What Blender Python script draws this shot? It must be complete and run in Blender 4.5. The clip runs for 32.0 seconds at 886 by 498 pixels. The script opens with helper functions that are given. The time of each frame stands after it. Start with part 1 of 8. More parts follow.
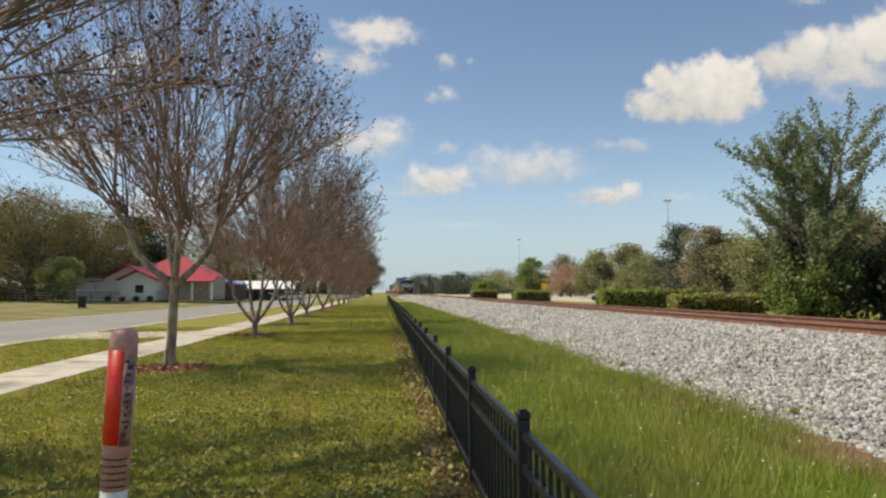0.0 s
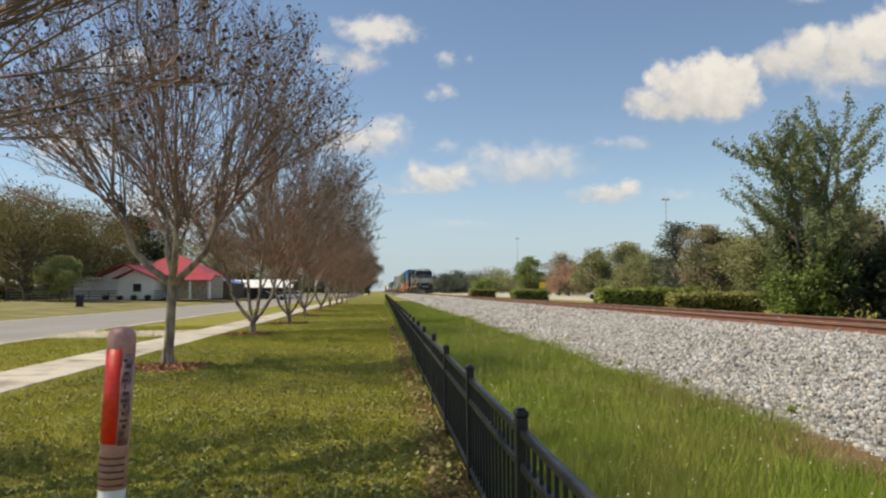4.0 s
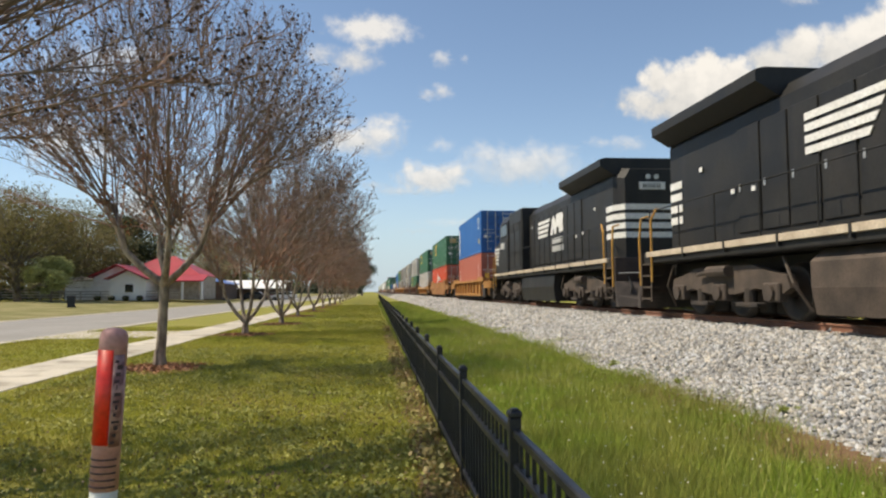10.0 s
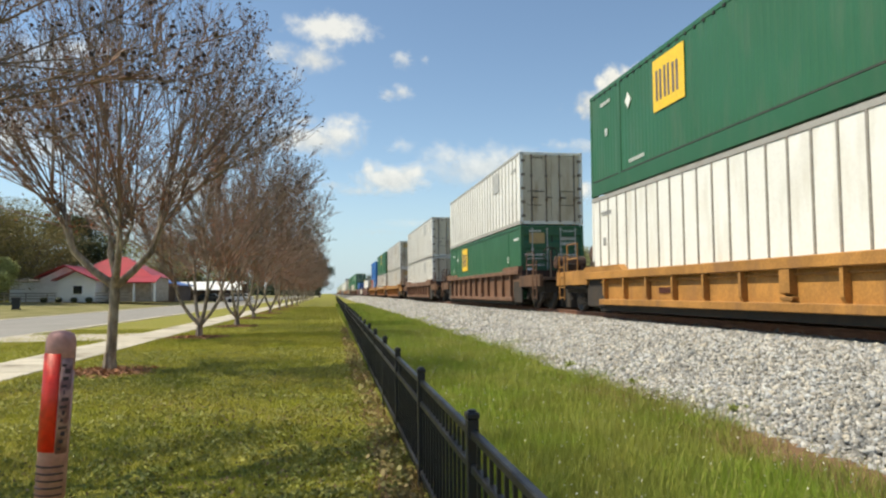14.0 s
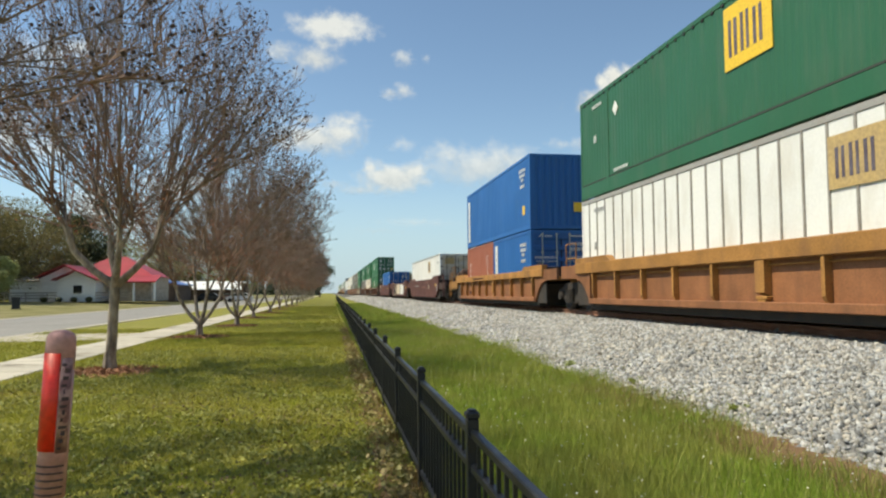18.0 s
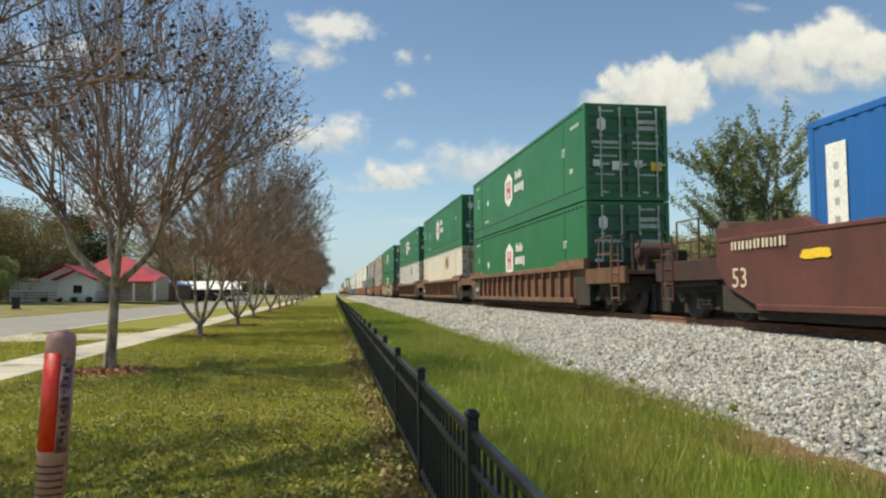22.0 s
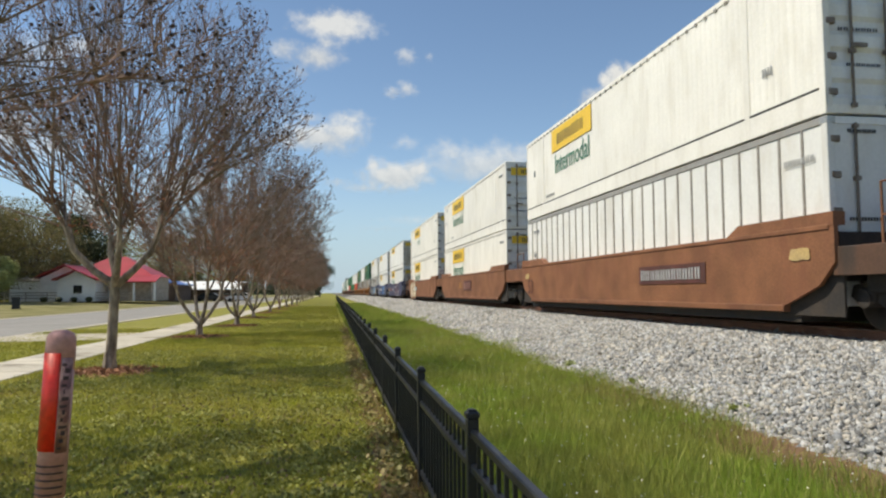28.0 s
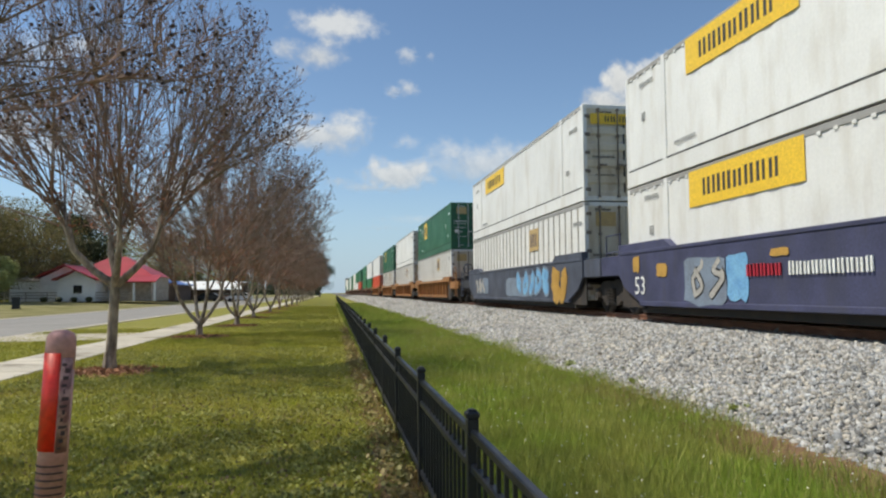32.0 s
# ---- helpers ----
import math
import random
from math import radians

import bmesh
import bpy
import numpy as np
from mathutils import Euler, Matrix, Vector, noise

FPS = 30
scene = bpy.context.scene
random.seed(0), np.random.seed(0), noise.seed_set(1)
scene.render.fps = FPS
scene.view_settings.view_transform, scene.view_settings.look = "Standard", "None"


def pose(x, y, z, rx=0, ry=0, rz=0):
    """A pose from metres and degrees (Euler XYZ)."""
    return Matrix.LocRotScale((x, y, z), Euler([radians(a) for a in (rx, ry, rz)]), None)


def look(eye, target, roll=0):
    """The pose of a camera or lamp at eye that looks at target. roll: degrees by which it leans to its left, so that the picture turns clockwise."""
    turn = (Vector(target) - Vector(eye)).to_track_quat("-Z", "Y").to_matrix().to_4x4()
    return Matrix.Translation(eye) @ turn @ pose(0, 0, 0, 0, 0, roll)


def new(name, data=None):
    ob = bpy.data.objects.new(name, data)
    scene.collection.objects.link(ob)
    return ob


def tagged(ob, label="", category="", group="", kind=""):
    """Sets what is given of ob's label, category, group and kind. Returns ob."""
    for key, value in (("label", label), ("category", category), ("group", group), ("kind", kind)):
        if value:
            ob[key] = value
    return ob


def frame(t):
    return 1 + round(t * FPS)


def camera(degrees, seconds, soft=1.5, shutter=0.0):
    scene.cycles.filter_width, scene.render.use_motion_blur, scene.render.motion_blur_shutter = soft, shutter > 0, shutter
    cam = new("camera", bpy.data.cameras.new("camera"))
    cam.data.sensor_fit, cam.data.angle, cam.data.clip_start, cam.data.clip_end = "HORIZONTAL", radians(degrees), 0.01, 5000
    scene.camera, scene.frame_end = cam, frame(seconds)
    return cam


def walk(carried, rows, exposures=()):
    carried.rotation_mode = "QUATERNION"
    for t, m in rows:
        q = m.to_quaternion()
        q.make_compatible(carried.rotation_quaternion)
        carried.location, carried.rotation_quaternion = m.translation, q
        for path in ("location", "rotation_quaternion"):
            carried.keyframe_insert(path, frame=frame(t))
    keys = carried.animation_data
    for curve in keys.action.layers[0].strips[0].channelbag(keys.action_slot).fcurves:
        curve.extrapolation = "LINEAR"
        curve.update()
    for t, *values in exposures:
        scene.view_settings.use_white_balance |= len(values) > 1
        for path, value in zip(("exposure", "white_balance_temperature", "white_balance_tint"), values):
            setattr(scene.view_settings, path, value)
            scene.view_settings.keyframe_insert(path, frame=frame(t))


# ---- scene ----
# The camera stands on the lawn beside the fence and is swung a little to the side once.
cam = camera(64.6, 32.0, soft=2.3)
EYE = Vector((0.0, 0.0, 1.40))


def view(yaw, pitch):
    """Pose at the eye: degrees to the right of the track's line, and upwards."""
    a, b = radians(yaw), radians(pitch)
    way = Vector((math.sin(a) * math.cos(b), math.cos(a) * math.cos(b), math.sin(b)))
    return look(EYE, EYE + way, -0.378)


walk(cam, [
    (0.0, view(5.09, 3.50)), (0.6, view(5.09, 3.50)), (1.1, view(5.235, 3.41)), (2.0, view(5.243, 3.40)),
    (9.5, view(5.243, 3.40)), (9.8, view(5.45, 3.42)), (10.0, view(5.79, 3.45)), (10.5, view(5.79, 3.52)),
    (11.0, view(5.52, 3.68)), (11.5, view(5.47, 3.68)), (11.7, view(5.70, 3.70)), (11.85, view(7.60, 3.73)),
    (12.0, view(9.55, 3.74)), (12.15, view(9.45, 3.72)), (12.5, view(9.21, 3.67)), (13.0, view(9.19, 3.58)),
    (16.5, view(9.19, 3.55)), (19.0, view(9.19, 3.52)), (25.0, view(9.19, 3.52)), (32.0, view(9.19, 3.52)),
], exposures=[(0.0, -0.22, 7100, 10), (9.0, -0.20, 7100, 10), (9.6, -0.12, 7050, 10), (10.2, -0.01, 7050, 10), (11.5, 0.02, 7050, 9), (12.5, 0.05, 7050, 6), (14.0, 0.03, 6950, 5),
              (15.5, -0.13, 6600, 6), (17.0, -0.20, 6550, 7), (18.0, -0.06, 6850, 3), (19.0, -0.12, 6800, 4), (20.0, -0.11, 6750, 5), (22.0, -0.13, 7000, 3), (23.0, 0.06, 7050, 2),
              (25.0, 0.05, 7000, 2), (26.5, -0.08, 6750, 5), (28.0, -0.18, 6650, 7), (30.0, -0.24, 6450, 8), (32.0, -0.28, 6400, 7)])

# ---- world, sun ----
SUN_EL, SUN_AZ = 56.0, -82.0          # degrees up, and clockwise from the track's line
world = bpy.data.worlds.new("sky")
scene.world = world
world.use_nodes = True
wn = world.node_tree.nodes
sky = wn.new("ShaderNodeTexSky")
sky.sky_type, sky.sun_disc = "NISHITA", False
sky.sun_elevation, sky.sun_rotation = radians(SUN_EL), radians(SUN_AZ)
sky.air_density, sky.dust_density, sky.ozone_density = 0.95, 0.1, 2.2
wn["Background"].inputs["Strength"].default_value = 0.15
world.node_tree.links.new(sky.outputs[0], wn["Background"].inputs["Color"])
sun = new("sun", bpy.data.lights.new("sun", "SUN"))
sun.data.energy, sun.data.angle, sun.data.color = 6.0, radians(0.55), (1.0, 0.92, 0.78)
sa, se = radians(SUN_AZ), radians(SUN_EL)
SUN_WAY = Vector((math.sin(sa) * math.cos(se), math.cos(sa) * math.cos(se), math.sin(se)))
sun.matrix_world = look(SUN_WAY * 100, (0, 0, 0))

# ---- materials ----
MATS = {}


def mat(name, color, rough=0.7, metal=0.0, second=None, scale=4.0, amount=0.5, stretch=(1, 1, 1), fine=40.0, bump=0.15,
        island=0.0, dirt=None, dirt_amount=0.4, spec=0.5, obj_random=0.0, sharp=(0.35, 0.65), trans=None, grainy=0.2, tints=None):
    """Procedural surface: a base colour, a second colour in patches, fine grain, and dirt in streaks."""
    if name in MATS:
        return MATS[name]
    m = bpy.data.materials.new(name)
    m.use_nodes = True
    nt = m.node_tree
    n, l = nt.nodes, nt.links
    p = n["Principled BSDF"]
    tc = n.new("ShaderNodeTexCoord")
    mp = n.new("ShaderNodeMapping")
    mp.inputs["Scale"].default_value = stretch
    l.new(tc.outputs["Object"], mp.inputs["Vector"])
    src = mp.outputs["Vector"]
    if obj_random > 0 or dirt:
        info = n.new("ShaderNodeObjectInfo")
        add = n.new("ShaderNodeVectorMath")
        add.operation = "MULTIPLY_ADD"
        add.inputs[1].default_value = (1, 1, 1)
        l.new(mp.outputs["Vector"], add.inputs[0])
        sc = n.new("ShaderNodeVectorMath")
        sc.operation = "SCALE"
        sc.inputs[0].default_value = (37.0, 11.0, 23.0)
        l.new(info.outputs["Random"], sc.inputs["Scale"])
        l.new(sc.outputs["Vector"], add.inputs[2])
        src = add.outputs["Vector"]

    def noise_tex(s, det=5.0):
        t = n.new("ShaderNodeTexNoise")
        t.inputs["Scale"].default_value, t.inputs["Detail"].default_value = s, det
        l.new(src, t.inputs["Vector"])
        return t.outputs["Fac"]

    def ramp(fac, a, b):
        r = n.new("ShaderNodeMapRange")
        r.inputs["From Min"].default_value, r.inputs["From Max"].default_value = a, b
        l.new(fac, r.inputs["Value"])
        return r.outputs["Result"]

    def mix(fac, a, b, mode="MIX"):
        x = n.new("ShaderNodeMix")
        x.data_type, x.blend_type = "RGBA", mode
        for i, v in ((0, fac), (6, a), (7, b)):
            if hasattr(v, "is_linked"):
                l.new(v, x.inputs[i])
            else:
                x.inputs[i].default_value = v if i == 0 else (*v, 1)
        return x.outputs[2]

    def times(sock, k):
        x = n.new("ShaderNodeMath")
        x.operation = "MULTIPLY"
        l.new(sock, x.inputs[0])
        x.inputs[1].default_value = k
        return x.outputs[0]

    c2 = second or tuple(v * 0.72 for v in color)
    big = noise_tex(scale)
    col = mix(times(ramp(big, *sharp), amount), color, c2)
    grain = noise_tex(fine, 3.0)
    g2 = ramp(grain, 0.25, 0.75)
    gm = n.new("ShaderNodeMapRange")
    gm.inputs["To Min"].default_value, gm.inputs["To Max"].default_value = 1 - grainy, 1 + grainy
    l.new(g2, gm.inputs["Value"])
    cb = n.new("ShaderNodeCombineColor")
    for i in range(3):
        l.new(gm.outputs[0], cb.inputs[i])
    col = mix(1.0, col, cb.outputs[0], "MULTIPLY")
    if dirt:
        st = n.new("ShaderNodeTexNoise")
        st.inputs["Scale"].default_value, st.inputs["Detail"].default_value = 1.0, 6.0
        m2 = n.new("ShaderNodeMapping")
        m2.inputs["Scale"].default_value = (2.6, 2.6, 0.7)
        l.new(src, m2.inputs["Vector"])
        l.new(m2.outputs["Vector"], st.inputs["Vector"])
        col = mix(times(ramp(st.outputs["Fac"], 0.5, 0.78), dirt_amount), col, dirt)
    if island or obj_random:
        if island:
            gi = n.new("ShaderNodeNewGeometry")
            rnd = gi.outputs["Random Per Island"]
        else:
            oi = n.new("ShaderNodeObjectInfo")
            rnd = oi.outputs["Random"]
        k = island or obj_random
        mr = n.new("ShaderNodeMapRange")
        mr.inputs["To Min"].default_value, mr.inputs["To Max"].default_value = 1 - k, 1 + k
        l.new(rnd, mr.inputs["Value"])
        c3 = n.new("ShaderNodeCombineColor")
        for i in range(3):
            l.new(mr.outputs[0], c3.inputs[i])
        col = mix(1.0, col, c3.outputs[0], "MULTIPLY")
        if tints:
            hop = n.new("ShaderNodeMath")
            hop.operation = "FRACT"
            l.new(times(rnd, 17.3), hop.inputs[0])
            tint = n.new("ShaderNodeValToRGB")
            tint.color_ramp.elements.new(0.5)
            for e, c in zip(tint.color_ramp.elements, tints):
                e.color = (*c, 1)
            l.new(hop.outputs[0], tint.inputs[0])
            col = mix(1.0, col, tint.outputs[0], "MULTIPLY")
    l.new(col, p.inputs["Base Color"])
    p.inputs["Metallic"].default_value = metal
    p.inputs["Specular IOR Level"].default_value = spec
    rr = n.new("ShaderNodeMapRange")
    rr.inputs["To Min"].default_value, rr.inputs["To Max"].default_value = max(0.05, rough - 0.12), min(1.0, rough + 0.12)
    l.new(big, rr.inputs["Value"])
    l.new(rr.outputs[0], p.inputs["Roughness"])
    if bump:
        b = n.new("ShaderNodeBump")
        b.inputs["Strength"].default_value, b.inputs["Distance"].default_value = bump, 0.02
        l.new(grain, b.inputs["Height"])
        l.new(b.outputs["Normal"], p.inputs["Normal"])
    if trans:
        tr = n.new("ShaderNodeBsdfTranslucent")
        l.new(col, tr.inputs["Color"])
        ms = n.new("ShaderNodeMixShader")
        ms.inputs[0].default_value = trans
        out = n["Material Output"]
        l.new(p.outputs[0], ms.inputs[1])
        l.new(tr.outputs[0], ms.inputs[2])
        l.new(ms.outputs[0], out.inputs["Surface"])
    MATS[name] = m
    return m


def glow(name, color, strength):
    m = bpy.data.materials.new(name)
    m.use_nodes = True
    p = m.node_tree.nodes["Principled BSDF"]
    p.inputs["Base Color"].default_value = (*color, 1)
    p.inputs["Emission Color"].default_value = (*color, 1)
    p.inputs["Emission Strength"].default_value = strength
    return m


LAWN = mat("lawn", (0.185, 0.19, 0.03), 0.9, second=(0.25, 0.215, 0.06), scale=0.55, amount=0.75, fine=28, bump=0.7, spec=0.15)
BLADE = mat("lawn_blades", (0.31, 0.32, 0.042), 0.75, second=(0.41, 0.36, 0.08), scale=0.6, amount=0.8, fine=3, bump=0, island=0.4, spec=0.25, trans=0.3)
TALL = mat("tall_grass", (0.235, 0.325, 0.045), 0.7, second=(0.35, 0.325, 0.095), scale=0.8, amount=0.75, fine=3, bump=0, island=0.4, spec=0.25, trans=0.35)
ASPHALT = mat("old_asphalt", (0.27, 0.255, 0.235), 0.9, second=(0.21, 0.20, 0.185), scale=0.35, amount=0.6, fine=60, bump=0.3, spec=0.2)
CONCRETE = mat("concrete", (0.50, 0.45, 0.37), 0.9, second=(0.34, 0.30, 0.24), scale=1.3, amount=0.7, fine=50, bump=0.25, spec=0.2)
MULCH = mat("mulch", (0.40, 0.215, 0.125), 0.95, second=(0.26, 0.14, 0.085), scale=5, amount=0.8, fine=60, bump=0.9, island=0.45, spec=0.1)
STONE = mat("ballast_stone", (0.35, 0.345, 0.333), 0.85, second=(0.25, 0.242, 0.225), scale=1.1, amount=0.6, fine=60, bump=0.3, island=0.55, spec=0.25, tints=((0.93, 0.98, 1.06), (1.0, 1.0, 1.0), (1.08, 1.0, 0.88)))
# bed much darker than its stones: the shade in their gaps is painted here
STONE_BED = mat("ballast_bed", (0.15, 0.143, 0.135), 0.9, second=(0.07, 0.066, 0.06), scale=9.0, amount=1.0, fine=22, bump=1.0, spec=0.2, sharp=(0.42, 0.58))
RAIL = mat("rusty_rail", (0.25, 0.115, 0.07), 0.75, second=(0.15, 0.075, 0.05), scale=3, amount=0.7, fine=50, bump=0.3, metal=0.1)
RAILTOP = mat("polished_rail_head", (0.35, 0.32, 0.30), 0.3, metal=0.9, scale=3, amount=0.4, fine=50, bump=0.05)
TIE = mat("wooden_tie", (0.13, 0.09, 0.07), 0.9, second=(0.07, 0.05, 0.045), scale=3, amount=0.8, stretch=(1, 6, 6), fine=30, bump=0.6, obj_random=0.25)
FENCE = mat("black_fence_paint", (0.012, 0.013, 0.016), 0.42, second=(0.025, 0.025, 0.028), scale=6, amount=0.5, fine=60, bump=0.08)
BARK = mat("smooth_bark", (0.13, 0.095, 0.07), 0.8, second=(0.42, 0.35, 0.27), scale=9.0, amount=0.9, stretch=(1, 1, 0.35), fine=22, bump=0.5)
SHOOT = mat("reddish_shoots", (0.165, 0.135, 0.108), 0.85, second=(0.24, 0.13, 0.085), scale=0.9, amount=0.9, fine=10, bump=0.1)
TWIG = mat("twigs", (0.19, 0.155, 0.13), 0.85, second=(0.28, 0.155, 0.105), scale=0.7, amount=0.8, fine=10, bump=0.1)
SEED = mat("seed_heads", (0.06, 0.045, 0.04), 0.9, second=(0.12, 0.06, 0.04), scale=2, amount=0.8, fine=10, bump=0, island=0.3)
DARKBARK = mat("dark_bark", (0.10, 0.08, 0.065), 0.9, second=(0.16, 0.13, 0.11), scale=3, amount=0.7, fine=12, bump=0.6)


def leaf(name, a, b, trans=0.3):
    return mat(name, a, 0.6, second=b, scale=0.35, amount=0.8, fine=2, bump=0, island=0.35, spec=0.3, trans=trans)


# ---- geometry helpers ----
class Geo:
    """Collects boxes, prisms and tubes of one mesh."""

    def __init__(self):
        self.v, self.f = [], []

    def add(self, vs, fs):
        k = len(self.v)
        self.v += [tuple(p) for p in vs]
        self.f += [tuple(i + k for i in face) for face in fs]
        return self

    def box(self, x0, x1, y0, y1, z0, z1, ch=0.0):
        lo, hi = (x0, y0, z0), (x1, y1, z1)
        if ch <= 0:
            vs = [(hi[0] if i & 1 else lo[0], hi[1] if i & 2 else lo[1], hi[2] if i & 4 else lo[2]) for i in range(8)]
            return self.add(vs, [(0, 2, 3, 1), (4, 5, 7, 6), (0, 1, 5, 4), (2, 6, 7, 3), (0, 4, 6, 2), (1, 3, 7, 5)])
        ch = min(ch, 0.45 * min(x1 - x0, y1 - y0, z1 - z0))
        vs, ix = [], {}
        for i in range(8):
            for a in range(3):
                p = []
                for b in range(3):
                    up = i >> b & 1
                    e = hi[b] if up else lo[b]
                    p.append(e if a == b else e - ch * (1 if up else -1))
                ix[i, a] = len(vs)
                vs.append(p)
        fs = []
        for a in range(3):
            b, c = (a + 1) % 3, (a + 2) % 3
            for s in (0, 1):
                q = [s << a | (u << b) | (w << c) for u, w in ((0, 0), (1, 0), (1, 1), (0, 1))]
                fs.append([ix[i, a] for i in q])
            for u in (0, 1):
                for w in (0, 1):
                    i, j = u << b | w << c, u << b | w << c | 1 << a
                    fs.append([ix[i, b], ix[j, b], ix[j, c], ix[i, c]])
        for i in range(8):
            fs.append([ix[i, 0], ix[i, 1], ix[i, 2]])
        mid = Vector(((x0 + x1) / 2, (y0 + y1) / 2, (z0 + z1) / 2))
        for k, face in enumerate(fs):
            p = [Vector(vs[i]) for i in face]
            nrm = (p[1] - p[0]).cross(p[2] - p[0])
            if nrm.dot(sum(p, Vector()) / len(p) - mid) < 0:
                fs[k] = face[::-1]
        return self.add(vs, fs)

    def prism(self, profile, axis, a0, a1):
        """Extrudes a closed outline: axis x takes (y, z), y takes (x, z), z takes (x, y)."""
        n = len(profile)

        def put(p, a):
            return {"x": (a, p[0], p[1]), "y": (p[0], a, p[1]), "z": (p[0], p[1], a)}[axis]
        vs = [put(p, a0) for p in profile] + [put(p, a1) for p in profile]
        fs = [tuple(range(n)), tuple(range(2 * n - 1, n - 1, -1))] + [(i, i + n, (i + 1) % n + n, (i + 1) % n) for i in range(n)]
        area = sum(profile[i][0] * profile[(i + 1) % n][1] - profile[(i + 1) % n][0] * profile[i][1] for i in range(n))
        flip = (area > 0) == (axis != "y")
        if (a1 < a0):
            flip = not flip
        if flip:
            fs = [q[::-1] for q in fs]
        return self.add(vs, fs)

    def tube(self, path, r, n=8, cap=True):
        """A round bar along a path of points; r is one radius or one for each point."""
        path = [Vector(p) for p in path]
        rs = r if isinstance(r, (list, tuple)) else [r] * len(path)
        k = len(path)
        vs = []
        side = None
        for i, p in enumerate(path):
            d = (path[min(i + 1, k - 1)] - path[max(i - 1, 0)]).normalized()
            if side is None:
                side = d.orthogonal().normalized()
            side = (side - d * side.dot(d)).normalized()
            up = d.cross(side)
            vs += [p + (side * math.cos(2 * math.pi * j / n) + up * math.sin(2 * math.pi * j / n)) * rs[i] for j in range(n)]
        fs = [(i * n + j, i * n + (j + 1) % n, (i + 1) * n + (j + 1) % n, (i + 1) * n + j) for i in range(k - 1) for j in range(n)]
        if cap:
            fs += [tuple(range(n - 1, -1, -1)), tuple((k - 1) * n + j for j in range(n))]
        return self.add(vs, fs)

    def mesh(self, name, material, smooth=False):
        me = bpy.data.meshes.new(name)
        me.from_pydata(self.v, [], self.f)
        me.materials.append(material)
        if smooth:
            me.polygons.foreach_set("use_smooth", [True] * len(me.polygons))
        me.update()
        return me


def part(name, geo, material, parent, label="", at=None, smooth=False):
    """One mesh object, under a thing or a part, or at top level."""
    me = geo.mesh(name, material, smooth) if isinstance(geo, Geo) else geo
    ob = new(name, me)
    ob.parent = parent
    if at is not None:
        ob.matrix_basis = at
    if label:
        ob["label"] = label
    return ob


def thing(name, label, category, group="", kind="", at=None):
    ob = new(name)
    ob.empty_display_size = 0.2
    if at is not None:
        ob.matrix_basis = at
    return tagged(ob, label, category, group, kind)


def quick(name, verts, faces, material, smooth=False):
    """A large mesh from arrays; all faces have the same number of corners."""
    verts, faces = np.asarray(verts, np.float32), np.asarray(faces, np.int32)
    me = bpy.data.meshes.new(name)
    k = faces.shape[1]
    me.vertices.add(len(verts))
    me.vertices.foreach_set("co", verts.ravel())
    me.loops.add(faces.size)
    me.loops.foreach_set("vertex_index", faces.ravel())
    me.polygons.add(len(faces))
    me.polygons.foreach_set("loop_start", np.arange(0, faces.size, k, dtype=np.int32))
    if smooth:
        me.polygons.foreach_set("use_smooth", np.ones(len(faces), bool))
    me.materials.append(material)
    me.update(calc_edges=True)
    return me


def lettering(text, size, material, parent, at, label="", name="lettering", squeeze=1.0, fat=0.0):
    cu = bpy.data.curves.new(name, "FONT")
    cu.body, cu.size, cu.align_x, cu.align_y = text, size, "CENTER", "CENTER"
    cu.extrude, cu.resolution_u, cu.offset = 0.002, 2, fat
    tmp = new("tmp", cu)
    me = bpy.data.meshes.new_from_object(tmp)
    bpy.data.objects.remove(tmp)
    me.transform(Matrix.Diagonal((squeeze, 1, 1, 1)))
    me.materials.clear()
    me.materials.append(material)
    me.name = name
    return part(name, me, material, parent, label, at)


def on_side(x, y, z):
    """A flat mark on a face that looks towards -x: its right is -y."""
    return Matrix.Translation((x, y, z)) @ Matrix(((0, 0, -1, 0), (-1, 0, 0, 0), (0, 1, 0, 0), (0, 0, 0, 1)))


def on_end(x, y, z):
    """A flat mark on a face that looks towards -y: its right is +x."""
    return Matrix.Translation((x, y, z)) @ Matrix(((1, 0, 0, 0), (0, 0, -1, 0), (0, 1, 0, 0), (0, 0, 0, 1)))


def plate(w, h, d=0.004):
    return Geo().box(-w / 2, w / 2, -h / 2, h / 2, -0.004, d)


def outline(points, d=0.004):
    return Geo().prism(points, "z", -0.004, d)


def bars(spans, d=0.006):
    """Plain bars for writing: (x0, x1, y0, y1) each."""
    g = Geo()
    for x0, x1, y0, y1 in spans:
        g.box(x0, x1, y0, y1, -0.004, d)
    return g


def letters(w, h, n, seed=0, d=0.006):
    """Plain upright bars, two to a letter, that stands for writing which cannot be read."""
    r = random.Random(seed)
    step = w / n
    g = Geo()
    for i in range(n):
        a = -w / 2 + i * step
        top = h / 2 * r.uniform(0.8, 1)
        g.box(a, a + step * 0.24, -h / 2, top, -0.004, d)
        g.box(a + step * 0.46, a + step * r.uniform(0.66, 0.74), -h / 2, top, -0.004, d)
    return g

# ---- ground, road, walks ----
RAIL_Z, TRACK_X = 0.80, 8.67


def ground_z(x, y):
    """Lawn and verge are level; beyond the road and beyond the track the ground differs a little."""
    z = 0.55 * min(1, max(0, (-x - 20) / 16)) + 0.45 * min(1, max(0, (x - 4.6) / 2.0)) - 0.35 * min(1, max(0, (x - 9.5) / 2.0))
    return z + 0.012 * noise.noise((x * 0.6, y * 0.6, 0))


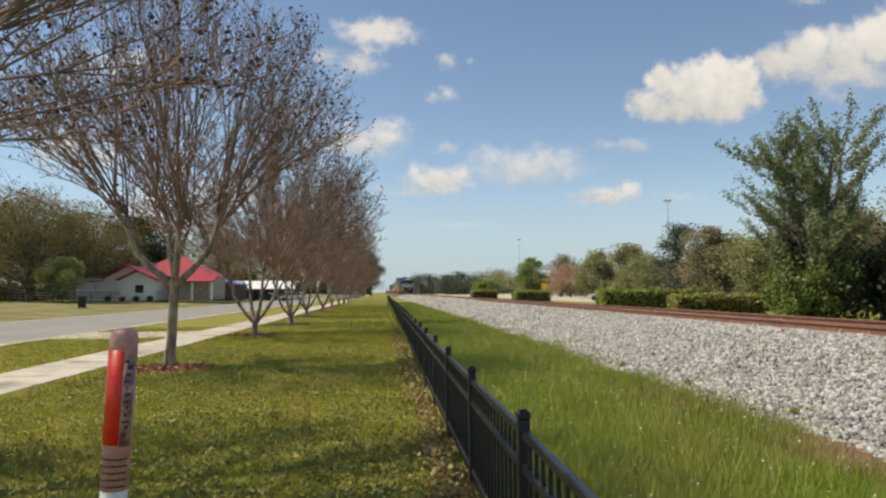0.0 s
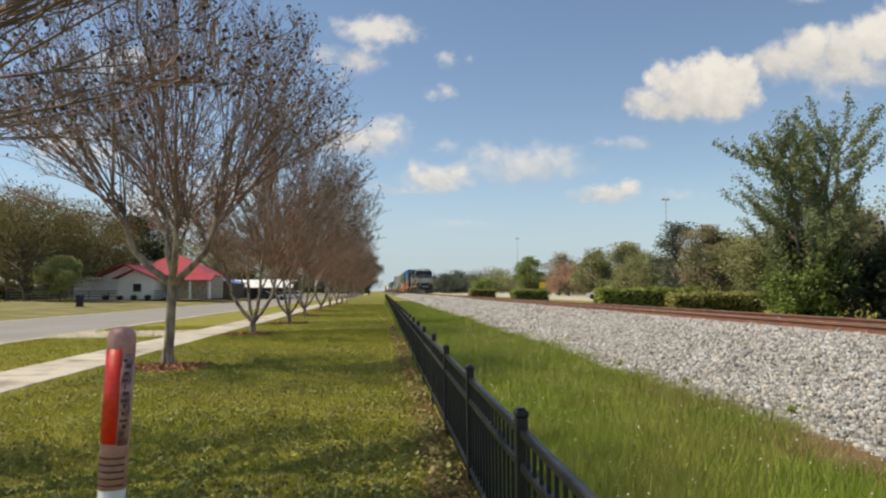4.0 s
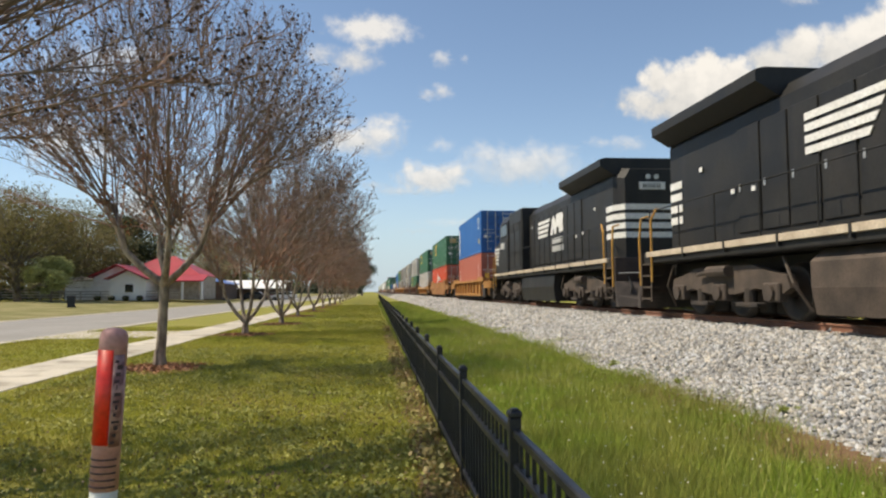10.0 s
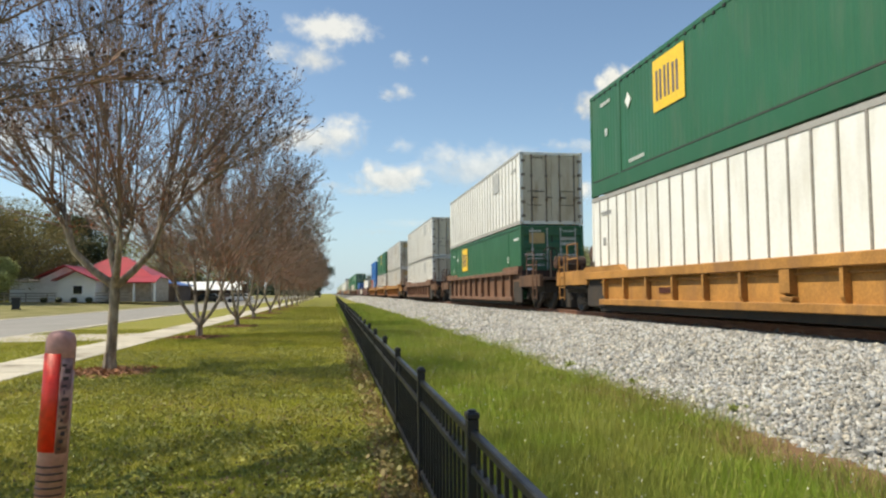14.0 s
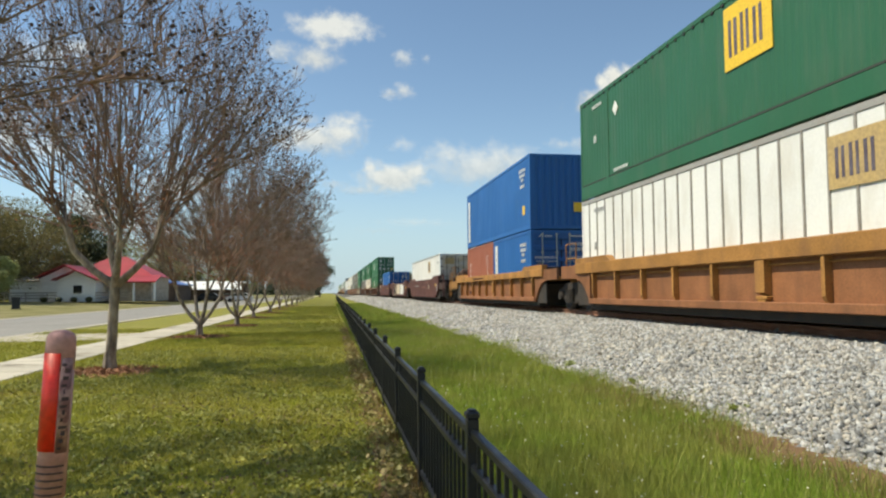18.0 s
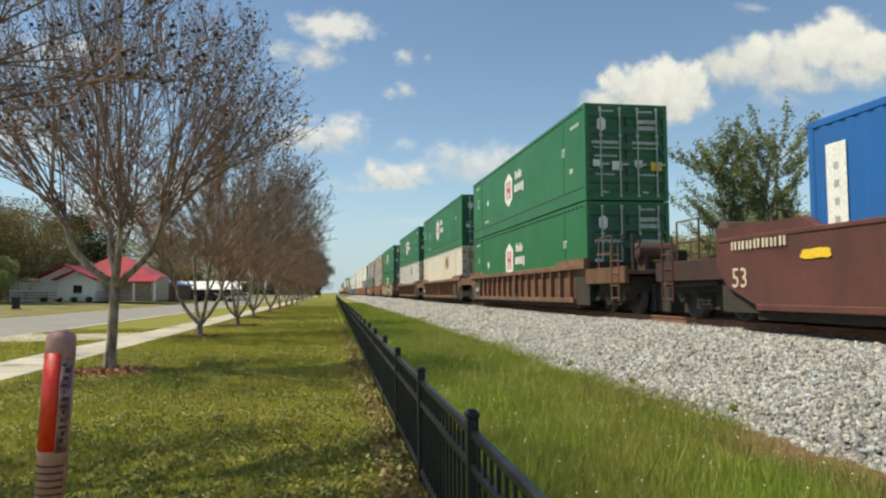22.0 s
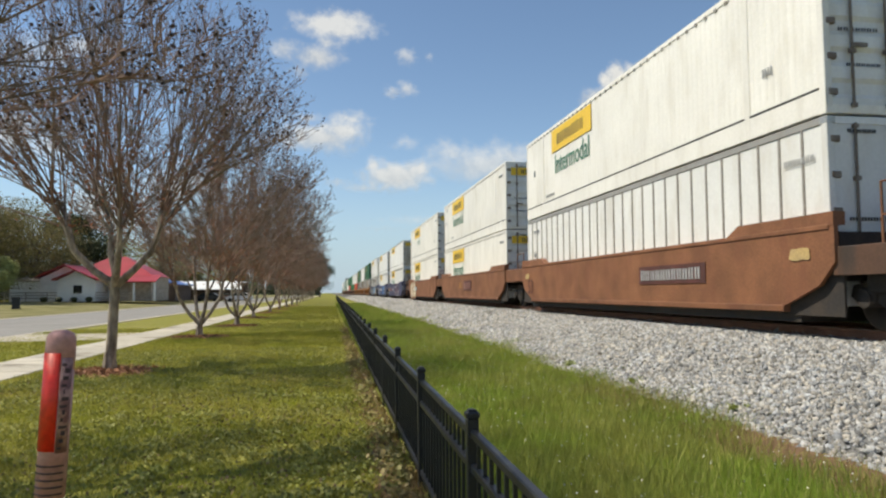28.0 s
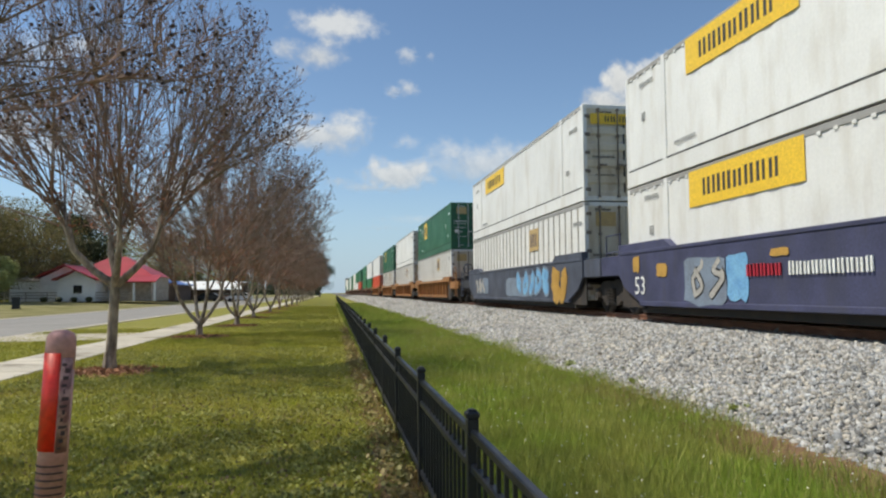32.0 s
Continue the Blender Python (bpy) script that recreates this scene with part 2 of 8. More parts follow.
def sheet(name, xs, ys, zf, material):
    v = [(x, y, zf(x, y)) for y in ys for x in xs]
    k = len(xs)
    f = [(j * k + i, j * k + i + 1, (j + 1) * k + i + 1, (j + 1) * k + i) for j in range(len(ys) - 1) for i in range(k - 1)]
    return quick(name, v, f, material, True)


xs = [-3000, -900, -300, -120, -70, -50, -40, -36, -30, -26, -22, -20] + [-19 + i for i in range(24)] + [5, 5.5, 6, 6.4, 7, 9, 11, 12.5, 14, 18, 24, 32, 45, 70, 120, 300, 900, 3000]
ys = [-900, -300, -100, -40, -15, -6] + [-4 + i * 1.0 for i in range(60)] + [60, 70, 80, 100, 130, 180, 260, 400, 700, 1400, 4000]
tagged(part("ground", sheet("ground", xs, ys, ground_z, LAWN), LAWN, None), "sunlit green spring lawn with worn yellowish patches", "lawn", kind="structure")


def strip(name, x0, x1, y0, y1, z, material, label, category, thick=0.12, kind="structure"):
    return tagged(part(name, Geo().box(x0, x1, y0, y1, z - thick, z, 0.012), material, None), label, category, kind=kind)


strip("road", -18.4, -10.6, -60, 900, 0.012, ASPHALT, "pale worn asphalt street beside the lawn", "road", 0.3)
# worn tan ground; the dark olive patches paint in the shade of the trees
VERGE = mat("worn_shaded_verge", (0.235, 0.205, 0.10), 0.95, second=(0.15, 0.145, 0.05), scale=0.35, amount=0.9, fine=20, bump=0.4, spec=0.1, sharp=(0.42, 0.58))
verge = sheet("verge", [-39, -36, -33, -30, -27, -24, -22, -20, -18.8], [-40, 0, 20, 40, 60, 80, 100, 130, 180, 260, 400], lambda x, y: ground_z(x, y) + 0.03, VERGE)
tagged(part("verge", verge, None, None), "worn tan verge between street and houses, tree shade painted as olive patches", "verge", kind="structure")
strip("driveway", -10.59, -6.62, 22.9, 26.6, 0.022, CONCRETE, "short pale concrete apron crossing the verge", "driveway")
gutter = thing("gutter", "pale concrete gutter edge along the street", "kerb", kind="structure")
for k in range(60):
    y = -20 + 6.0 * k
    for x in (-10.6, -18.75):
        part("kerb_stone", Geo().box(x, x + 0.35, y + 0.01, y + 5.99, -0.1, 0.026, 0.01), CONCRETE, gutter)
side_walk = thing("pavement", "weathered pale concrete pavement in cast slabs", "pavement", kind="structure")
slab = Geo().box(-0.69, 0.69, 0.008, 1.392, -0.09, 0.02, 0.012).mesh("slab", mat("slab_concrete", (0.46, 0.42, 0.35), 0.9, second=(0.20, 0.175, 0.14), scale=1.1, amount=0.9, sharp=(0.5, 0.68), fine=40, bump=0.25, obj_random=0.14, spec=0.2))
for k in range(110):
    part("slab", slab, None, side_walk, at=pose(-5.95, 4.0 + 1.4 * k, random.uniform(-0.003, 0.004), 0, random.uniform(-0.3, 0.3), 0))
strip("pavement_end", -6.64, -5.26, 158.0, 500, 0.015, CONCRETE, "far stretch of the pale concrete pavement", "pavement")
strip("car_park", 24, 90, 60, 400, 0.14, CONCRETE, "pale concrete car park beyond the hedges", "car park", 0.2)

# ---- ballast and track ----
PROFILE = [(3.9, -0.06), (4.4, 0.06), (5.2, 0.24), (5.9, 0.42), (6.6, 0.55), (7.15, 0.60), (7.35, 0.60), (8.67, 0.615), (9.99, 0.60), (10.3, 0.58), (11.4, 0.22), (12.2, 0.06)]
px_, pz_ = np.array([p[0] for p in PROFILE]), np.array([p[1] for p in PROFILE])


def bed_z(x):
    return float(np.interp(x, px_, pz_))


bx = list(np.linspace(3.9, 12.2, 44))
by = [-640, -200, -60, -20] + list(np.arange(-12, 60, 0.5)) + list(range(60, 200, 5)) + [200, 260, 400, 700, 1500]
tagged(part("ballast_bed", sheet("ballast_bed", bx, by, lambda x, y: bed_z(x) + 0.03 * noise.noise((x * 2, y * 2, 3)), STONE_BED), STONE_BED, None), "bed of crushed stone under the track, coloured dark as shade between the stones", "ballast", kind="structure")


def stones(seed, y0, y1, x0, x1, count, lo, hi):
    r = np.random.default_rng(seed)
    base = np.array([(1, 0.2, 0), (-0.3, 1, 0.1), (-1, -0.1, 0.2), (0.2, -1, 0), (0.5, 0.4, 0.9), (-0.5, -0.3, 0.9), (0.1, 0.1, -1.0)]) * 1.1
    tri = np.array([(0, 1, 4), (1, 2, 5), (1, 5, 4), (2, 3, 5), (3, 0, 4), (3, 4, 5), (1, 0, 6), (2, 1, 6), (3, 2, 6), (0, 3, 6)])
    x = r.uniform(x0, x1, count)
    # stones thin out raggedly towards the grass
    y = y0 + (y1 - y0) * r.uniform(0, 1, count)
    z = np.interp(x, px_, pz_)
    s = r.uniform(lo, hi, count)[:, None] * r.uniform(0.3, 1.75, (count, 3))
    ang = r.uniform(0, 2 * np.pi, (count, 2))
    v = base[None] * (1 + 0.22 * r.standard_normal((count, 7, 1))) * s[:, None, :]
    c, q = np.cos(ang[:, :1]), np.sin(ang[:, :1])
    vx, vy, vz = v[..., 0], v[..., 1], v[..., 2]
    vx, vy = vx * c - vy * q, vx * q + vy * c
    c, q = np.cos(ang[:, 1:]), np.sin(ang[:, 1:])
    vy, vz = vy * c - vz * q, vy * q + vz * c
    v = np.stack([vx + x[:, None], vy + y[:, None], vz + (z + 0.012 + r.uniform(-0.01, 0.02, count))[:, None]], -1).reshape(-1, 3)
    f = (tri[None] + 7 * np.arange(count)[:, None, None]).reshape(-1, 3)
    return v, f


for nm, args in (("ballast_stones", (1, 2.0, 22, 4.05, 7.9, 98000, 0.013, 0.033)), ("ballast_stones", (2, 22, 60, 4.1, 7.9, 52000, 0.022, 0.048)), ("ballast_stones", (4, 60, 190, 4.1, 7.9, 24000, 0.05, 0.10)), ("ballast_stones", (3, 6, 60, 7.9, 11.6, 11000, 0.025, 0.055))):
    v, f = stones(*args)
    tagged(part(nm, quick(nm, v, f, STONE), STONE, None), "loose pale grey crushed stones of the railway ballast", "stones", kind="stuff")

v, f = stones(5, -14, 2.0, 4.05, 7.9, 14000, 0.02, 0.045)
tagged(part("ballast_stones", quick("ballast_stones", v, f, STONE), STONE, None), "loose pale grey crushed stones of the railway ballast", "stones", kind="stuff")
track = thing("railway_track", "single railway track with rusty rails on dark wooden ties", "railway track", kind="structure")
for x in (-0.755, 0.755):
    prof = [(-0.07, 0), (0.07, 0), (0.07, 0.015), (0.012, 0.035), (0.010, 0.125), (0.036, 0.14), (0.036, 0.165), (0.03, 0.172), (-0.03, 0.172), (-0.036, 0.165), (-0.036, 0.14), (-0.010, 0.125), (-0.012, 0.035), (-0.07, 0.015)]
    rail = part("rail", Geo().prism(prof, "y", -640, 1500), RAIL, track, at=pose(TRACK_X + x, 0, RAIL_Z - 0.174))
    part("rail_head", Geo().box(-0.029, 0.029, -640, 1500, 0.1715, 0.1745), RAILTOP, rail, "polished running surface")
tie_me = Geo().box(-1.3, 1.3, -0.115, 0.115, -0.17, 0.0, 0.012).mesh("tie", TIE)
tp_me = Geo().box(-0.18, 0.18, -0.09, 0.09, 0, 0.015, 0.004).mesh("tie_plate", RAIL)
for k in range(150):
    y = -6 + 0.52 * k
    t = part("tie", tie_me, None, track, at=pose(TRACK_X + random.uniform(-0.03, 0.03), y, RAIL_Z - 0.18, 0, 0, random.uniform(-0.8, 0.8)))
    if k < 70:
        for x in (-0.755, 0.755):
            part("tie_plate", tp_me, None, t, at=pose(x, 0, 0))

# ---- fence ----
FX, FY, FSTEP = 0.625, 1.27, 1.86
fence = thing("fence", "low black metal picket fence with capped posts along the lawn", "fence", at=pose(FX, 0, 0, 0, 0, -0.3))
post_me = Geo().box(-0.027, 0.027, -0.027, 0.027, -0.1, 0.83, 0.004).mesh("post", FENCE)
cap_me = Geo().box(-0.032, 0.032, -0.032, 0.032, 0.83, 0.862, 0.008).box(-0.02, 0.02, -0.02, 0.02, 0.86, 0.872, 0.006).mesh("post_cap", FENCE)
picket_me = Geo().box(-0.008, 0.008, -0.008, 0.008, 0.06, 0.775).mesh("picket", FENCE)
rail_me = Geo().prism([(-0.018, 0), (0.018, 0), (0.018, 0.028), (0.012, 0.034), (-0.012, 0.034), (-0.018, 0.028)], "y", 0.028, FSTEP - 0.028).mesh("fence_rail", FENCE)
far_pickets = Geo()
for k in range(-3, 90):
    y = FY + FSTEP * k + 0.02
    p = part("post", post_me, None, fence, at=pose(0, y, 0, random.uniform(-0.5, 0.5), random.uniform(-0.5, 0.5), 0))
    part("post_cap", cap_me, None, p)
    for z in (0.75, 0.60, 0.12):
        part("fence_rail", rail_me, None, fence, at=pose(0, y, z))
    for j in range(1, 15):
        yy = y + FSTEP * j / 15
        if -1 <= k <= 18:
            part("picket", picket_me, None, fence, at=pose(0, yy, 0))
        elif k < 60:
            far_pickets.box(-0.008, 0.008, yy - 0.008, yy + 0.008, 0.06, 0.775)
tagged(part("far_pickets", far_pickets, FENCE, fence), kind="stuff")

# ---- marker post ----
ORANGE = mat("faded_red_orange_wrap", (0.80, 0.025, 0.008), 0.45, second=(0.55, 0.05, 0.03), scale=8, amount=0.5, fine=40, bump=0.05)
PINK = mat("sun_bleached_wrap", (0.56, 0.31, 0.28), 0.6, second=(0.44, 0.21, 0.19), scale=14, amount=0.8, fine=50, bump=0.08)
WHITE_TUBE = mat("white_plastic_tube", (0.75, 0.74, 0.70), 0.4, second=(0.55, 0.53, 0.50), scale=9, amount=0.5, fine=30, bump=0.03)
INK = mat("dark_print", (0.05, 0.03, 0.035), 0.6, second=(0.1, 0.05, 0.05), scale=14, amount=0.6, fine=40, bump=0)
marker = thing("utility_marker_post", "white plastic utility marker tube with a faded red and pink wrap", "marker post", at=pose(-0.917, 2.46, 0, 0, 2.6, 0))


def turned(profile, n=24):
    """A lathe body from (radius, height) pairs."""
    g = Geo()
    vs, fs = [], []
    for r, z in profile:
        vs += [(r * math.cos(2 * math.pi * j / n), r * math.sin(2 * math.pi * j / n), z) for j in range(n)]
    for i in range(len(profile) - 1):
        fs += [(i * n + j, i * n + (j + 1) % n, (i + 1) * n + (j + 1) % n, (i + 1) * n + j) for j in range(n)]
    fs += [tuple(range(n - 1, -1, -1)), tuple((len(profile) - 1) * n + j for j in range(n))]
    return g.add(vs, fs)


def sleeve(r, z0, z1, a0, a1, n=14):
    vs, fs = [], []
    for j in range(n + 1):
        a = radians(a0 + (a1 - a0) * j / n)
        for rr in (r, r + 0.0015):
            for z in (z0, z1):
                vs.append((rr * math.cos(a), rr * math.sin(a), z))
    for j in range(n):
        k = 4 * j
        fs += [(k + 2, k + 3, k + 7, k + 6), (k, k + 4, k + 5, k + 1), (k + 1, k + 5, k + 7, k + 3), (k, k + 2, k + 6, k + 4)]
    fs += [(0, 1, 3, 2), (4 * n, 4 * n + 2, 4 * n + 3, 4 * n + 1)]
    return Geo().add(vs, fs)


part("tube", turned([(0.043, -0.1), (0.043, 1.18)]), WHITE_TUBE, marker, smooth=True)
part("cap", turned([(0.0445, 1.16), (0.0445, 1.24), (0.043, 1.262), (0.036, 1.277), (0.022, 1.285), (0.004, 1.287)]), PINK, marker, "bleached pink rounded cap", smooth=True)
part("wrap", turned([(0.0442, 0.755), (0.0442, 1.165)]), PINK, marker, "bleached pink printed wrap", smooth=True)
part("panel", sleeve(0.0446, 0.905, 1.215, 160, 292), ORANGE, marker, "vivid red-orange panel", smooth=True)
part("print_field", sleeve(0.0444, 0.90, 1.20, 296, 345), mat("smudged_dark_wrap", (0.22, 0.10, 0.10), 0.6, second=(0.50, 0.30, 0.27), scale=26, amount=0.9, fine=60, bump=0.05, sharp=(0.42, 0.58)), marker, "smudged dark print on the wrap", smooth=True)
for k in range(5):
    part("print_bar", sleeve(0.0446, 0.768 + 0.022 * k, 0.774 + 0.022 * k, 200, 335, 8), INK, marker)
for k in range(13):
    part("print_mark", sleeve(0.0446, 0.91 + 0.022 * k, 0.919 + 0.003 * (k % 3) + 0.022 * k, 300 + 5 * (k % 3), 316 + 6 * (k % 4), 4), INK, marker)

# ---- train: containers ----
SPEED, T0 = 22.564, 20.0
MOVING = []                              # (object, place along the train at T0, height, turn)


def ride(ob, p, z=0.0, turn=0.0):
    MOVING.append((ob, p, z, turn))
    ob.matrix_basis = pose(TRACK_X, p, RAIL_Z + z, 0, 0, turn)
    return ob


DUST = (0.30, 0.25, 0.19)


def paint(name, c, dirt=DUST, amt=0.35, rough=0.5, obj_random=0.05):
    return mat(name, c, rough, second=tuple(v * 0.82 for v in c), scale=0.5, amount=0.6, fine=18, bump=0.03, dirt=dirt, dirt_amount=amt, obj_random=obj_random, grainy=0.05)


P_GREEN = paint("green_container_paint", (0.020, 0.145, 0.052), (0.10, 0.15, 0.09))
P_EMP = paint("deep_green_container_paint", (0.022, 0.115, 0.050), (0.10, 0.14, 0.09))
P_BLUE = paint("blue_container_paint", (0.014, 0.125, 0.40), (0.05, 0.11, 0.24), 0.25)
P_TERRA = paint("rusty_orange_container_paint", (0.33, 0.105, 0.06), (0.25, 0.12, 0.08))
P_RED = paint("brick_red_container_paint", (0.42, 0.12, 0.08), (0.34, 0.15, 0.11))
P_ORANGE = paint("orange_red_container_paint", (0.56, 0.075, 0.030), (0.42, 0.14, 0.08), 0.25)
P_WHITE = paint("white_container_paint", (0.77, 0.765, 0.74), (0.50, 0.45, 0.37), 0.55)
P_CREAM = paint("cream_container_paint", (0.66, 0.60, 0.50), (0.45, 0.37, 0.26), 0.4)
P_BEIGE = paint("warm_white_container_paint", (0.83, 0.80, 0.735), (0.52, 0.47, 0.38), 0.45)
P_DGREEN = paint("dull_green_container_paint", (0.05, 0.13, 0.075), (0.20, 0.2, 0.15), 0.5)
P_POST = mat("grey_posts", (0.33, 0.30, 0.265), 0.6, second=(0.23, 0.20, 0.17), scale=2, amount=0.7, fine=20, bump=0.05, metal=0.2)
P_DARKDOOR = paint("dark_green_door_paint", (0.024, 0.115, 0.055), (0.08, 0.12, 0.07), 0.4)
P_TAN = paint("stained_white_door_paint", (0.62, 0.55, 0.43), (0.30, 0.20, 0.10), 0.7)
P_TAN2 = paint("weathered_grey_rail_paint", (0.34, 0.33, 0.31), (0.26, 0.22, 0.17), 0.6)
P_NAVYDOOR = paint("navy_door_paint", (0.016, 0.105, 0.34), (0.05, 0.10, 0.2), 0.2)
STEEL = mat("galvanised_steel", (0.50, 0.50, 0.48), 0.45, second=(0.35, 0.34, 0.32), scale=4, amount=0.6, fine=30, bump=0.05, metal=0.6)
ROD = mat("zinc_plated_rod", (0.45, 0.48, 0.46), 0.5, second=(0.32, 0.33, 0.31), scale=4, amount=0.6, fine=30, bump=0.05)
WORN_ROD = mat("rusty_grey_fittings", (0.21, 0.18, 0.15), 0.65, second=(0.13, 0.08, 0.05), scale=4, amount=0.7, fine=30, bump=0.08)
GROOVE_SHADE = mat("dark_rail_groove", (0.03, 0.035, 0.032), 0.8, second=(0.06, 0.055, 0.05), scale=3, amount=0.6, fine=20, bump=0.05)
BLACK = mat("black_rubber", (0.015, 0.015, 0.015), 0.7, scale=4, amount=0.4, fine=30, bump=0.05)
M_WHITE = mat("white_marking", (0.78, 0.78, 0.75), 0.5, second=(0.60, 0.59, 0.55), scale=3, amount=0.5, fine=20, bump=0)
M_YELLOW = mat("yellow_marking", (0.80, 0.52, 0.03), 0.5, second=(0.70, 0.45, 0.05), scale=3, amount=0.5, fine=20, bump=0)
M_AMBER = mat("amber_marking", (0.50, 0.35, 0.14), 0.55, second=(0.38, 0.28, 0.15), scale=3, amount=0.6, fine=20, bump=0)
M_BLACK = mat("black_marking", (0.03, 0.03, 0.03), 0.6, second=(0.09, 0.08, 0.06), scale=3, amount=0.6, fine=20, bump=0)
M_INK = mat("purplish_black_marking", (0.07, 0.055, 0.085), 0.6, second=(0.16, 0.14, 0.17), scale=3, amount=0.7, fine=20, bump=0)
M_RED = mat("red_marking", (0.45, 0.02, 0.04), 0.5, second=(0.33, 0.03, 0.04), scale=3, amount=0.5, fine=20, bump=0)
M_DKGREEN = mat("green_marking", (0.03, 0.16, 0.09), 0.5, second=(0.05, 0.2, 0.12), scale=3, amount=0.5, fine=20, bump=0)
M_GREYTAG = mat("grey_marking", (0.42, 0.42, 0.41), 0.6, second=(0.28, 0.28, 0.28), scale=3, amount=0.6, fine=20, bump=0)

CACHE = {}


def corrugated(length, pitch, depth, height, flip):
    """A folded side wall along y, its outer face towards -x at x = 0."""
    vs, fs = [], []
    n = max(2, int(round(length / pitch)))
    w = length / n
    pts = []
    for i in range(n):
        a = i * w
        pts += [(0.0, a), (0.0, a + 0.42 * w), (depth, a + 0.54 * w), (depth, a + 0.88 * w)]
    pts.append((0.0, length))
    for x, y in pts:
        vs += [(x, y, 0), (x, y, height)]
    for i in range(len(pts) - 1):
        fs.append((2 * i, 2 * i + 1, 2 * i + 3, 2 * i + 2))
    return vs, fs


def container_meshes(kind, L, W, H, pm, dm):
    key = (kind, L, H, pm.name, dm.name)
    if key in CACHE:
        return CACHE[key]
    h = W / 2
    g = Geo()
    z0, z1 = 0.17, H - 0.11
    if kind == "post":
        g.box(-h + 0.02, h - 0.02, 0.05, L - 0.05, z0 - 0.02, H - 0.02)
    else:
        pitch, depth = (0.19, 0.006 if pm in (P_GREEN, P_EMP) else 0.011) if L > 13 else (0.28, 0.016)
        if kind == "plain":
            pitch, depth = 0.62, 0.012
        vs, fs = corrugated(L - 0.24, pitch, depth, z1 - z0, False)
        g.add([(x - h + 0.012, y + 0.12, z + z0) for x, y, z in vs], fs)
        g.add([(h - 0.012 - x, y + 0.12, z + z0) for x, y, z in vs], [q[::-1] for q in fs])
        g.box(-h + 0.06, h - 0.06, 0.12, L - 0.02, 0.12, H - 0.03)
    m = {"wall": g.mesh("side_wall", pm)}
    rail_paint = P_TAN2 if kind == "post" and pm.name != "dull_green_container_paint" else pm
    m["top_rail"] = Geo().box(-h, -h + 0.06, 0.0, L, H - 0.115, H, 0.01).mesh("top_rail", P_TAN2 if kind == "plain" else rail_paint)
    deep = kind != "post" and L > 13
    m["bottom_rail"] = Geo().box(-h, -h + 0.06, 0.0, L, 0.02, 0.40 if deep else 0.175, 0.01).mesh("bottom_rail", rail_paint)
    # thin dark strip, slightly proud, drawn as the shadow line over the rail
    if deep:
        m["groove"] = Geo().box(-h - 0.003, -h + 0.03, 0.14, L - 0.14, 0.402, 0.435).mesh("rail_groove", GROOVE_SHADE)
    m["post"] = Geo().box(-h, -h + 0.13, 0.0, 0.13, 0.0, H, 0.012).mesh("corner_post", pm)
    m["casting"] = Geo().box(-h - 0.004, -h + 0.16, -0.006, 0.17, 0, 0.12, 0.015).mesh("corner_casting", STEEL if kind == "post" else pm)
    m["rib"] = Geo().box(-h - 0.004, -h + 0.03, -0.026, 0.026, 0.16, H - 0.10, 0.008).mesh("wall_post", P_POST if pm.name != "dull_green_container_paint" else M_GREYTAG)
    dg = Geo()
    dw = h - 0.14
    if kind == "post":
        dg.box(0.0, dw, 0.03, 0.09, 0.16, H - 0.12, 0.008)
    else:
        face = [(0.09, H - 0.12), (0.09, 0.16), (0.03, 0.16)]
        for i in range(5):
            a = 0.26 + (H - 0.46) / 5 * i
            face += [(0.03, a), (0.065, a + 0.07), (0.065, a + 0.24), (0.03, a + 0.31)]
        dg.prism(face + [(0.03, H - 0.12)], "x", 0.0, dw)
    m["door"] = dg.mesh("door", dm)
    m["rod"] = Geo().tube([(0, 0, 0.14), (0, 0, H - 0.1)], 0.024, 6).box(-0.04, 0.04, -0.03, 0.03, 0.12, 0.18).box(-0.04, 0.04, -0.03, 0.03, H - 0.18, H - 0.12).box(-0.02, 0.24, -0.045, -0.012, 1.05, 1.11).box(-0.05, 0.05, -0.03, 0.03, H * 0.33, H * 0.33 + 0.07).box(-0.05, 0.05, -0.03, 0.03, H * 0.66, H * 0.66 + 0.07).mesh("lock_rod", WORN_ROD if pm in (P_WHITE, P_CREAM, P_BEIGE) else ROD)
    hg = Geo()
    for i in range(5):
        z = 0.3 + (H - 0.7) * i / 4
        hg.box(-0.05, 0.11, -0.012, 0.05, z, z + 0.1, 0.01)
    m["hinge"] = hg.mesh("hinge_row", WORN_ROD if pm in (P_WHITE, P_CREAM, P_BEIGE) else pm)
    m["seal"] = Geo().box(-0.02, 0.02, 0.045, 0.07, 0.16, H - 0.12).mesh("door_gasket", BLACK)
    m["frame"] = Geo().box(-h + 0.13, h - 0.13, 0.02, 0.12, 0.02, 0.16, 0.01).mesh("door_sill", pm)
    m["header"] = Geo().box(-h + 0.13, h - 0.13, 0.02, 0.12, H - 0.12, H, 0.01).mesh("door_header", pm)
    ng = Geo()
    for i in range(1, 44):
        ng.box(-h - 0.006, -h + 0.02, L * i / 44 - 0.045, L * i / 44 + 0.045, H - 0.15, H - 0.09)
    m["notch"] = ng.mesh("roof_bow_ends", (P_WHITE if kind == "plain" else P_POST) if pm in (P_WHITE, P_CREAM, P_BEIGE) else BLACK)
    CACHE[key] = m
    return m


MARKS = {}


def mark_mesh(key, fn):
    if key not in MARKS:
        MARKS[key] = fn()
    return MARKS[key]


HEX = [(0, 0.62), (0.36, 0.36), (0.36, -0.36), (0, -0.62), (-0.36, -0.36), (-0.36, 0.36)]
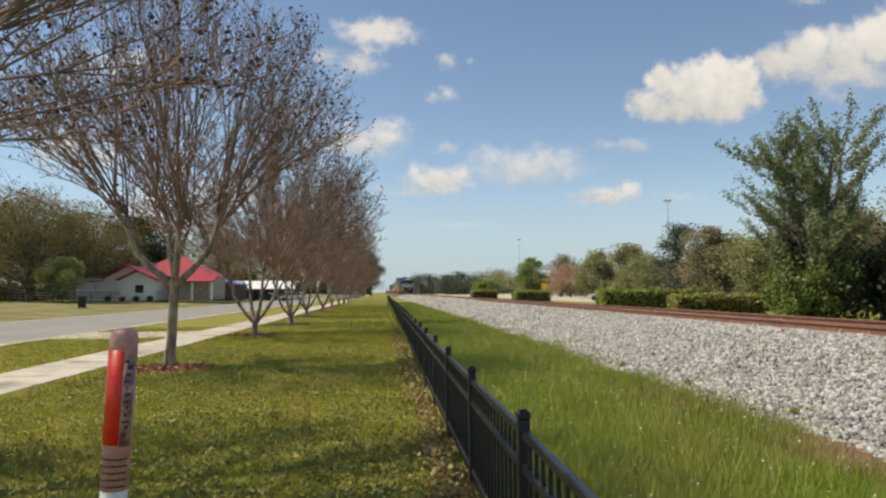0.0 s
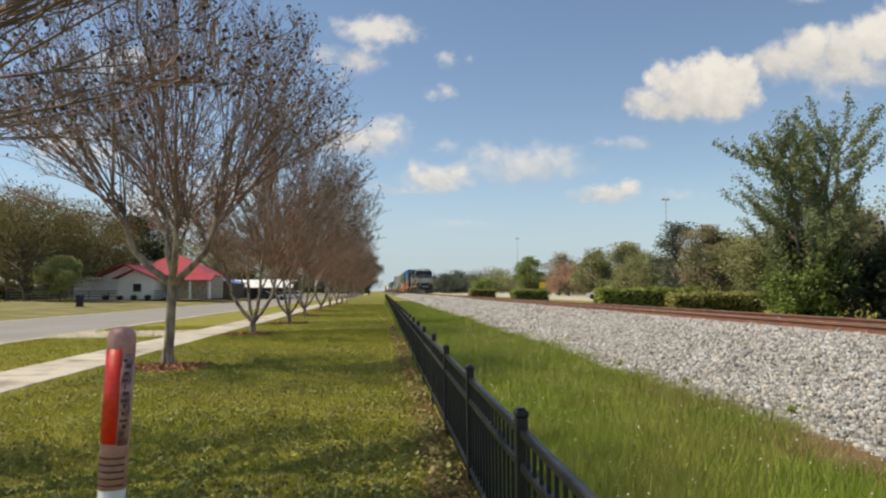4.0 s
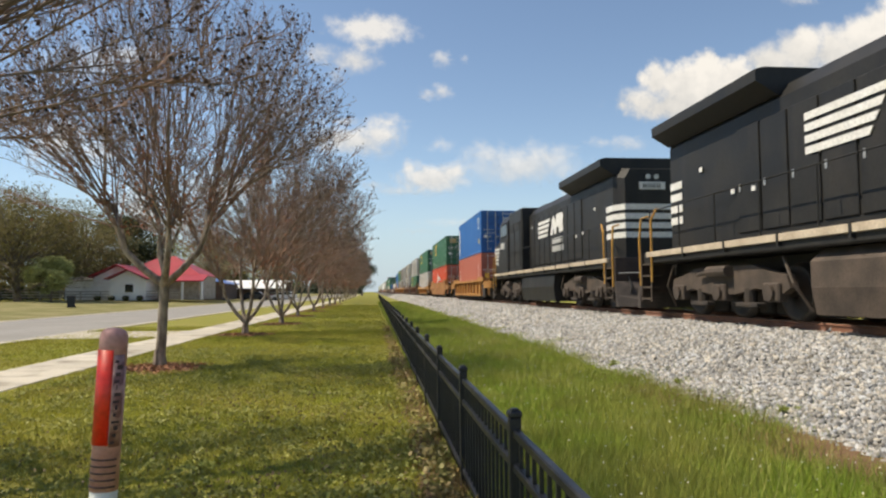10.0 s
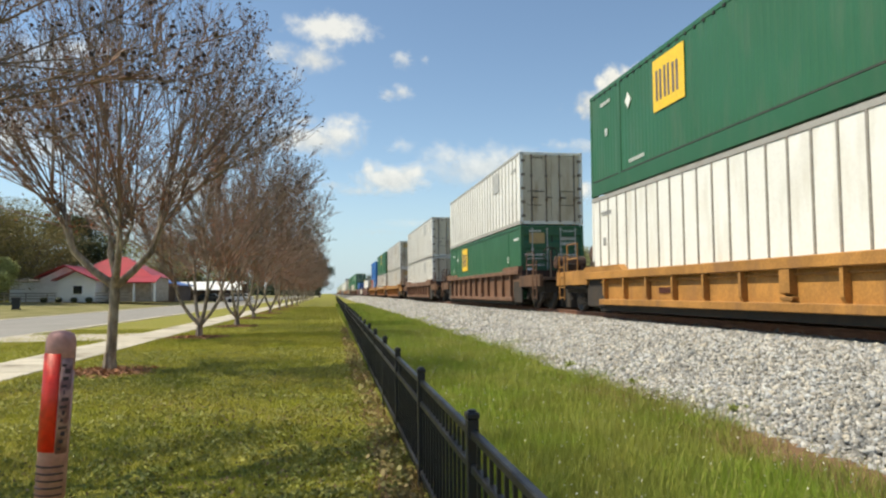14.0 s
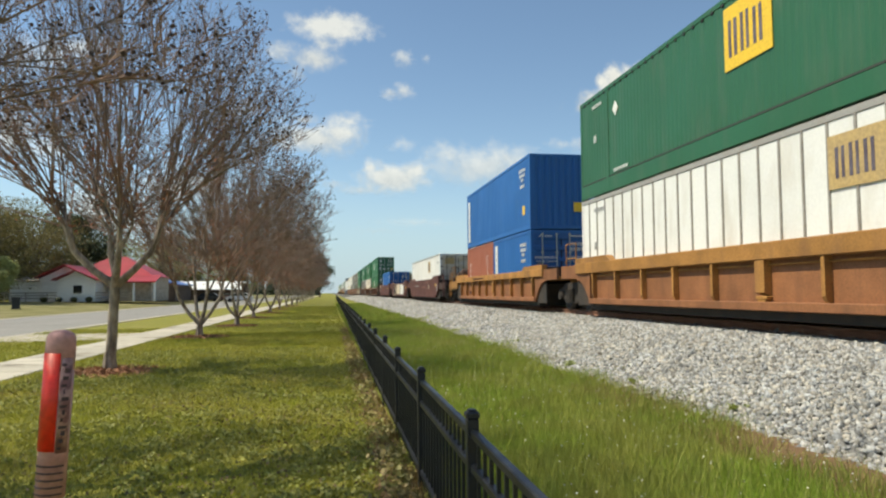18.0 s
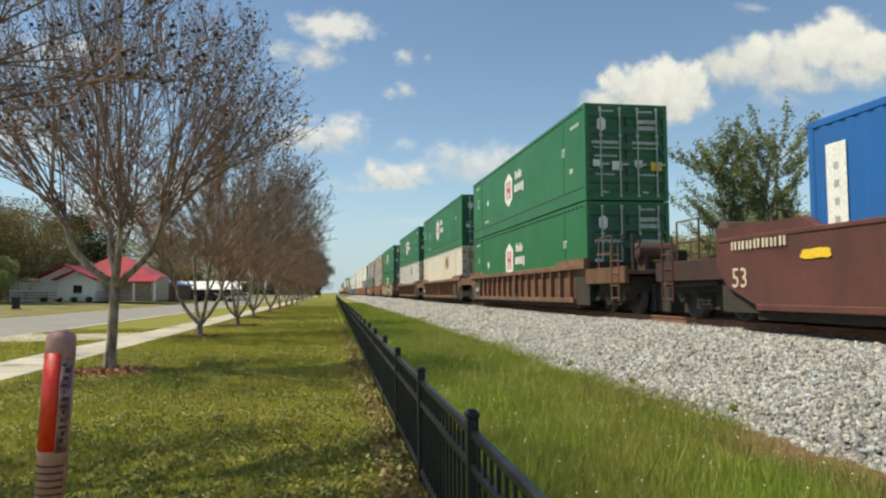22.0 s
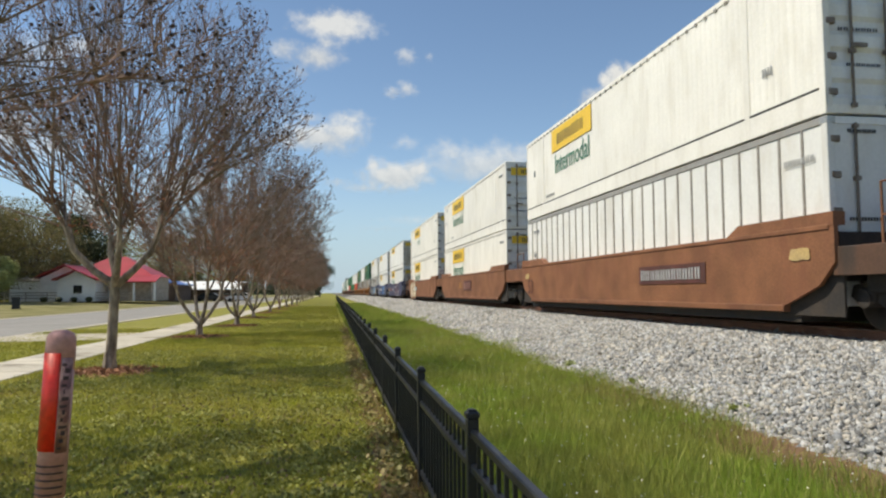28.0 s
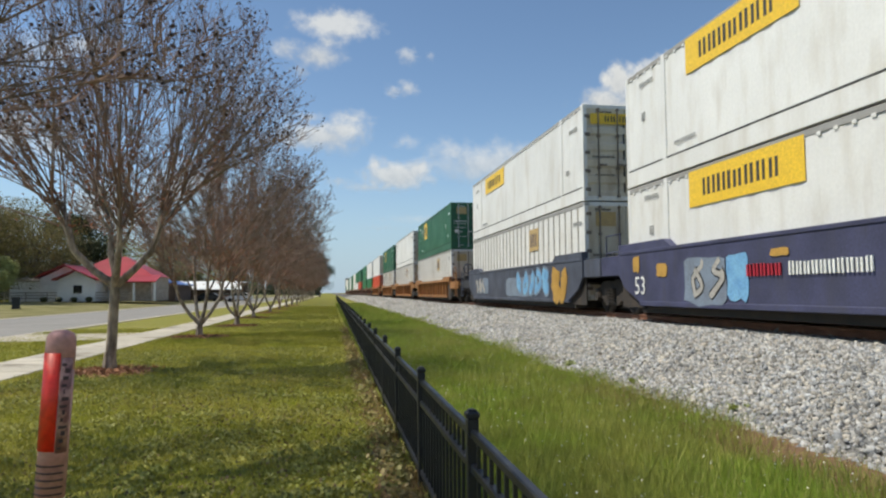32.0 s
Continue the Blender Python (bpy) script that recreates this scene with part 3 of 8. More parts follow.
HOUSE = [(-0.42, -0.5), (0.42, -0.5), (0.42, 0.28), (0.30, 0.42), (0.14, 0.42), (0.14, 0.52), (0, 0.62), (-0.14, 0.52), (-0.14, 0.42), (-0.30, 0.42), (-0.42, 0.28)]


def small_marks(c, x, L, H, seed, m=None):
    """Small white stencilled marks scattered on a side."""
    r = random.Random(seed)
    m = m or M_WHITE
    for y, z, w, hh, n in ((0.75, H - 0.55, 0.75, 0.11, 7), (1.3, 1.0, 0.3, 0.16, 2), (L - 1.25, H - 0.4, 0.7, 0.1, 7), (L - 1.1, 1.6, 0.2, 0.22, 2), (L - 3.0, 0.6, 0.9, 0.09, 8)):
        if r.random() < 0.85:
            me = mark_mesh(("letters", w, hh, n, m.name), lambda: letters(w, hh, n, seed).mesh("stencilled_mark", m))
            part("stencilled_mark", me, None, c, at=on_side(x, y + r.uniform(-0.2, 0.2), z + r.uniform(-0.1, 0.1)))


def livery(c, style, L, W, H, seed, zvis):
    """Company panels as plain shapes, and the words that are no names."""
    x = -W / 2 - 0.006
    if style in ("emp", "empf"):
        y, z = L * {"emp": 0.708, "empf": 0.475}[style], 2.05
        part("yellow_panel", mark_mesh("emp", lambda: plate(1.45, 1.2).mesh("yellow_panel", M_YELLOW)), None, c, at=on_side(x, y, z))
        part("logo_mark", mark_mesh("empb", lambda: letters(1.15, 0.74, 3, 12, 0.009).mesh("logo_mark", M_INK)), None, c, at=on_side(x, y, z))
        part("white_diamond", mark_mesh("dia", lambda: outline([(0, 0.2), (0.17, 0), (0, -0.2), (-0.17, 0)]).mesh("white_diamond", M_WHITE)), None, c, at=on_side(x, L - 2.6, H * 0.74))
        lettering("53'", 0.34, M_WHITE, c, on_side(x, 1.9, H * 0.55), squeeze=0.9)
        small_marks(c, x, L, H, seed)
    elif style == "hub":
        y, z = L * 0.55, 1.57
        part("white_hexagon", mark_mesh("hex", lambda: outline([(a * 1.65, b * 1.13) for a, b in HEX]).mesh("white_hexagon", M_WHITE)), None, c, at=on_side(x, y, z))
        part("logo_mark", mark_mesh("hexb", lambda: bars([(-0.28, -0.12, -0.38, 0.38), (0.12, 0.28, -0.38, 0.38), (-0.12, 0.12, -0.07, 0.07)], 0.009).mesh("logo_mark", M_RED)), None, c, at=on_side(x, y, z))
        part("name_mark", mark_mesh("hubn", lambda: bars([(-0.45 + 0.26 * i, -0.28 + 0.26 * i, 0.08, 0.42 - 0.1 * (i % 2)) for i in range(4)] + [(-0.55 + 0.28 * i, -0.36 + 0.28 * i, -0.42 - 0.08 * (i == 4), -0.12) for i in range(5)]).mesh("name_mark", M_WHITE)), None, c, at=on_side(x, y - 1.5, z + 0.2))
        lettering("53'", 0.36, M_WHITE, c, on_side(x, 1.9, H * 0.6), squeeze=0.9)
        lettering("53'", 0.36, M_WHITE, c, on_side(x, L - 1.3, H * 0.62), squeeze=0.9)
        part("white_diamond", mark_mesh("dia", lambda: outline([(0, 0.2), (0.17, 0), (0, -0.2), (-0.17, 0)]).mesh("white_diamond", M_WHITE)), None, c, at=on_side(x, L - 3.4, H * 0.52))
        small_marks(c, x, L, H, seed)
    elif style == "hubold":
        y, z = L * 0.566, 1.62
        part("white_house_shape", mark_mesh("hse", lambda: outline([(a * 1.5, b * 1.0) for a, b in HOUSE]).mesh("white_house_shape", M_WHITE)), None, c, at=on_side(x, y, z))
        part("logo_mark", mark_mesh("hseb", lambda: bars([(-0.25, -0.12, -0.4, 0.3), (0.12, 0.25, -0.4, 0.3), (-0.12, 0.12, -0.1, 0.02)], 0.009).mesh("logo_mark", P_ORANGE)), None, c, at=on_side(x, y, z))
        part("name_mark", mark_mesh("hubn2", lambda: MARKS["hubn"].copy() if "hubn" in MARKS else letters(1.4, 0.4, 5).mesh("name_mark", M_WHITE)), None, c, at=on_side(x, y - 1.55, z + 0.02))
        part("name_mark", mark_mesh("inc", lambda: bars([(-0.1, -0.02, -0.3, 0.1), (0.08, 0.16, -0.3, 0.0), (0.26, 0.34, -0.3, 0.0)]).mesh("name_mark", M_WHITE)), None, c, at=on_side(x, y - 2.75, z + 0.05))
        small_marks(c, x, L, H, seed)
    elif style == "jb" or style == "jbi" or style == "jbm":
        y, z = L * 0.70, 2.35
        part("yellow_panel", mark_mesh("jb", lambda: plate(3.6, 0.74).mesh("yellow_panel", M_YELLOW)), None, c, at=on_side(x, y, z))
        part("logo_mark", mark_mesh("jbb", lambda: letters(2.5, 0.36, 7, 5, 0.009).mesh("logo_mark", M_BLACK)), None, c, at=on_side(x, y, z))
        if style == "jbi":
            lettering("Intermodal", 0.92, M_DKGREEN, c, on_side(x, y - 0.05, z - 0.82), "dark green word Intermodal", squeeze=0.78)
        if style == "jbm":
            lettering("modal", 0.80, M_DKGREEN, c, on_side(x, y - 0.9, z - 0.78), "dark green part of a word", squeeze=0.8)
        small_marks(c, x, L, H, seed, M_GREYTAG)
    elif style == "tag":
        part("amber_panel", mark_mesh("tag", lambda: plate(1.15, 0.8).mesh("amber_panel", M_AMBER)), None, c, at=on_side(x, L * 0.32, 2.15))
        part("logo_mark", mark_mesh("tagb", lambda: letters(0.85, 0.5, 3, 7, 0.009).mesh("logo_mark", M_INK)), None, c, at=on_side(x, L * 0.32, 2.15))
        small_marks(c, x, L, H, seed, M_GREYTAG)
    elif style == "graytag":
        part("grey_panel", mark_mesh("gtag", lambda: plate(1.1, 0.85).mesh("grey_panel", M_GREYTAG)), None, c, at=on_side(x, L * 0.245, 2.22))
        small_marks(c, x, L, H, seed, M_GREYTAG)
    elif style == "blue":
        part("white_name_panel", mark_mesh("bl", lambda: plate(0.42, 2.15).mesh("white_name_panel", M_WHITE)), None, c, at=on_side(x, L - 0.62, H * 0.48))
        part("name_mark", mark_mesh("blb", lambda: bars([(-0.05, 0.05, -0.95 + 0.27 * i, -0.84 + 0.27 * i) for i in range(7)], 0.009).mesh("name_mark", M_GREYTAG)), None, c, at=on_side(x, L - 0.62, H * 0.48))
        part("amber_panel", mark_mesh("bly", lambda: plate(0.32, 0.34).mesh("amber_panel", M_YELLOW)), None, c, at=on_side(x, 0.85, H * 0.28))
        for k, (w, z) in enumerate(((0.9, H - 0.5), (0.8, H - 0.7), (0.35, H - 0.88), (0.6, H - 1.12))):
            part("stencilled_mark", mark_mesh(("blm", w), lambda: letters(w, 0.13, 6 if w > 0.5 else 3, k).mesh("stencilled_mark", M_WHITE)), None, c, at=on_side(x, 1.0, z))
    elif style == "red":
        for k in range(2):
            part("stencilled_mark", mark_mesh(("rv", k), lambda: bars([(-0.045 + 0.03 * (i * k % 2), 0.03, -0.62 + 0.098 * i, -0.575 + 0.098 * i) for i in range(13)]).mesh("stencilled_mark", M_WHITE)), None, c, at=on_side(x, 1.0 + 0.3 * k, H * 0.55))
        part("stencilled_mark", mark_mesh("rv2", lambda: bars([(-0.13 + 0.22 * j, -0.09 + 0.22 * j, -0.55 + 0.28 * i, -0.36 + 0.28 * i) for i in range(4) for j in range(2)] + [(-0.09, 0.09, -0.40 + 0.28 * i, -0.36 + 0.28 * i) for i in range(4)]).mesh("stencilled_mark", M_WHITE)), None, c, at=on_side(x, L - 0.9, H * 0.5))
    else:
        small_marks(c, x, L, H, seed, M_GREYTAG if style == "grey" else M_WHITE)


def door_marks(c, W, H, seed, style, m):
    r = random.Random(seed)
    y = -0.004 + 0.02
    rows = [(H - 0.22, 0.5, 0.06, 6), (H * 0.60, 0.85, 0.09, 9), (H * 0.545, 0.8, 0.05, 9), (H * 0.46, 0.7, 0.06, 7), (H * 0.27, 0.6, 0.05, 7), (0.26, 0.2, 0.06, 2)]
    if m is M_BLACK:
        rows = rows[:1] + rows[3:5]
    for side in (-1, 1):
        for z, w, tall, n in rows:
            if r.random() < 0.85:
                part("stencilled_mark", mark_mesh(("dm", w, tall, m.name), lambda: letters(w, tall, n, n).mesh("stencilled_mark", m)), None, c, at=on_end(side * W * 0.25 + r.uniform(-0.06, 0.06), y - 0.003, z))
        if m is not M_BLACK:
            part("white_panel", mark_mesh(("dsq", m.name), lambda: plate(0.24, 0.2).mesh("white_panel", m)), None, c, at=on_end(side * W * 0.25 - 0.28, y - 0.002, H * 0.385))
    if m is not M_BLACK:
        for k in range(2):
            part("stencilled_mark", mark_mesh(("dnum", k), lambda: letters(0.62, 0.13, 5 + k, k).mesh("stencilled_mark", m)), None, c, at=on_end(W * 0.27, y - 0.003, H - 0.52 - 0.19 * k))
    if style in ("emp", "empf", "tag"):
        part("amber_panel", mark_mesh("dtag", lambda: plate(0.62, 0.42).mesh("amber_panel", M_AMBER)), None, c, at=on_end(-W * 0.24, y - 0.006, H - 0.5))
    if style in ("jb", "jbi", "jbm"):
        part("yellow_panel", mark_mesh("dyel", lambda: plate(2.1, 0.32).mesh("yellow_panel", M_YELLOW)), None, c, at=on_end(0, y - 0.006, H - 0.42))
        part("logo_mark", mark_mesh("dyelb", lambda: letters(1.3, 0.2, 7, 3, 0.009).mesh("logo_mark", M_BLACK)), None, c, at=on_end(0.05, y - 0.006, H - 0.42))
        part("yellow_panel", mark_mesh("dyel2", lambda: plate(0.34, 0.42).mesh("yellow_panel", M_YELLOW)), None, c, at=on_end(W * 0.33, y - 0.006, H * 0.42))
    if style == "hub":
        part("white_hexagon", mark_mesh("dhex", lambda: outline([(a * 0.36, b * 0.36) for a, b in HEX]).mesh("white_hexagon", M_WHITE)), None, c, at=on_end(-W * 0.3, y - 0.006, H - 0.62))
        part("amber_panel", mark_mesh("dhy", lambda: plate(0.36, 0.26).mesh("amber_panel", M_YELLOW)), None, c, at=on_end(W * 0.36, y - 0.006, H * 0.36))
        part("white_panel", mark_mesh("dhw", lambda: plate(0.3, 0.26).mesh("white_panel", M_WHITE)), None, c, at=on_end(-W * 0.12, y - 0.006, H * 0.36))
    if style in ("blue", "red"):
        part("amber_panel", mark_mesh("dby", lambda: plate(0.34, 0.36).mesh("amber_panel", M_YELLOW)), None, c, at=on_end(W * 0.33 if style == "blue" else -W * 0.33, y - 0.006, H * 0.3 if style == "blue" else H * 0.45))


WORDS = {P_GREEN.name: "bright green", P_EMP.name: "deep green", P_BLUE.name: "blue", P_RED.name: "brick red", P_TERRA.name: "rusty orange", P_ORANGE.name: "orange-red", P_WHITE.name: "white", P_CREAM.name: "cream", P_BEIGE.name: "warm white", P_DGREEN.name: "dull green"}
SKIN = {"fine": "corrugated", "post": "ribbed", "plain": "smooth-sided"}
SEEDS = [0]


def container(front, z, L, pm, dm, kind, style, near=True, blank=False, H=2.896, where="riding on the train"):
    """A box with its leading end at y = 0. front: place along the train."""
    W = 2.59 if L > 13 else 2.44
    SEEDS[0] += 1
    seed = SEEDS[0]
    m = container_meshes(kind, L, W, H, pm, dm)
    c = thing("shipping_container", "%s %s steel shipping container %s" % (WORDS[pm.name], SKIN[kind], where), "container", group="containers on the train")
    part("side_wall", m["wall"], None, c)
    for sx in (1, -1):
        at = Matrix.Identity(4) if sx > 0 else pose(0, L, 0, 0, 0, 180)
        part("top_rail", m["top_rail"], None, c, at=at)
        part("bottom_rail", m["bottom_rail"], None, c, at=at)
        for yy in (0, L - 0.13):
            part("corner_post", m["post"], None, c, at=(Matrix.Translation((0, yy, 0)) if sx > 0 else pose(0, yy + 0.13, 0, 0, 0, 180)))
    if near:
        for zz in (0, H - 0.12):
            for yy in (0, L - 0.164):
                part("corner_casting", m["casting"], None, c, at=pose(0, yy, zz))
        if kind == "post":
            n = 28 if L > 13 else 20
            for i in range(1, n):
                part("wall_post", m["rib"], None, c, at=pose(0, L * i / n, 0))
        elif L > 13:
            part("rail_groove", m["groove"], None, c)
            tagged(part("notched_trim", m["notch"], None, c), kind="stuff")
            for yy in (2.0, L - 2.0):
                part("lift_post", mark_mesh(("lp", pm.name, H), lambda: Geo().box(-W / 2 - 0.004, -W / 2 + 0.04, -0.09, 0.09, 0.02, H, 0.01).mesh("lift_post", pm)), None, c, at=pose(0, yy, 0))
    part("door_sill", m["frame"], None, c)
    part("door_header", m["header"], None, c)
    if blank:
        vs, fs = corrugated(W - 0.26, 0.27, 0.045, H - 0.26, False)
        g = Geo().add([(y - W / 2 + 0.13, x + 0.02, zz + 0.14) for x, y, zz in vs], [q[::-1] for q in fs])
        part("end_wall", g, pm, c)
        part("amber_panel", mark_mesh("dby", lambda: plate(0.34, 0.36).mesh("amber_panel", M_YELLOW)), None, c, at=on_end(W * 0.28, 0.01, H * 0.3))
    else:
        h = W / 2
        d1 = part("door", m["door"], None, c, at=pose(-h + 0.14, 0, 0))
        d2 = part("door", m["door"], None, c, at=pose(0, 0, 0))
        part("door_gasket", m["seal"], None, c, at=pose(0, -0.012, 0))
        if near:
            part("hinge_row", m["hinge"], None, d1, at=pose(-0.03, 0, 0))
            part("hinge_row", m["hinge"], None, d2, at=pose(h - 0.17, 0, 0))
            for d in (d1, d2):
                for xx in (0.3, 0.82):
                    part("lock_rod", m["rod"], None, d, at=pose(xx * (h - 0.14), 0.0, 0))
            door_marks(c, W, H, seed, style, M_BLACK if pm in (P_WHITE, P_CREAM, P_BEIGE) else M_WHITE)
    if near:
        livery(c, style, L, W, H, seed, 0)
    return ride(c, front, z)


# ---- train: well cars ----
def steel_paint(name, c, rust=(0.13, 0.05, 0.03), amt=0.6):
    return mat(name, c, 0.65, second=tuple(v * 0.62 for v in c), scale=1.2, amount=0.9, fine=25, bump=0.15, dirt=rust, dirt_amount=min(1.0, amt + 0.3), obj_random=0.10, grainy=0.22)


W_YELLOW = steel_paint("yellow_car_paint", (0.43, 0.205, 0.05), (0.20, 0.10, 0.04))
W_ORANGE = steel_paint("faded_orange_car_paint", (0.36, 0.165, 0.05), (0.17, 0.08, 0.04))
W_RUST = steel_paint("rust_brown_car_paint", (0.205, 0.105, 0.062), (0.11, 0.055, 0.035))
W_BROWN = steel_paint("dark_brown_car_paint", (0.115, 0.038, 0.030), (0.06, 0.03, 0.025), 0.5)
W_TUB = steel_paint("reddish_brown_car_paint", (0.235, 0.097, 0.043), (0.17, 0.06, 0.03), 0.5)
W_BLUE = steel_paint("purple_blue_car_paint", (0.060, 0.063, 0.13), (0.05, 0.05, 0.07), 0.5)
W_SLATE = steel_paint("slate_blue_car_paint", (0.075, 0.085, 0.12), (0.05, 0.05, 0.06), 0.6)
IRON = mat("dirty_cast_iron", (0.026, 0.022, 0.02), 0.85, second=(0.052, 0.038, 0.028), scale=4, amount=0.8, fine=30, bump=0.3)
WHEEL = mat("worn_wheel_steel", (0.042, 0.035, 0.03), 0.6, second=(0.07, 0.052, 0.042), scale=5, amount=0.7, fine=30, bump=0.1, metal=0.2)
# darker copies of the car paints: grime plus the shade at the car ends
GRIME_SHADE = {w.name: steel_paint("grimy_" + w.name, c, (0.03, 0.024, 0.02), 0.8) for w, c in ((W_TUB, (0.095, 0.048, 0.028)), (W_RUST, (0.16, 0.08, 0.042)), (W_BROWN, (0.055, 0.025, 0.02)), (W_BLUE, (0.032, 0.032, 0.05)), (W_SLATE, (0.035, 0.036, 0.045)))}


def truck_meshes():
    if "truck" in CACHE:
        return CACHE["truck"]
    CACHE["gusset"] = Geo().box(-1.345, -1.305, -0.62, 0.62, 0.2, 1.02).mesh("end_gusset", IRON)
    m = {}
    fr = [(-1.25, 0.50), (-1.2, 0.66), (-0.95, 0.70), (-0.55, 0.88), (0.55, 0.88), (0.95, 0.70), (1.2, 0.66), (1.25, 0.50), (1.1, 0.38), (0.75, 0.42), (0.42, 0.22), (-0.42, 0.22), (-0.75, 0.42), (-1.1, 0.38)]
    m["frame"] = Geo().prism(fr, "x", -1.06, -0.94).mesh("side_frame", IRON)
    sp = Geo()
    for y in (-0.2, 0.0, 0.2):
        for i in range(5):
            sp.tube([(-1.1, y, 0.30 + 0.08 * i), (-1.1, y, 0.34 + 0.08 * i)], 0.085, 10)
    m["spring"] = sp.mesh("spring_pack", IRON)
    m["box"] = Geo().tube([(-1.16, 0, 0.46), (-1.0, 0, 0.46)], 0.13, 12).box(-1.13, -0.95, -0.16, 0.16, 0.40, 0.62, 0.03).mesh("bearing", IRON)
    wh = Geo()
    prof = [(0.10, -0.86), (0.34, -0.82), (0.36, -0.84), (0.42, -0.84), (0.425, -0.74), (0.455, -0.72), (0.455, -0.69), (0.36, -0.69), (0.34, -0.74), (0.10, -0.70)]
    n = 24
    vs, fs = [], []
    for r, x in prof:
        vs += [(x, r * math.cos(2 * math.pi * j / n), r * math.sin(2 * math.pi * j / n)) for j in range(n)]
    k = len(prof)
    for i in range(k):
        for j in range(n):
            fs.append((i * n + j, ((i + 1) % k) * n + j, ((i + 1) % k) * n + (j + 1) % n, i * n + (j + 1) % n))
    m["wheel"] = wh.add(vs, fs).mesh("wheel", WHEEL, True)
    m["axle"] = Geo().tube([(-1.1, 0, 0), (1.1, 0, 0)], 0.085, 10).mesh("axle", IRON)
    # the long second box is added as dark filler where shade lies between wheels
    m["bolster"] = Geo().box(-1.05, 1.05, -0.18, 0.18, 0.40, 0.74, 0.03).box(-0.6, 0.6, -1.45, 1.45, 0.05, 0.82, 0.05).mesh("bolster", IRON)
    CACHE["truck"] = m
    return m


def truck(parent, y):
    m = truck_meshes()
    for s in (0, 180):
        at = pose(0, y, 0, 0, 0, s)
        f = part("side_frame", m["frame"], None, parent, at=at)
        part("spring_pack", m["spring"], None, f)
        for yy in (-0.89, 0.89):
            part("bearing", m["box"], None, f, at=pose(0, yy, 0))
    for yy in (-0.89, 0.89):
        ax = part("axle", m["axle"], None, parent, at=pose(0, y + yy, 0.42))
        part("wheel", m["wheel"], None, ax)
        part("wheel", m["wheel"], None, ax, at=pose(0, 0, 0, 0, 0, 180))
    part("bolster", m["bolster"], None, parent, at=pose(0, y, 0))


def well_meshes(style, pm, L, top, deep, sm):
    key = ("well", style, pm.name, L, top, deep, sm.name)
    if key in CACHE:
        return CACHE[key]
    h = L / 2
    m = {}
    b = top
    grime_shade = GRIME_SHADE.get(pm.name, pm)
    if style == "ribbed":
        side = [(-h, 0.95), (-h + 1.0, 0.34), (h - 1.0, 0.34), (h, 0.95), (h, b), (-h, b)]
        m["side"] = Geo().prism(side, "x", -1.325, -1.30).mesh("side_plate", sm)
        m["chord"] = Geo().box(-1.48, -1.298, -h, h, b - deep, b, 0.015).mesh("top_chord", pm)
        m["sill"] = Geo().box(-1.46, -1.30, -h + 1.0, h - 1.0, 0.25, 0.40, 0.012).mesh("bottom_sill", sm)
        m["rib"] = Geo().prism([(-1.455, 0.50), (-1.40, 0.395), (-1.32, 0.395), (-1.32, b - deep + 0.01), (-1.455, b - deep + 0.01)], "y", -0.04, 0.04).mesh("side_rib", pm)
        m["wide"] = Geo().prism([(-1.465, 0.56), (-1.32, 0.50), (-1.32, b - deep + 0.01), (-1.465, b - deep + 0.01)], "y", -0.13, 0.13).mesh("jacking_post", pm)
        m["pad"] = Geo().box(-1.45, -1.32, -0.16, 0.16, 0.44, 0.50, 0.01).box(-1.44, -1.33, -0.10, 0.10, 0.395, 0.44).mesh("jacking_pad", grime_shade)
        m["pipe"] = Geo().tube([(-1.365, -h + 0.9, b - deep - 0.085), (-1.365, h - 0.9, b - deep - 0.085)], 0.019, 6).mesh("air_pipe", pm)
        m["step"] = Geo().prism([(-h, b), (-h + 2.6, b), (-h + 2.3, b + 0.15), (-h, b + 0.15)], "x", -1.46, -1.26).mesh("stepped_end", pm)
    else:
        b2 = top
        side = [(-h - 0.1, 1.0), (-h + 0.25, 0.66), (-h + 1.1, 0.34), (h - 1.1, 0.34), (h - 0.25, 0.66), (h + 0.1, 1.0), (h + 0.1, b2), (-h - 0.1, b2)]
        m["side"] = Geo().prism(side, "x", -1.46, -1.39).mesh("side_plate", pm)
        m["chord"] = Geo().box(-1.48, -1.30, -h, h, b2 - 0.06, b2 + 0.02, 0.012).mesh("top_chord", pm)
        m["sill"] = Geo().box(-1.475, -1.30, -h + 1.1, h - 1.1, 0.25, 0.36, 0.012).mesh("bottom_sill", pm)
        m["rib"] = None
        m["step"] = Geo().prism([(-h - 0.1, b2), (-h + 2.7, b2), (-h + 2.3, b2 + 0.2), (-h - 0.1, b2 + 0.2)], "x", -1.47, -1.27).mesh("stepped_end", pm)
    m["floor"] = Geo().box(-1.3, 1.3, -h + 0.9, h - 0.9, 0.09, 0.32).box(-1.3, 1.3, -h, -h + 0.3, 0.85, 1.45).box(-1.3, 1.3, h - 0.3, h, 0.85, 1.45).prism([(h - 1.02, 0.22), (h - 0.94, 0.22), (h, 0.86), (h, 0.96)], "x", -1.29, 1.29).prism([(1.02 - h, 0.22), (0.94 - h, 0.22), (-h, 0.86), (-h, 0.96)], "x", -1.29, 1.29).mesh("well_floor", IRON)
    m["deck"] = Geo().box(-1.298, 1.298, 0.0, 2.75, 1.02, 1.12, 0.01).mesh("end_platform", grime_shade)
    m["centre"] = Geo().box(-0.42, 0.42, 0.0, 2.9, 0.62, 1.018, 0.03).mesh("centre_sill", grime_shade)
    m["edge"] = Geo().box(-1.42, -1.3, 0.0, 2.7, 0.80, 1.22, 0.01).mesh("side_sill", grime_shade)
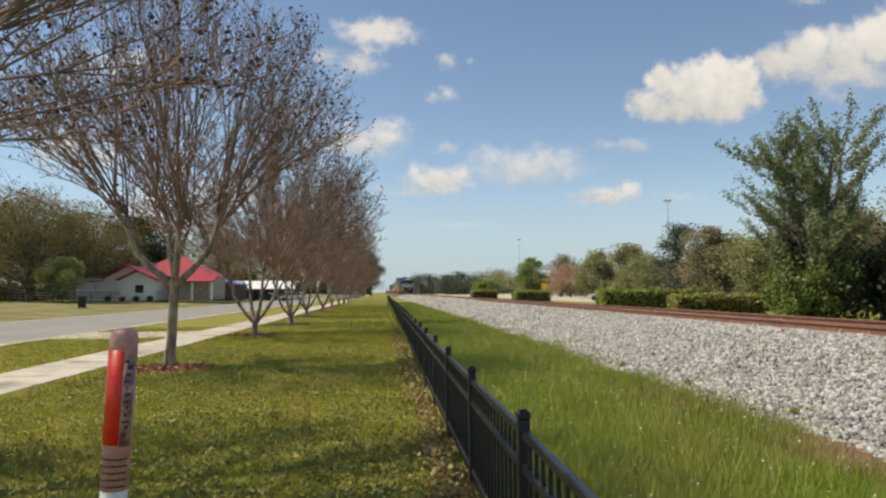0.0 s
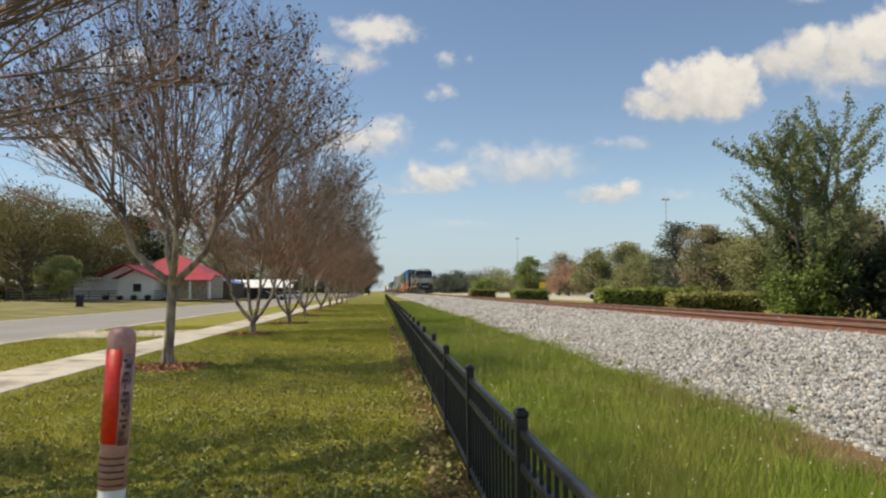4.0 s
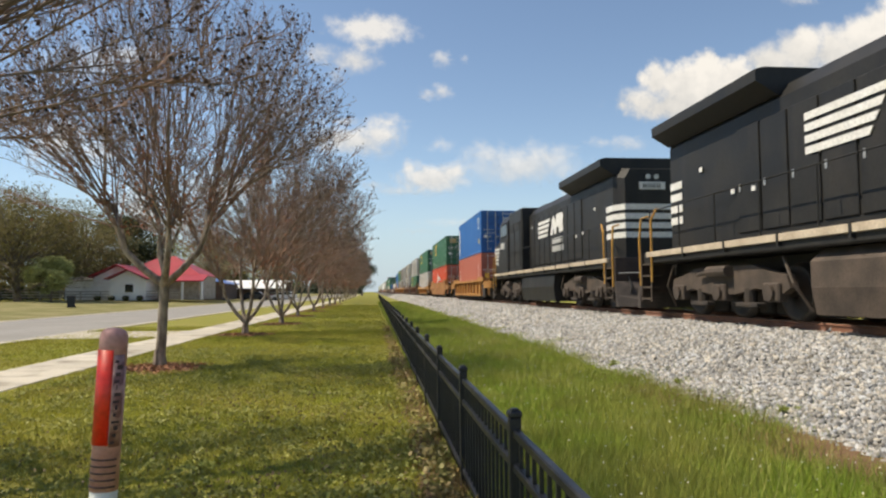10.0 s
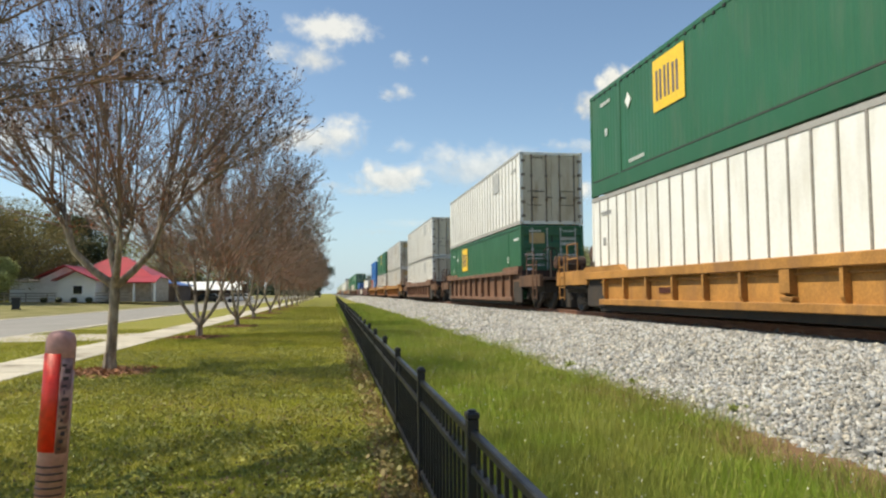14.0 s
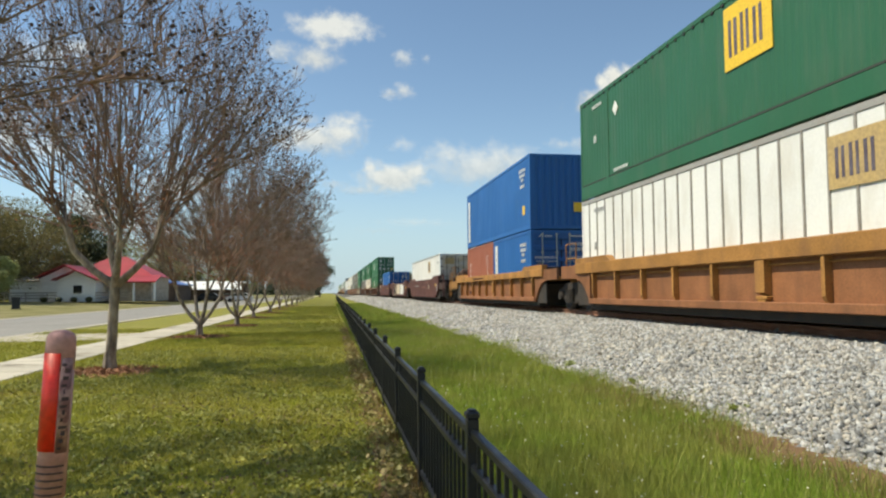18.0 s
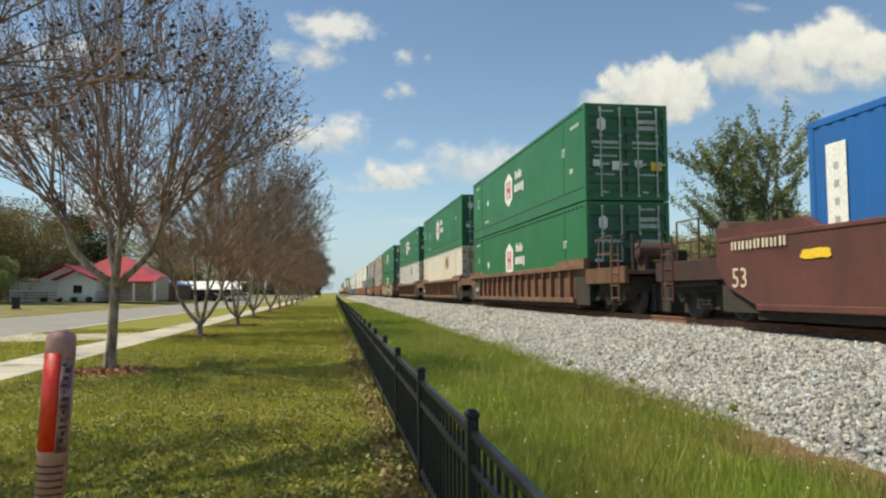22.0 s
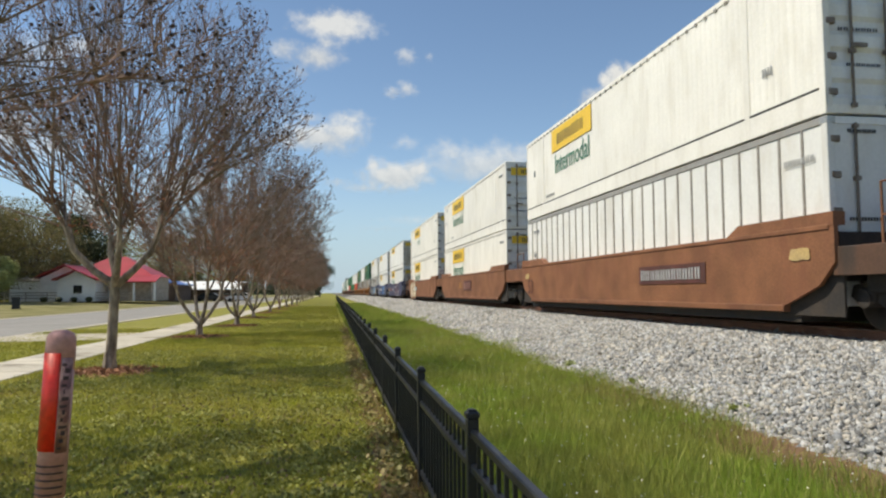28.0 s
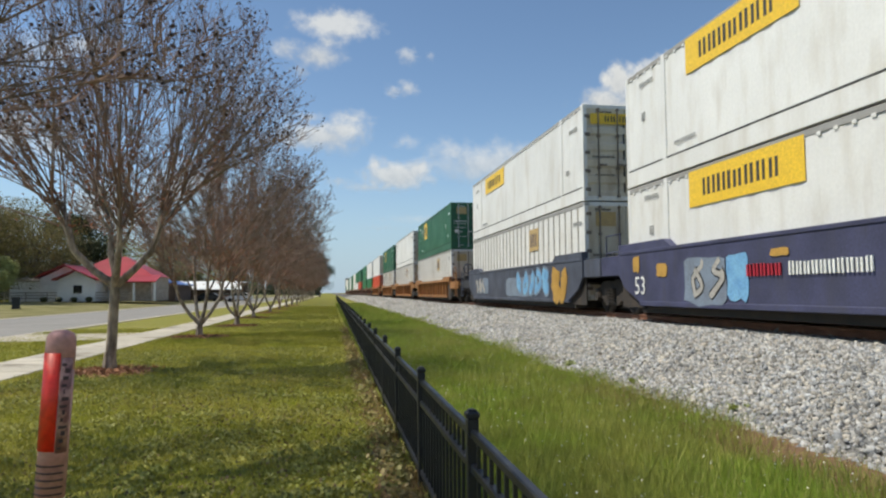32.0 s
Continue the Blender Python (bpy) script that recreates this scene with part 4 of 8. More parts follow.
    skirt = [(-1.0, 0.24), (-0.85, 0.42), (-0.6, 0.68), (-0.25, 0.88), (0.2, 0.98), (1.44, 1.0), (1.44, b - 0.03), (-1.0, b - 0.03)] if style == "ribbed" else [(0.0, 1.0), (1.44, 1.0), (1.44, 1.50), (0.0, 1.50)]
    m["skirt"] = Geo().prism(skirt, "x", -1.41, -1.33).mesh("end_skirt", sm)
    m["short"] = Geo().box(-1.25, 1.25, 0.0, 0.95, 0.98, 1.10, 0.01).mesh("end_platform", grime_shade)
    m["stub"] = Geo().box(-0.45, 0.45, 0.0, 1.45, 0.60, 0.978, 0.03).mesh("centre_sill", grime_shade)
    CACHE[key] = m
    return m


def ladder_mesh(pm):
    if ("ladder", pm.name) not in CACHE:
        g = Geo()
        for y in (0, 0.46):
            g.tube([(-1.43, y, 0.35), (-1.43, y, 1.75)], 0.022, 6)
        for i in range(4):
            g.tube([(-1.43, 0, 0.42 + 0.32 * i), (-1.43, 0.46, 0.42 + 0.32 * i)], 0.018, 6)
        CACHE["ladder", pm.name] = g.mesh("ladder", pm)
        r = Geo()
        r.tube([(-1.36, 0, 1.1), (-1.36, 0, 2.05), (-1.36, 0.9, 2.05), (-1.36, 0.9, 1.1)], 0.022, 6)
        r.tube([(-1.36, 0, 1.6), (-1.36, 0.9, 1.6)], 0.018, 6)
        CACHE["hand", pm.name] = r.mesh("handrail", pm)
        b = Geo().tube([(0.5, 1.2, 1.1), (0.5, 1.2, 2.15)], 0.05, 8)
        n = 16
        ring = [(0.5 + 0.28 * math.cos(2 * math.pi * i / n), 1.08, 2.0 + 0.28 * math.sin(2 * math.pi * i / n)) for i in range(n + 1)]
        b.tube(ring, 0.02, 6)
        b.tube([(0.22, 1.08, 2.0), (0.78, 1.08, 2.0)], 0.015, 5).tube([(0.5, 1.08, 1.72), (0.5, 1.08, 2.28)], 0.015, 5)
        CACHE["brake"] = b.mesh("brake_wheel", IRON)
        CACHE["tank"] = Geo().tube([(-1.05, 0.62, 1.72), (-1.0, 0.62, 1.72), (0.15, 0.62, 1.72), (0.2, 0.62, 1.72)], [0.12, 0.24, 0.24, 0.12], 14).box(-0.9, -0.8, 0.4, 0.84, 1.1, 1.6).box(-0.1, 0.0, 0.4, 0.84, 1.1, 1.6).mesh("air_reservoir", mat("rusty_reservoir", (0.085, 0.045, 0.03), 0.8, second=(0.045, 0.03, 0.024), scale=3, amount=0.8, fine=40, bump=0.2))
        # gear enlarged with added dark boxes that close the sunlit view underneath
        CACHE["gear"] = Geo().box(-1.15, 1.15, 0.3, 2.45, 0.55, 0.99, 0.04).box(-0.5, 0.5, -0.4, 3.2, 0.05, 0.7, 0.04).box(-1.25, -0.9, 2.2, 2.6, 1.12, 1.5, 0.03).tube([(-1.3, 0.3, 0.75), (-1.3, 2.4, 0.72)], 0.05, 8).mesh("brake_gear", IRON)
        k = Geo().box(-0.12, 0.12, 2.6, 3.35, 0.72, 0.98, 0.03).box(-0.2, 0.2, 3.3, 3.68, 0.70, 1.0, 0.05)
        CACHE["coupler"] = k.mesh("coupler", IRON)
        ho = Geo().tube([(0.3, 2.7, 0.85), (0.32, 3.1, 0.45), (0.1, 3.6, 0.42)], 0.03, 6)
        CACHE["hose"] = ho.mesh("air_hose", BLACK)
    return CACHE


def well_car(center, style, pm, front="end", rear="end", label="", L=16.5, ribs=13, marks=None, top=1.40, deep=0.16, sm=None):
    """One unit. Each end is 'end' (platform and coupler), 'joint' (carries the shared truck) or 'none'."""
    h = L / 2
    m = well_meshes(style, pm, L, top if style == "ribbed" else 1.54, deep, sm or pm)
    lad = ladder_mesh(pm)
    truck_meshes()
    c = thing("well_car", label, "railcar", group="well cars of the train")
    for s in (0, 180):
        p = part("side_plate", m["side"], None, c, at=pose(0, 0, 0, 0, 0, s))
        part("top_chord", m["chord"], None, p)
        part("bottom_sill", m["sill"], None, p)
        if m["rib"]:
            for i in range(ribs):
                at = pose(0, -h + 1.3 + (L - 2.6) * i / (ribs - 1), 0)
                if i == ribs // 2 - 1:
                    part("jacking_pad", m["pad"], None, part("jacking_post", m["wide"], None, c, at=pose(0, 0, 0, 0, 0, s) @ at))
                else:
                    part("side_rib", m["rib"], None, p, at=at)
            part("air_pipe", m["pipe"], None, p)
        part("stepped_end", m["step"], None, p)
        part("stepped_end", m["step"], None, p, at=pose(-2.73, 0, 0, 0, 0, 180))
    part("well_floor", m["floor"], None, c)
    for s in (0, 180):
        for yy in (-h + 0.5, h - 0.5):
            part("end_gusset", CACHE["gusset"], None, c, at=pose(0, yy, 0, 0, 0, s))
    for sign, kind in ((-1, front), (1, rear)):
        turn = pose(0, sign * h, 0, 0, 0, 0 if sign > 0 else 180)
        if kind == "end":
            d = part("end_platform", m["deck"], None, c, at=turn)
            part("centre_sill", m["centre"], None, d)
            part("side_sill", m["edge"], None, d)
            part("side_sill", m["edge"], None, d, at=pose(0, 2.7, 0, 0, 0, 180))
            for s in (0, 1):
                at = pose(0, 1.9, 0) if s == 0 else pose(0, 2.36, 0, 0, 0, 180)
                part("ladder", lad["ladder", pm.name], None, d, at=at)
                part("handrail", lad["hand", pm.name], None, d, at=pose(0, 0.9, 0) if s == 0 else pose(0, 1.8, 0, 0, 0, 180))
            part("brake_wheel", lad["brake"], None, d)
            part("air_reservoir", lad["tank"], None, d)
            part("brake_gear", lad["gear"], None, d)
            part("coupler", lad["coupler"], None, d)
            part("air_hose", lad["hose"], None, d)
            truck(c, sign * (h + 1.15))
        else:
            d = part("end_platform", m["short"], None, c, at=turn)
            part("centre_sill", m["stub"], None, d)
            part("handrail", lad["hand", pm.name], None, d, at=pose(0, 0.2, 0))
            part("end_skirt", m["skirt"], None, d)
            mirrored = m["skirt"].copy()
            mirrored.transform(Matrix.Diagonal((-1, 1, 1, 1)))
            mirrored.flip_normals()
            part("end_skirt", mirrored, None, d)
            if kind == "joint":
                truck(c, sign * (h + 1.5))
    if marks:
        for fn in marks:
            fn(c)
    return ride(c, center)


def sign_bars(y, z, w, hh, n, m, back=None, x=-1.475, seed=1):
    """A plain row of bars on a side, for a mark or a number."""
    def run(c):
        if back:
            part("dark_plate", plate(w + 0.25, hh + 0.16), back, c, at=on_side(x, y, z))
        part("name_mark", letters(w, hh, n, seed, 0.022), m, c, at=on_side(x, y, z))
    return run


def number53(y, z, m, x=-1.475, size=0.6):
    def run(c):
        lettering("53", size, m, c, on_side(x, y, z))
    return run


def ribbon(g, pts, width, z):
    """A flat painted stroke along smooth points."""
    path = []
    n = len(pts)
    for i in range(n - 1):
        p0, p1, p2, p3 = pts[max(i - 1, 0)], pts[i], pts[i + 1], pts[min(i + 2, n - 1)]
        for k in range(4):
            t = k / 4
            path.append(tuple(0.5 * (2 * p1[j] + (p2[j] - p0[j]) * t + (2 * p0[j] - 5 * p1[j] + 4 * p2[j] - p3[j]) * t * t + (3 * p1[j] - p0[j] - 3 * p2[j] + p3[j]) * t ** 3) for j in (0, 1)))
    path.append(tuple(pts[-1]))
    vs = []
    for i, p in enumerate(path):
        q, r = path[max(i - 1, 0)], path[min(i + 1, len(path) - 1)]
        dx, dy = r[0] - q[0], r[1] - q[1]
        k = width / 2 / (math.hypot(dx, dy) + 1e-9)
        vs += [(p[0] - dy * k, p[1] + dx * k, z + 0.00018 * i), (p[0] + dy * k, p[1] - dx * k, z + 0.00018 * i)]
    return g.add(vs, [(2 * i, 2 * i + 1, 2 * i + 3, 2 * i + 2) for i in range(len(path) - 1)])


def scrawl(y, z, w, h, n, fill, rim, seed, x=-1.475, bold=1.0):
    """Spray-painted looping strokes, each with a rim of another colour."""
    def run(c):
        r = random.Random(seed)
        step = w / n
        for i in range(n):
            cy = -w / 2 + step * (i + 0.5)
            a, b = step * 0.42, h * 0.42
            pts = [(cy + a * r.uniform(-1, 1), b * v) for v in (1, r.uniform(0.2, 0.8), r.uniform(-0.3, 0.3), r.uniform(-0.9, -0.4), -1, r.uniform(-0.6, 0.4), r.uniform(0.3, 1))]
            wd = 0.30 * min(step, h) * bold
            part("sprayed_rim", ribbon(Geo(), pts, wd * 1.7, 0.002 + 0.0004 * i), rim, c, at=on_side(x, y, z))
            part("sprayed_stroke", ribbon(Geo(), pts, wd, 0.010 + 0.0004 * i), fill, c, at=on_side(x, y, z))
    return run


def patch(y, z, w, h, m, seed, x=-1.475):
    def run(c):
        r = random.Random(seed)
        n = 16
        pts = [(w / 2 * (1 if math.cos(2 * math.pi * (j + .5) / n) > 0 else -1) * min(1, abs(math.cos(2 * math.pi * (j + .5) / n)) * 1.4) * r.uniform(0.85, 1.05), h / 2 * (1 if math.sin(2 * math.pi * (j + .5) / n) > 0 else -1) * min(1, abs(math.sin(2 * math.pi * (j + .5) / n)) * 1.4) * r.uniform(0.8, 1.05)) for j in range(n)]
        part("sprayed_patch", outline(pts, 0.003), m, c, at=on_side(x, y, z))
    return run


def end_panel(y, n=4):
    """A dark steel panel at a car's end with a row of bars for its number."""
    def run(c):
        part("dark_panel", plate(1.15, 0.8), PANEL, c, at=on_side(-1.448, y, 0.70))
        if n:
            part("number_mark", letters(0.62, 0.2, n, 4, 0.012), M_WHITE, c, at=on_side(-1.45, y, 0.72))
    return run


PANEL = steel_paint("dark_brown_panel_paint", (0.05, 0.032, 0.026), (0.10, 0.05, 0.03), 0.6)


def sprayed_word(text, y, z, size, squeeze, fill=None, rim="cream", shade=None):
    """Fat sprayed letters: a pale rim behind a dark fill."""
    def run(c):
        if rim:
            lettering(text, size, G_CREAM if rim == "cream" else rim, c, on_side(-1.474, y, z), name="sprayed_rim", squeeze=squeeze, fat=0.09)
        lettering(text, size, fill or G_BLACK, c, on_side(-1.480, y, z), name="sprayed_stroke", squeeze=squeeze, fat=0.045)
        if shade:
            lettering(text, size, shade, c, on_side(-1.486, y + 0.03, z - 0.04), name="sprayed_shade", squeeze=squeeze, fat=0.0)
    return run


G_GREY = mat("silver_spray", (0.42, 0.40, 0.37), 0.6, second=(0.30, 0.28, 0.25), scale=3, amount=0.7, fine=20, bump=0)
G_CREAM = mat("cream_spray", (0.66, 0.58, 0.43), 0.6, second=(0.50, 0.40, 0.28), scale=3, amount=0.6, fine=20, bump=0)
G_BLACK = mat("black_spray", (0.03, 0.028, 0.03), 0.6, scale=3, amount=0.6, fine=20, bump=0)
G_RED = mat("red_spray", (0.20, 0.03, 0.06), 0.6, scale=3, amount=0.6, fine=20, bump=0)
G_BLUE = mat("pale_blue_spray", (0.20, 0.42, 0.62), 0.6, second=(0.1, 0.25, 0.5), scale=3, amount=0.7, fine=20, bump=0)
G_DEEP = mat("deep_blue_spray", (0.04, 0.13, 0.36), 0.6, second=(0.06, 0.18, 0.42), scale=3, amount=0.6, fine=20, bump=0)
G_OCHRE = mat("ochre_spray", (0.48, 0.28, 0.06), 0.6, scale=3, amount=0.6, fine=20, bump=0)

G_OLIVE = mat("olive_spray", (0.30, 0.27, 0.15), 0.6, second=(0.38, 0.34, 0.22), scale=2, amount=0.8, fine=20, bump=0)
G_SCUFF = mat("scuffed_brown_paint", (0.17, 0.075, 0.05), 0.7, second=(0.11, 0.04, 0.03), scale=3, amount=0.9, fine=20, bump=0.05)
G_PINK = mat("faded_pink_marking", (0.36, 0.20, 0.16), 0.6, second=(0.22, 0.10, 0.08), scale=5, amount=0.9, fine=20, bump=0)
G_RUSTY = mat("faded_red_spray", (0.40, 0.12, 0.04), 0.6, scale=3, amount=0.6, fine=20, bump=0)
G_DULL = mat("dull_silver_spray", (0.30, 0.24, 0.19), 0.6, second=(0.26, 0.13, 0.08), scale=2, amount=0.8, fine=20, bump=0)
G_SLATE = mat("grey_blue_spray", (0.20, 0.25, 0.32), 0.6, second=(0.14, 0.16, 0.2), scale=2, amount=0.7, fine=20, bump=0)
W_MIX = steel_paint("rusty_orange_car_paint", (0.29, 0.118, 0.048), (0.15, 0.065, 0.03))
# ---- train: the cars and what they carry ----
LOW, HIGH = 0.33, 0.33 + 2.92
Q = 16.154


def stack(center, low=None, top=None, tall=2.896, lift=None):
    for spec, z in ((low, LOW), (top, lift or LOW + tall + 0.024)):
        if spec:
            L, pm, dm, kind, style = spec[:5]
            container(center - L / 2, z, L, pm, dm, kind, style, blank=len(spec) > 5, H=tall)


EMP = (Q, P_EMP, P_DARKDOOR, "fine", "emp")
HUB = (Q, P_GREEN, P_DARKDOOR, "fine", "hub")
WRIB = (Q, P_WHITE, P_TAN, "post", "tag")
CRIB = (Q, P_CREAM, P_TAN, "post", "tag")
JB = (Q, P_BEIGE, P_WHITE, "fine", "jb")
JBI = (Q, P_BEIGE, P_WHITE, "fine", "jbi")
JBM = (Q, P_BEIGE, P_WHITE, "fine", "jbm")
JW = (Q, P_WHITE, P_TAN, "plain", "jb")
JWI = (Q, P_WHITE, P_TAN, "plain", "jbi")
WPL = (Q, P_WHITE, P_TAN, "plain", "grey")

L_YEL = "dirty yellow ribbed well car with rust streaks"
L_ORS = "orange-yellow smooth-sided well car with scuffed paint"
L_RST = "rusty brown ribbed well car carrying stacked containers"
L_BRN = "dark brown smooth-sided well car"
L_TUB = "reddish brown smooth-sided well car"
L_BLU = "purple-blue smooth-sided well car covered in sprayed shapes"

well_car(-172.0, "ribbed", W_YELLOW, label=L_YEL, ribs=10, top=1.38, marks=[sign_bars(1.0, 0.72, 0.8, 0.12, 8, W_BROWN, None, -1.328, 3), number53(-1.2, 0.85, W_BROWN, -1.328, 0.45)])
stack(-172.0, (12.19, P_RED, P_RED, "fine", "red"), (12.19, P_BLUE, P_NAVYDOOR, "fine", "blue"))
well_car(-148.1, "smooth", W_ORANGE, label=L_ORS, marks=[sign_bars(5.9, 0.85, 1.0, 0.16, 8, W_BROWN, None, -1.475, 4), scrawl(-0.6, 0.55, 2.6, 0.42, 3, G_RUSTY, W_ORANGE, 8, bold=0.5), patch(-0.2, 1.1, 2.2, 0.16, G_RUSTY, 2)])
stack(-148.1, (Q, P_ORANGE, P_RED, "fine", "hubold"), EMP)
well_car(-124.5, "ribbed", W_YELLOW, label=L_YEL, ribs=12, top=1.14, deep=0.2, marks=[sign_bars(3.6, 0.62, 0.7, 0.14, 7, W_BROWN, None, -1.328, 5)])
stack(-124.5, (Q, P_WHITE, P_TAN, "post", "graytag"), EMP)
well_car(-100.75, "ribbed", W_RUST, label=L_RST, ribs=11, top=1.46)
stack(-100.75, EMP, (Q, P_WHITE, P_TAN, "post", "graytag"))
well_car(-76.75, "ribbed", W_RUST, label=L_RST, ribs=10, top=1.44, deep=0.3)
stack(-76.75, (Q, P_WHITE, P_TAN, "post", "graytag"), (Q, P_WHITE, P_TAN, "post", "graytag"))
# three joined units
well_car(-53.0, "ribbed", W_YELLOW, "end", "joint", L_YEL, ribs=10, top=1.41, deep=0.32, sm=W_MIX)
stack(-53.0, WRIB, WRIB)
well_car(-33.45, "ribbed", W_YELLOW, "none", "joint", L_YEL, ribs=10, top=1.41, deep=0.3, sm=W_MIX)
stack(-33.45, WRIB, (Q, P_EMP, P_DARKDOOR, "fine", "empf"))
well_car(-13.6, "ribbed", W_YELLOW, "none", "end", L_YEL, ribs=10, top=1.38, deep=0.26, sm=W_MIX, marks=[sign_bars(4.6, 0.60, 0.8, 0.16, 6, W_BROWN, None, -1.328, 3), sign_bars(2.2, 1.25, 2.4, 0.06, 14, W_BROWN, None, -1.484, 5), patch(-1.4, 1.24, 0.4, 0.09, W_MIX, 5, -1.484)])
stack(-13.6, None, (12.19, P_BLUE, P_NAVYDOOR, "fine", "blue", 1), lift=LOW + 2.615)
container(-13.6 - 6.1, LOW, 6.06, P_BLUE, P_NAVYDOOR, "fine", "blue", H=2.591)
container(-13.6 + 0.04, LOW, 6.06, P_TERRA, P_TERRA, "fine", "red", H=2.591)
# three joined units, dark brown
well_car(9.9, "smooth", W_BROWN, "end", "joint", L_BRN, marks=[sign_bars(3.0, 1.12, 2.2, 0.1, 10, G_GREY, None, -1.475, 4), sign_bars(-1.2, 0.98, 1.9, 0.1, 9, G_PINK, None, -1.475, 12), patch(-2.7, 0.95, 0.4, 0.5, G_SCUFF, 14), sign_bars(-3.9, 1.0, 0.26, 0.34, 1, G_CREAM, None, -1.475, 13), sign_bars(-3.0, 1.36, 1.5, 0.08, 8, G_PINK, None, -1.475, 15), patch(-7.7, 0.95, 0.3, 0.5, M_GREYTAG, 4), patch(-7.2, 1.1, 0.5, 0.12, M_YELLOW, 4)])
stack(9.9, (Q, P_WHITE, P_TAN, "plain", "tag"))
well_car(29.45, "smooth", W_BROWN, "none", "joint", "empty dark brown well car with large sprayed shapes", marks=[
    patch(0.4, 0.92, 4.4, 1.12, G_CREAM, 5), patch(-3.75, 0.9, 3.4, 1.05, M_WHITE, 6), sprayed_word("Jick", 3.95, 0.88, 1.5, 1.02), sprayed_word("Y", 1.75, 0.92, 1.5, 1.0, W_BROWN, None), patch(-7.6, 1.05, 0.7, 0.14, M_YELLOW, 4)])
well_car(49.0, "smooth", W_BROWN, "none", "end", L_BRN, marks=[patch(-5.5, 1.13, 0.7, 0.18, M_YELLOW, 4), patch(5.6, 1.15, 0.7, 0.16, M_YELLOW, 4), number53(7.6, 0.8, G_CREAM, -1.475, 0.5), sign_bars(1.4, 1.0, 1.6, 0.1, 8, G_RUSTY, None, -1.475, 4), sign_bars(7.0, 1.40, 1.6, 0.16, 7, G_CREAM, None, -1.475, 9)])
stack(48.93, (12.19, P_BLUE, P_NAVYDOOR, "fine", "blue"))
# three joined units, rusty
well_car(72.6, "ribbed", W_RUST, "end", "joint", L_RST, ribs=16, marks=[end_panel(6.55)])
stack(72.6, HUB, HUB)
well_car(92.1, "ribbed", W_RUST, "none", "joint", L_RST, ribs=16, marks=[end_panel(6.55), end_panel(-6.55, 0)])
stack(92.1, (Q, P_CREAM, P_CREAM, "plain", "tag"), HUB)
well_car(111.65, "ribbed", W_RUST, "none", "end", L_RST, ribs=16, marks=[end_panel(-6.55, 0)])
stack(111.65, WRIB, HUB)
# three joined units, sprayed all over
SPRAY = "reddish brown well car with silver and cream sprayed shapes"
well_car(135.2, "smooth", W_TUB, "end", "joint", SPRAY, marks=[patch(3.2, 0.85, 8.6, 0.9, G_DULL, 17), scrawl(3.1, 0.86, 9.0, 1.0, 9, G_OLIVE, G_DULL, 21, bold=0.9), patch(6.2, 0.8, 2.6, 0.8, G_OLIVE, 27, -1.4735), patch(-6.5, 0.9, 2.4, 1.15, G_GREY, 7), scrawl(-6.3, 0.9, 2.8, 1.15, 3, G_GREY, W_BROWN, 22, bold=1.5), patch(-7.9, 1.0, 0.5, 0.9, G_OCHRE, 3), sign_bars(-3.6, 0.9, 2.3, 0.3, 9, M_WHITE, M_BLACK, -1.475, 3), patch(-0.6, 1.1, 0.5, 0.16, M_YELLOW, 9, -1.49), patch(1.8, 1.05, 0.5, 0.16, M_YELLOW, 9, -1.49)])
stack(135.2, HUB, HUB)
well_car(154.5, "smooth", W_TUB, "none", "joint", SPRAY, marks=[scrawl(1.0, 0.85, 10.0, 0.7, 10, W_TUB, G_DULL, 31)])
stack(154.4, CRIB, CRIB)
well_car(174.3, "smooth", W_TUB, "none", "end", SPRAY, marks=[scrawl(6.2, 0.85, 4.2, 0.95, 6, W_TUB, G_CREAM, 41, bold=0.7), sign_bars(3.5, 0.84, 2.6, 0.32, 8, M_WHITE, M_BLACK, -1.482, 3), patch(5.75, 1.04, 0.4, 0.2, M_YELLOW, 9), patch(7.9, 1.2, 0.3, 0.2, M_YELLOW, 9)])
stack(174.35, (Q, P_DGREEN, P_DARKDOOR, "post", "grey"), WRIB)
# three joined units, reddish brown
well_car(197.95, "smooth", W_TUB, "end", "joint", L_TUB, marks=[sign_bars(-3.35, 0.95, 2.7, 0.24, 11, M_GREYTAG, W_BROWN, -1.475, 6), number53(7.2, 0.75, W_BROWN, -1.475, 0.7), patch(-7.6, 1.15, 0.5, 0.2, M_AMBER, 4), patch(7.6, 1.15, 0.5, 0.2, M_AMBER, 4)])
stack(197.95, (Q, P_WHITE, P_WHITE, "post", "grey"), JBI)
well_car(217.35, "smooth", W_TUB, "none", "joint", L_TUB, marks=[sign_bars(-0.35, 0.94, 1.9, 0.40, 4, G_PINK, W_BROWN, -1.475, 6), patch(1.7, 0.97, 0.6, 0.34, W_YELLOW, 4)])
stack(217.35, JBI, JBI)
well_car(236.5, "smooth", W_TUB, "none", "end", "reddish brown well car with cream sprayed shapes at one end", marks=[scrawl(5.0, 0.82, 3.8, 1.15, 4, G_CREAM, W_MIX, 51, bold=1.5), sign_bars(3.2, 0.9, 1.7, 0.26, 8, M_WHITE, M_BLACK, -1.482, 6)])
stack(236.5, JBI, JBM)
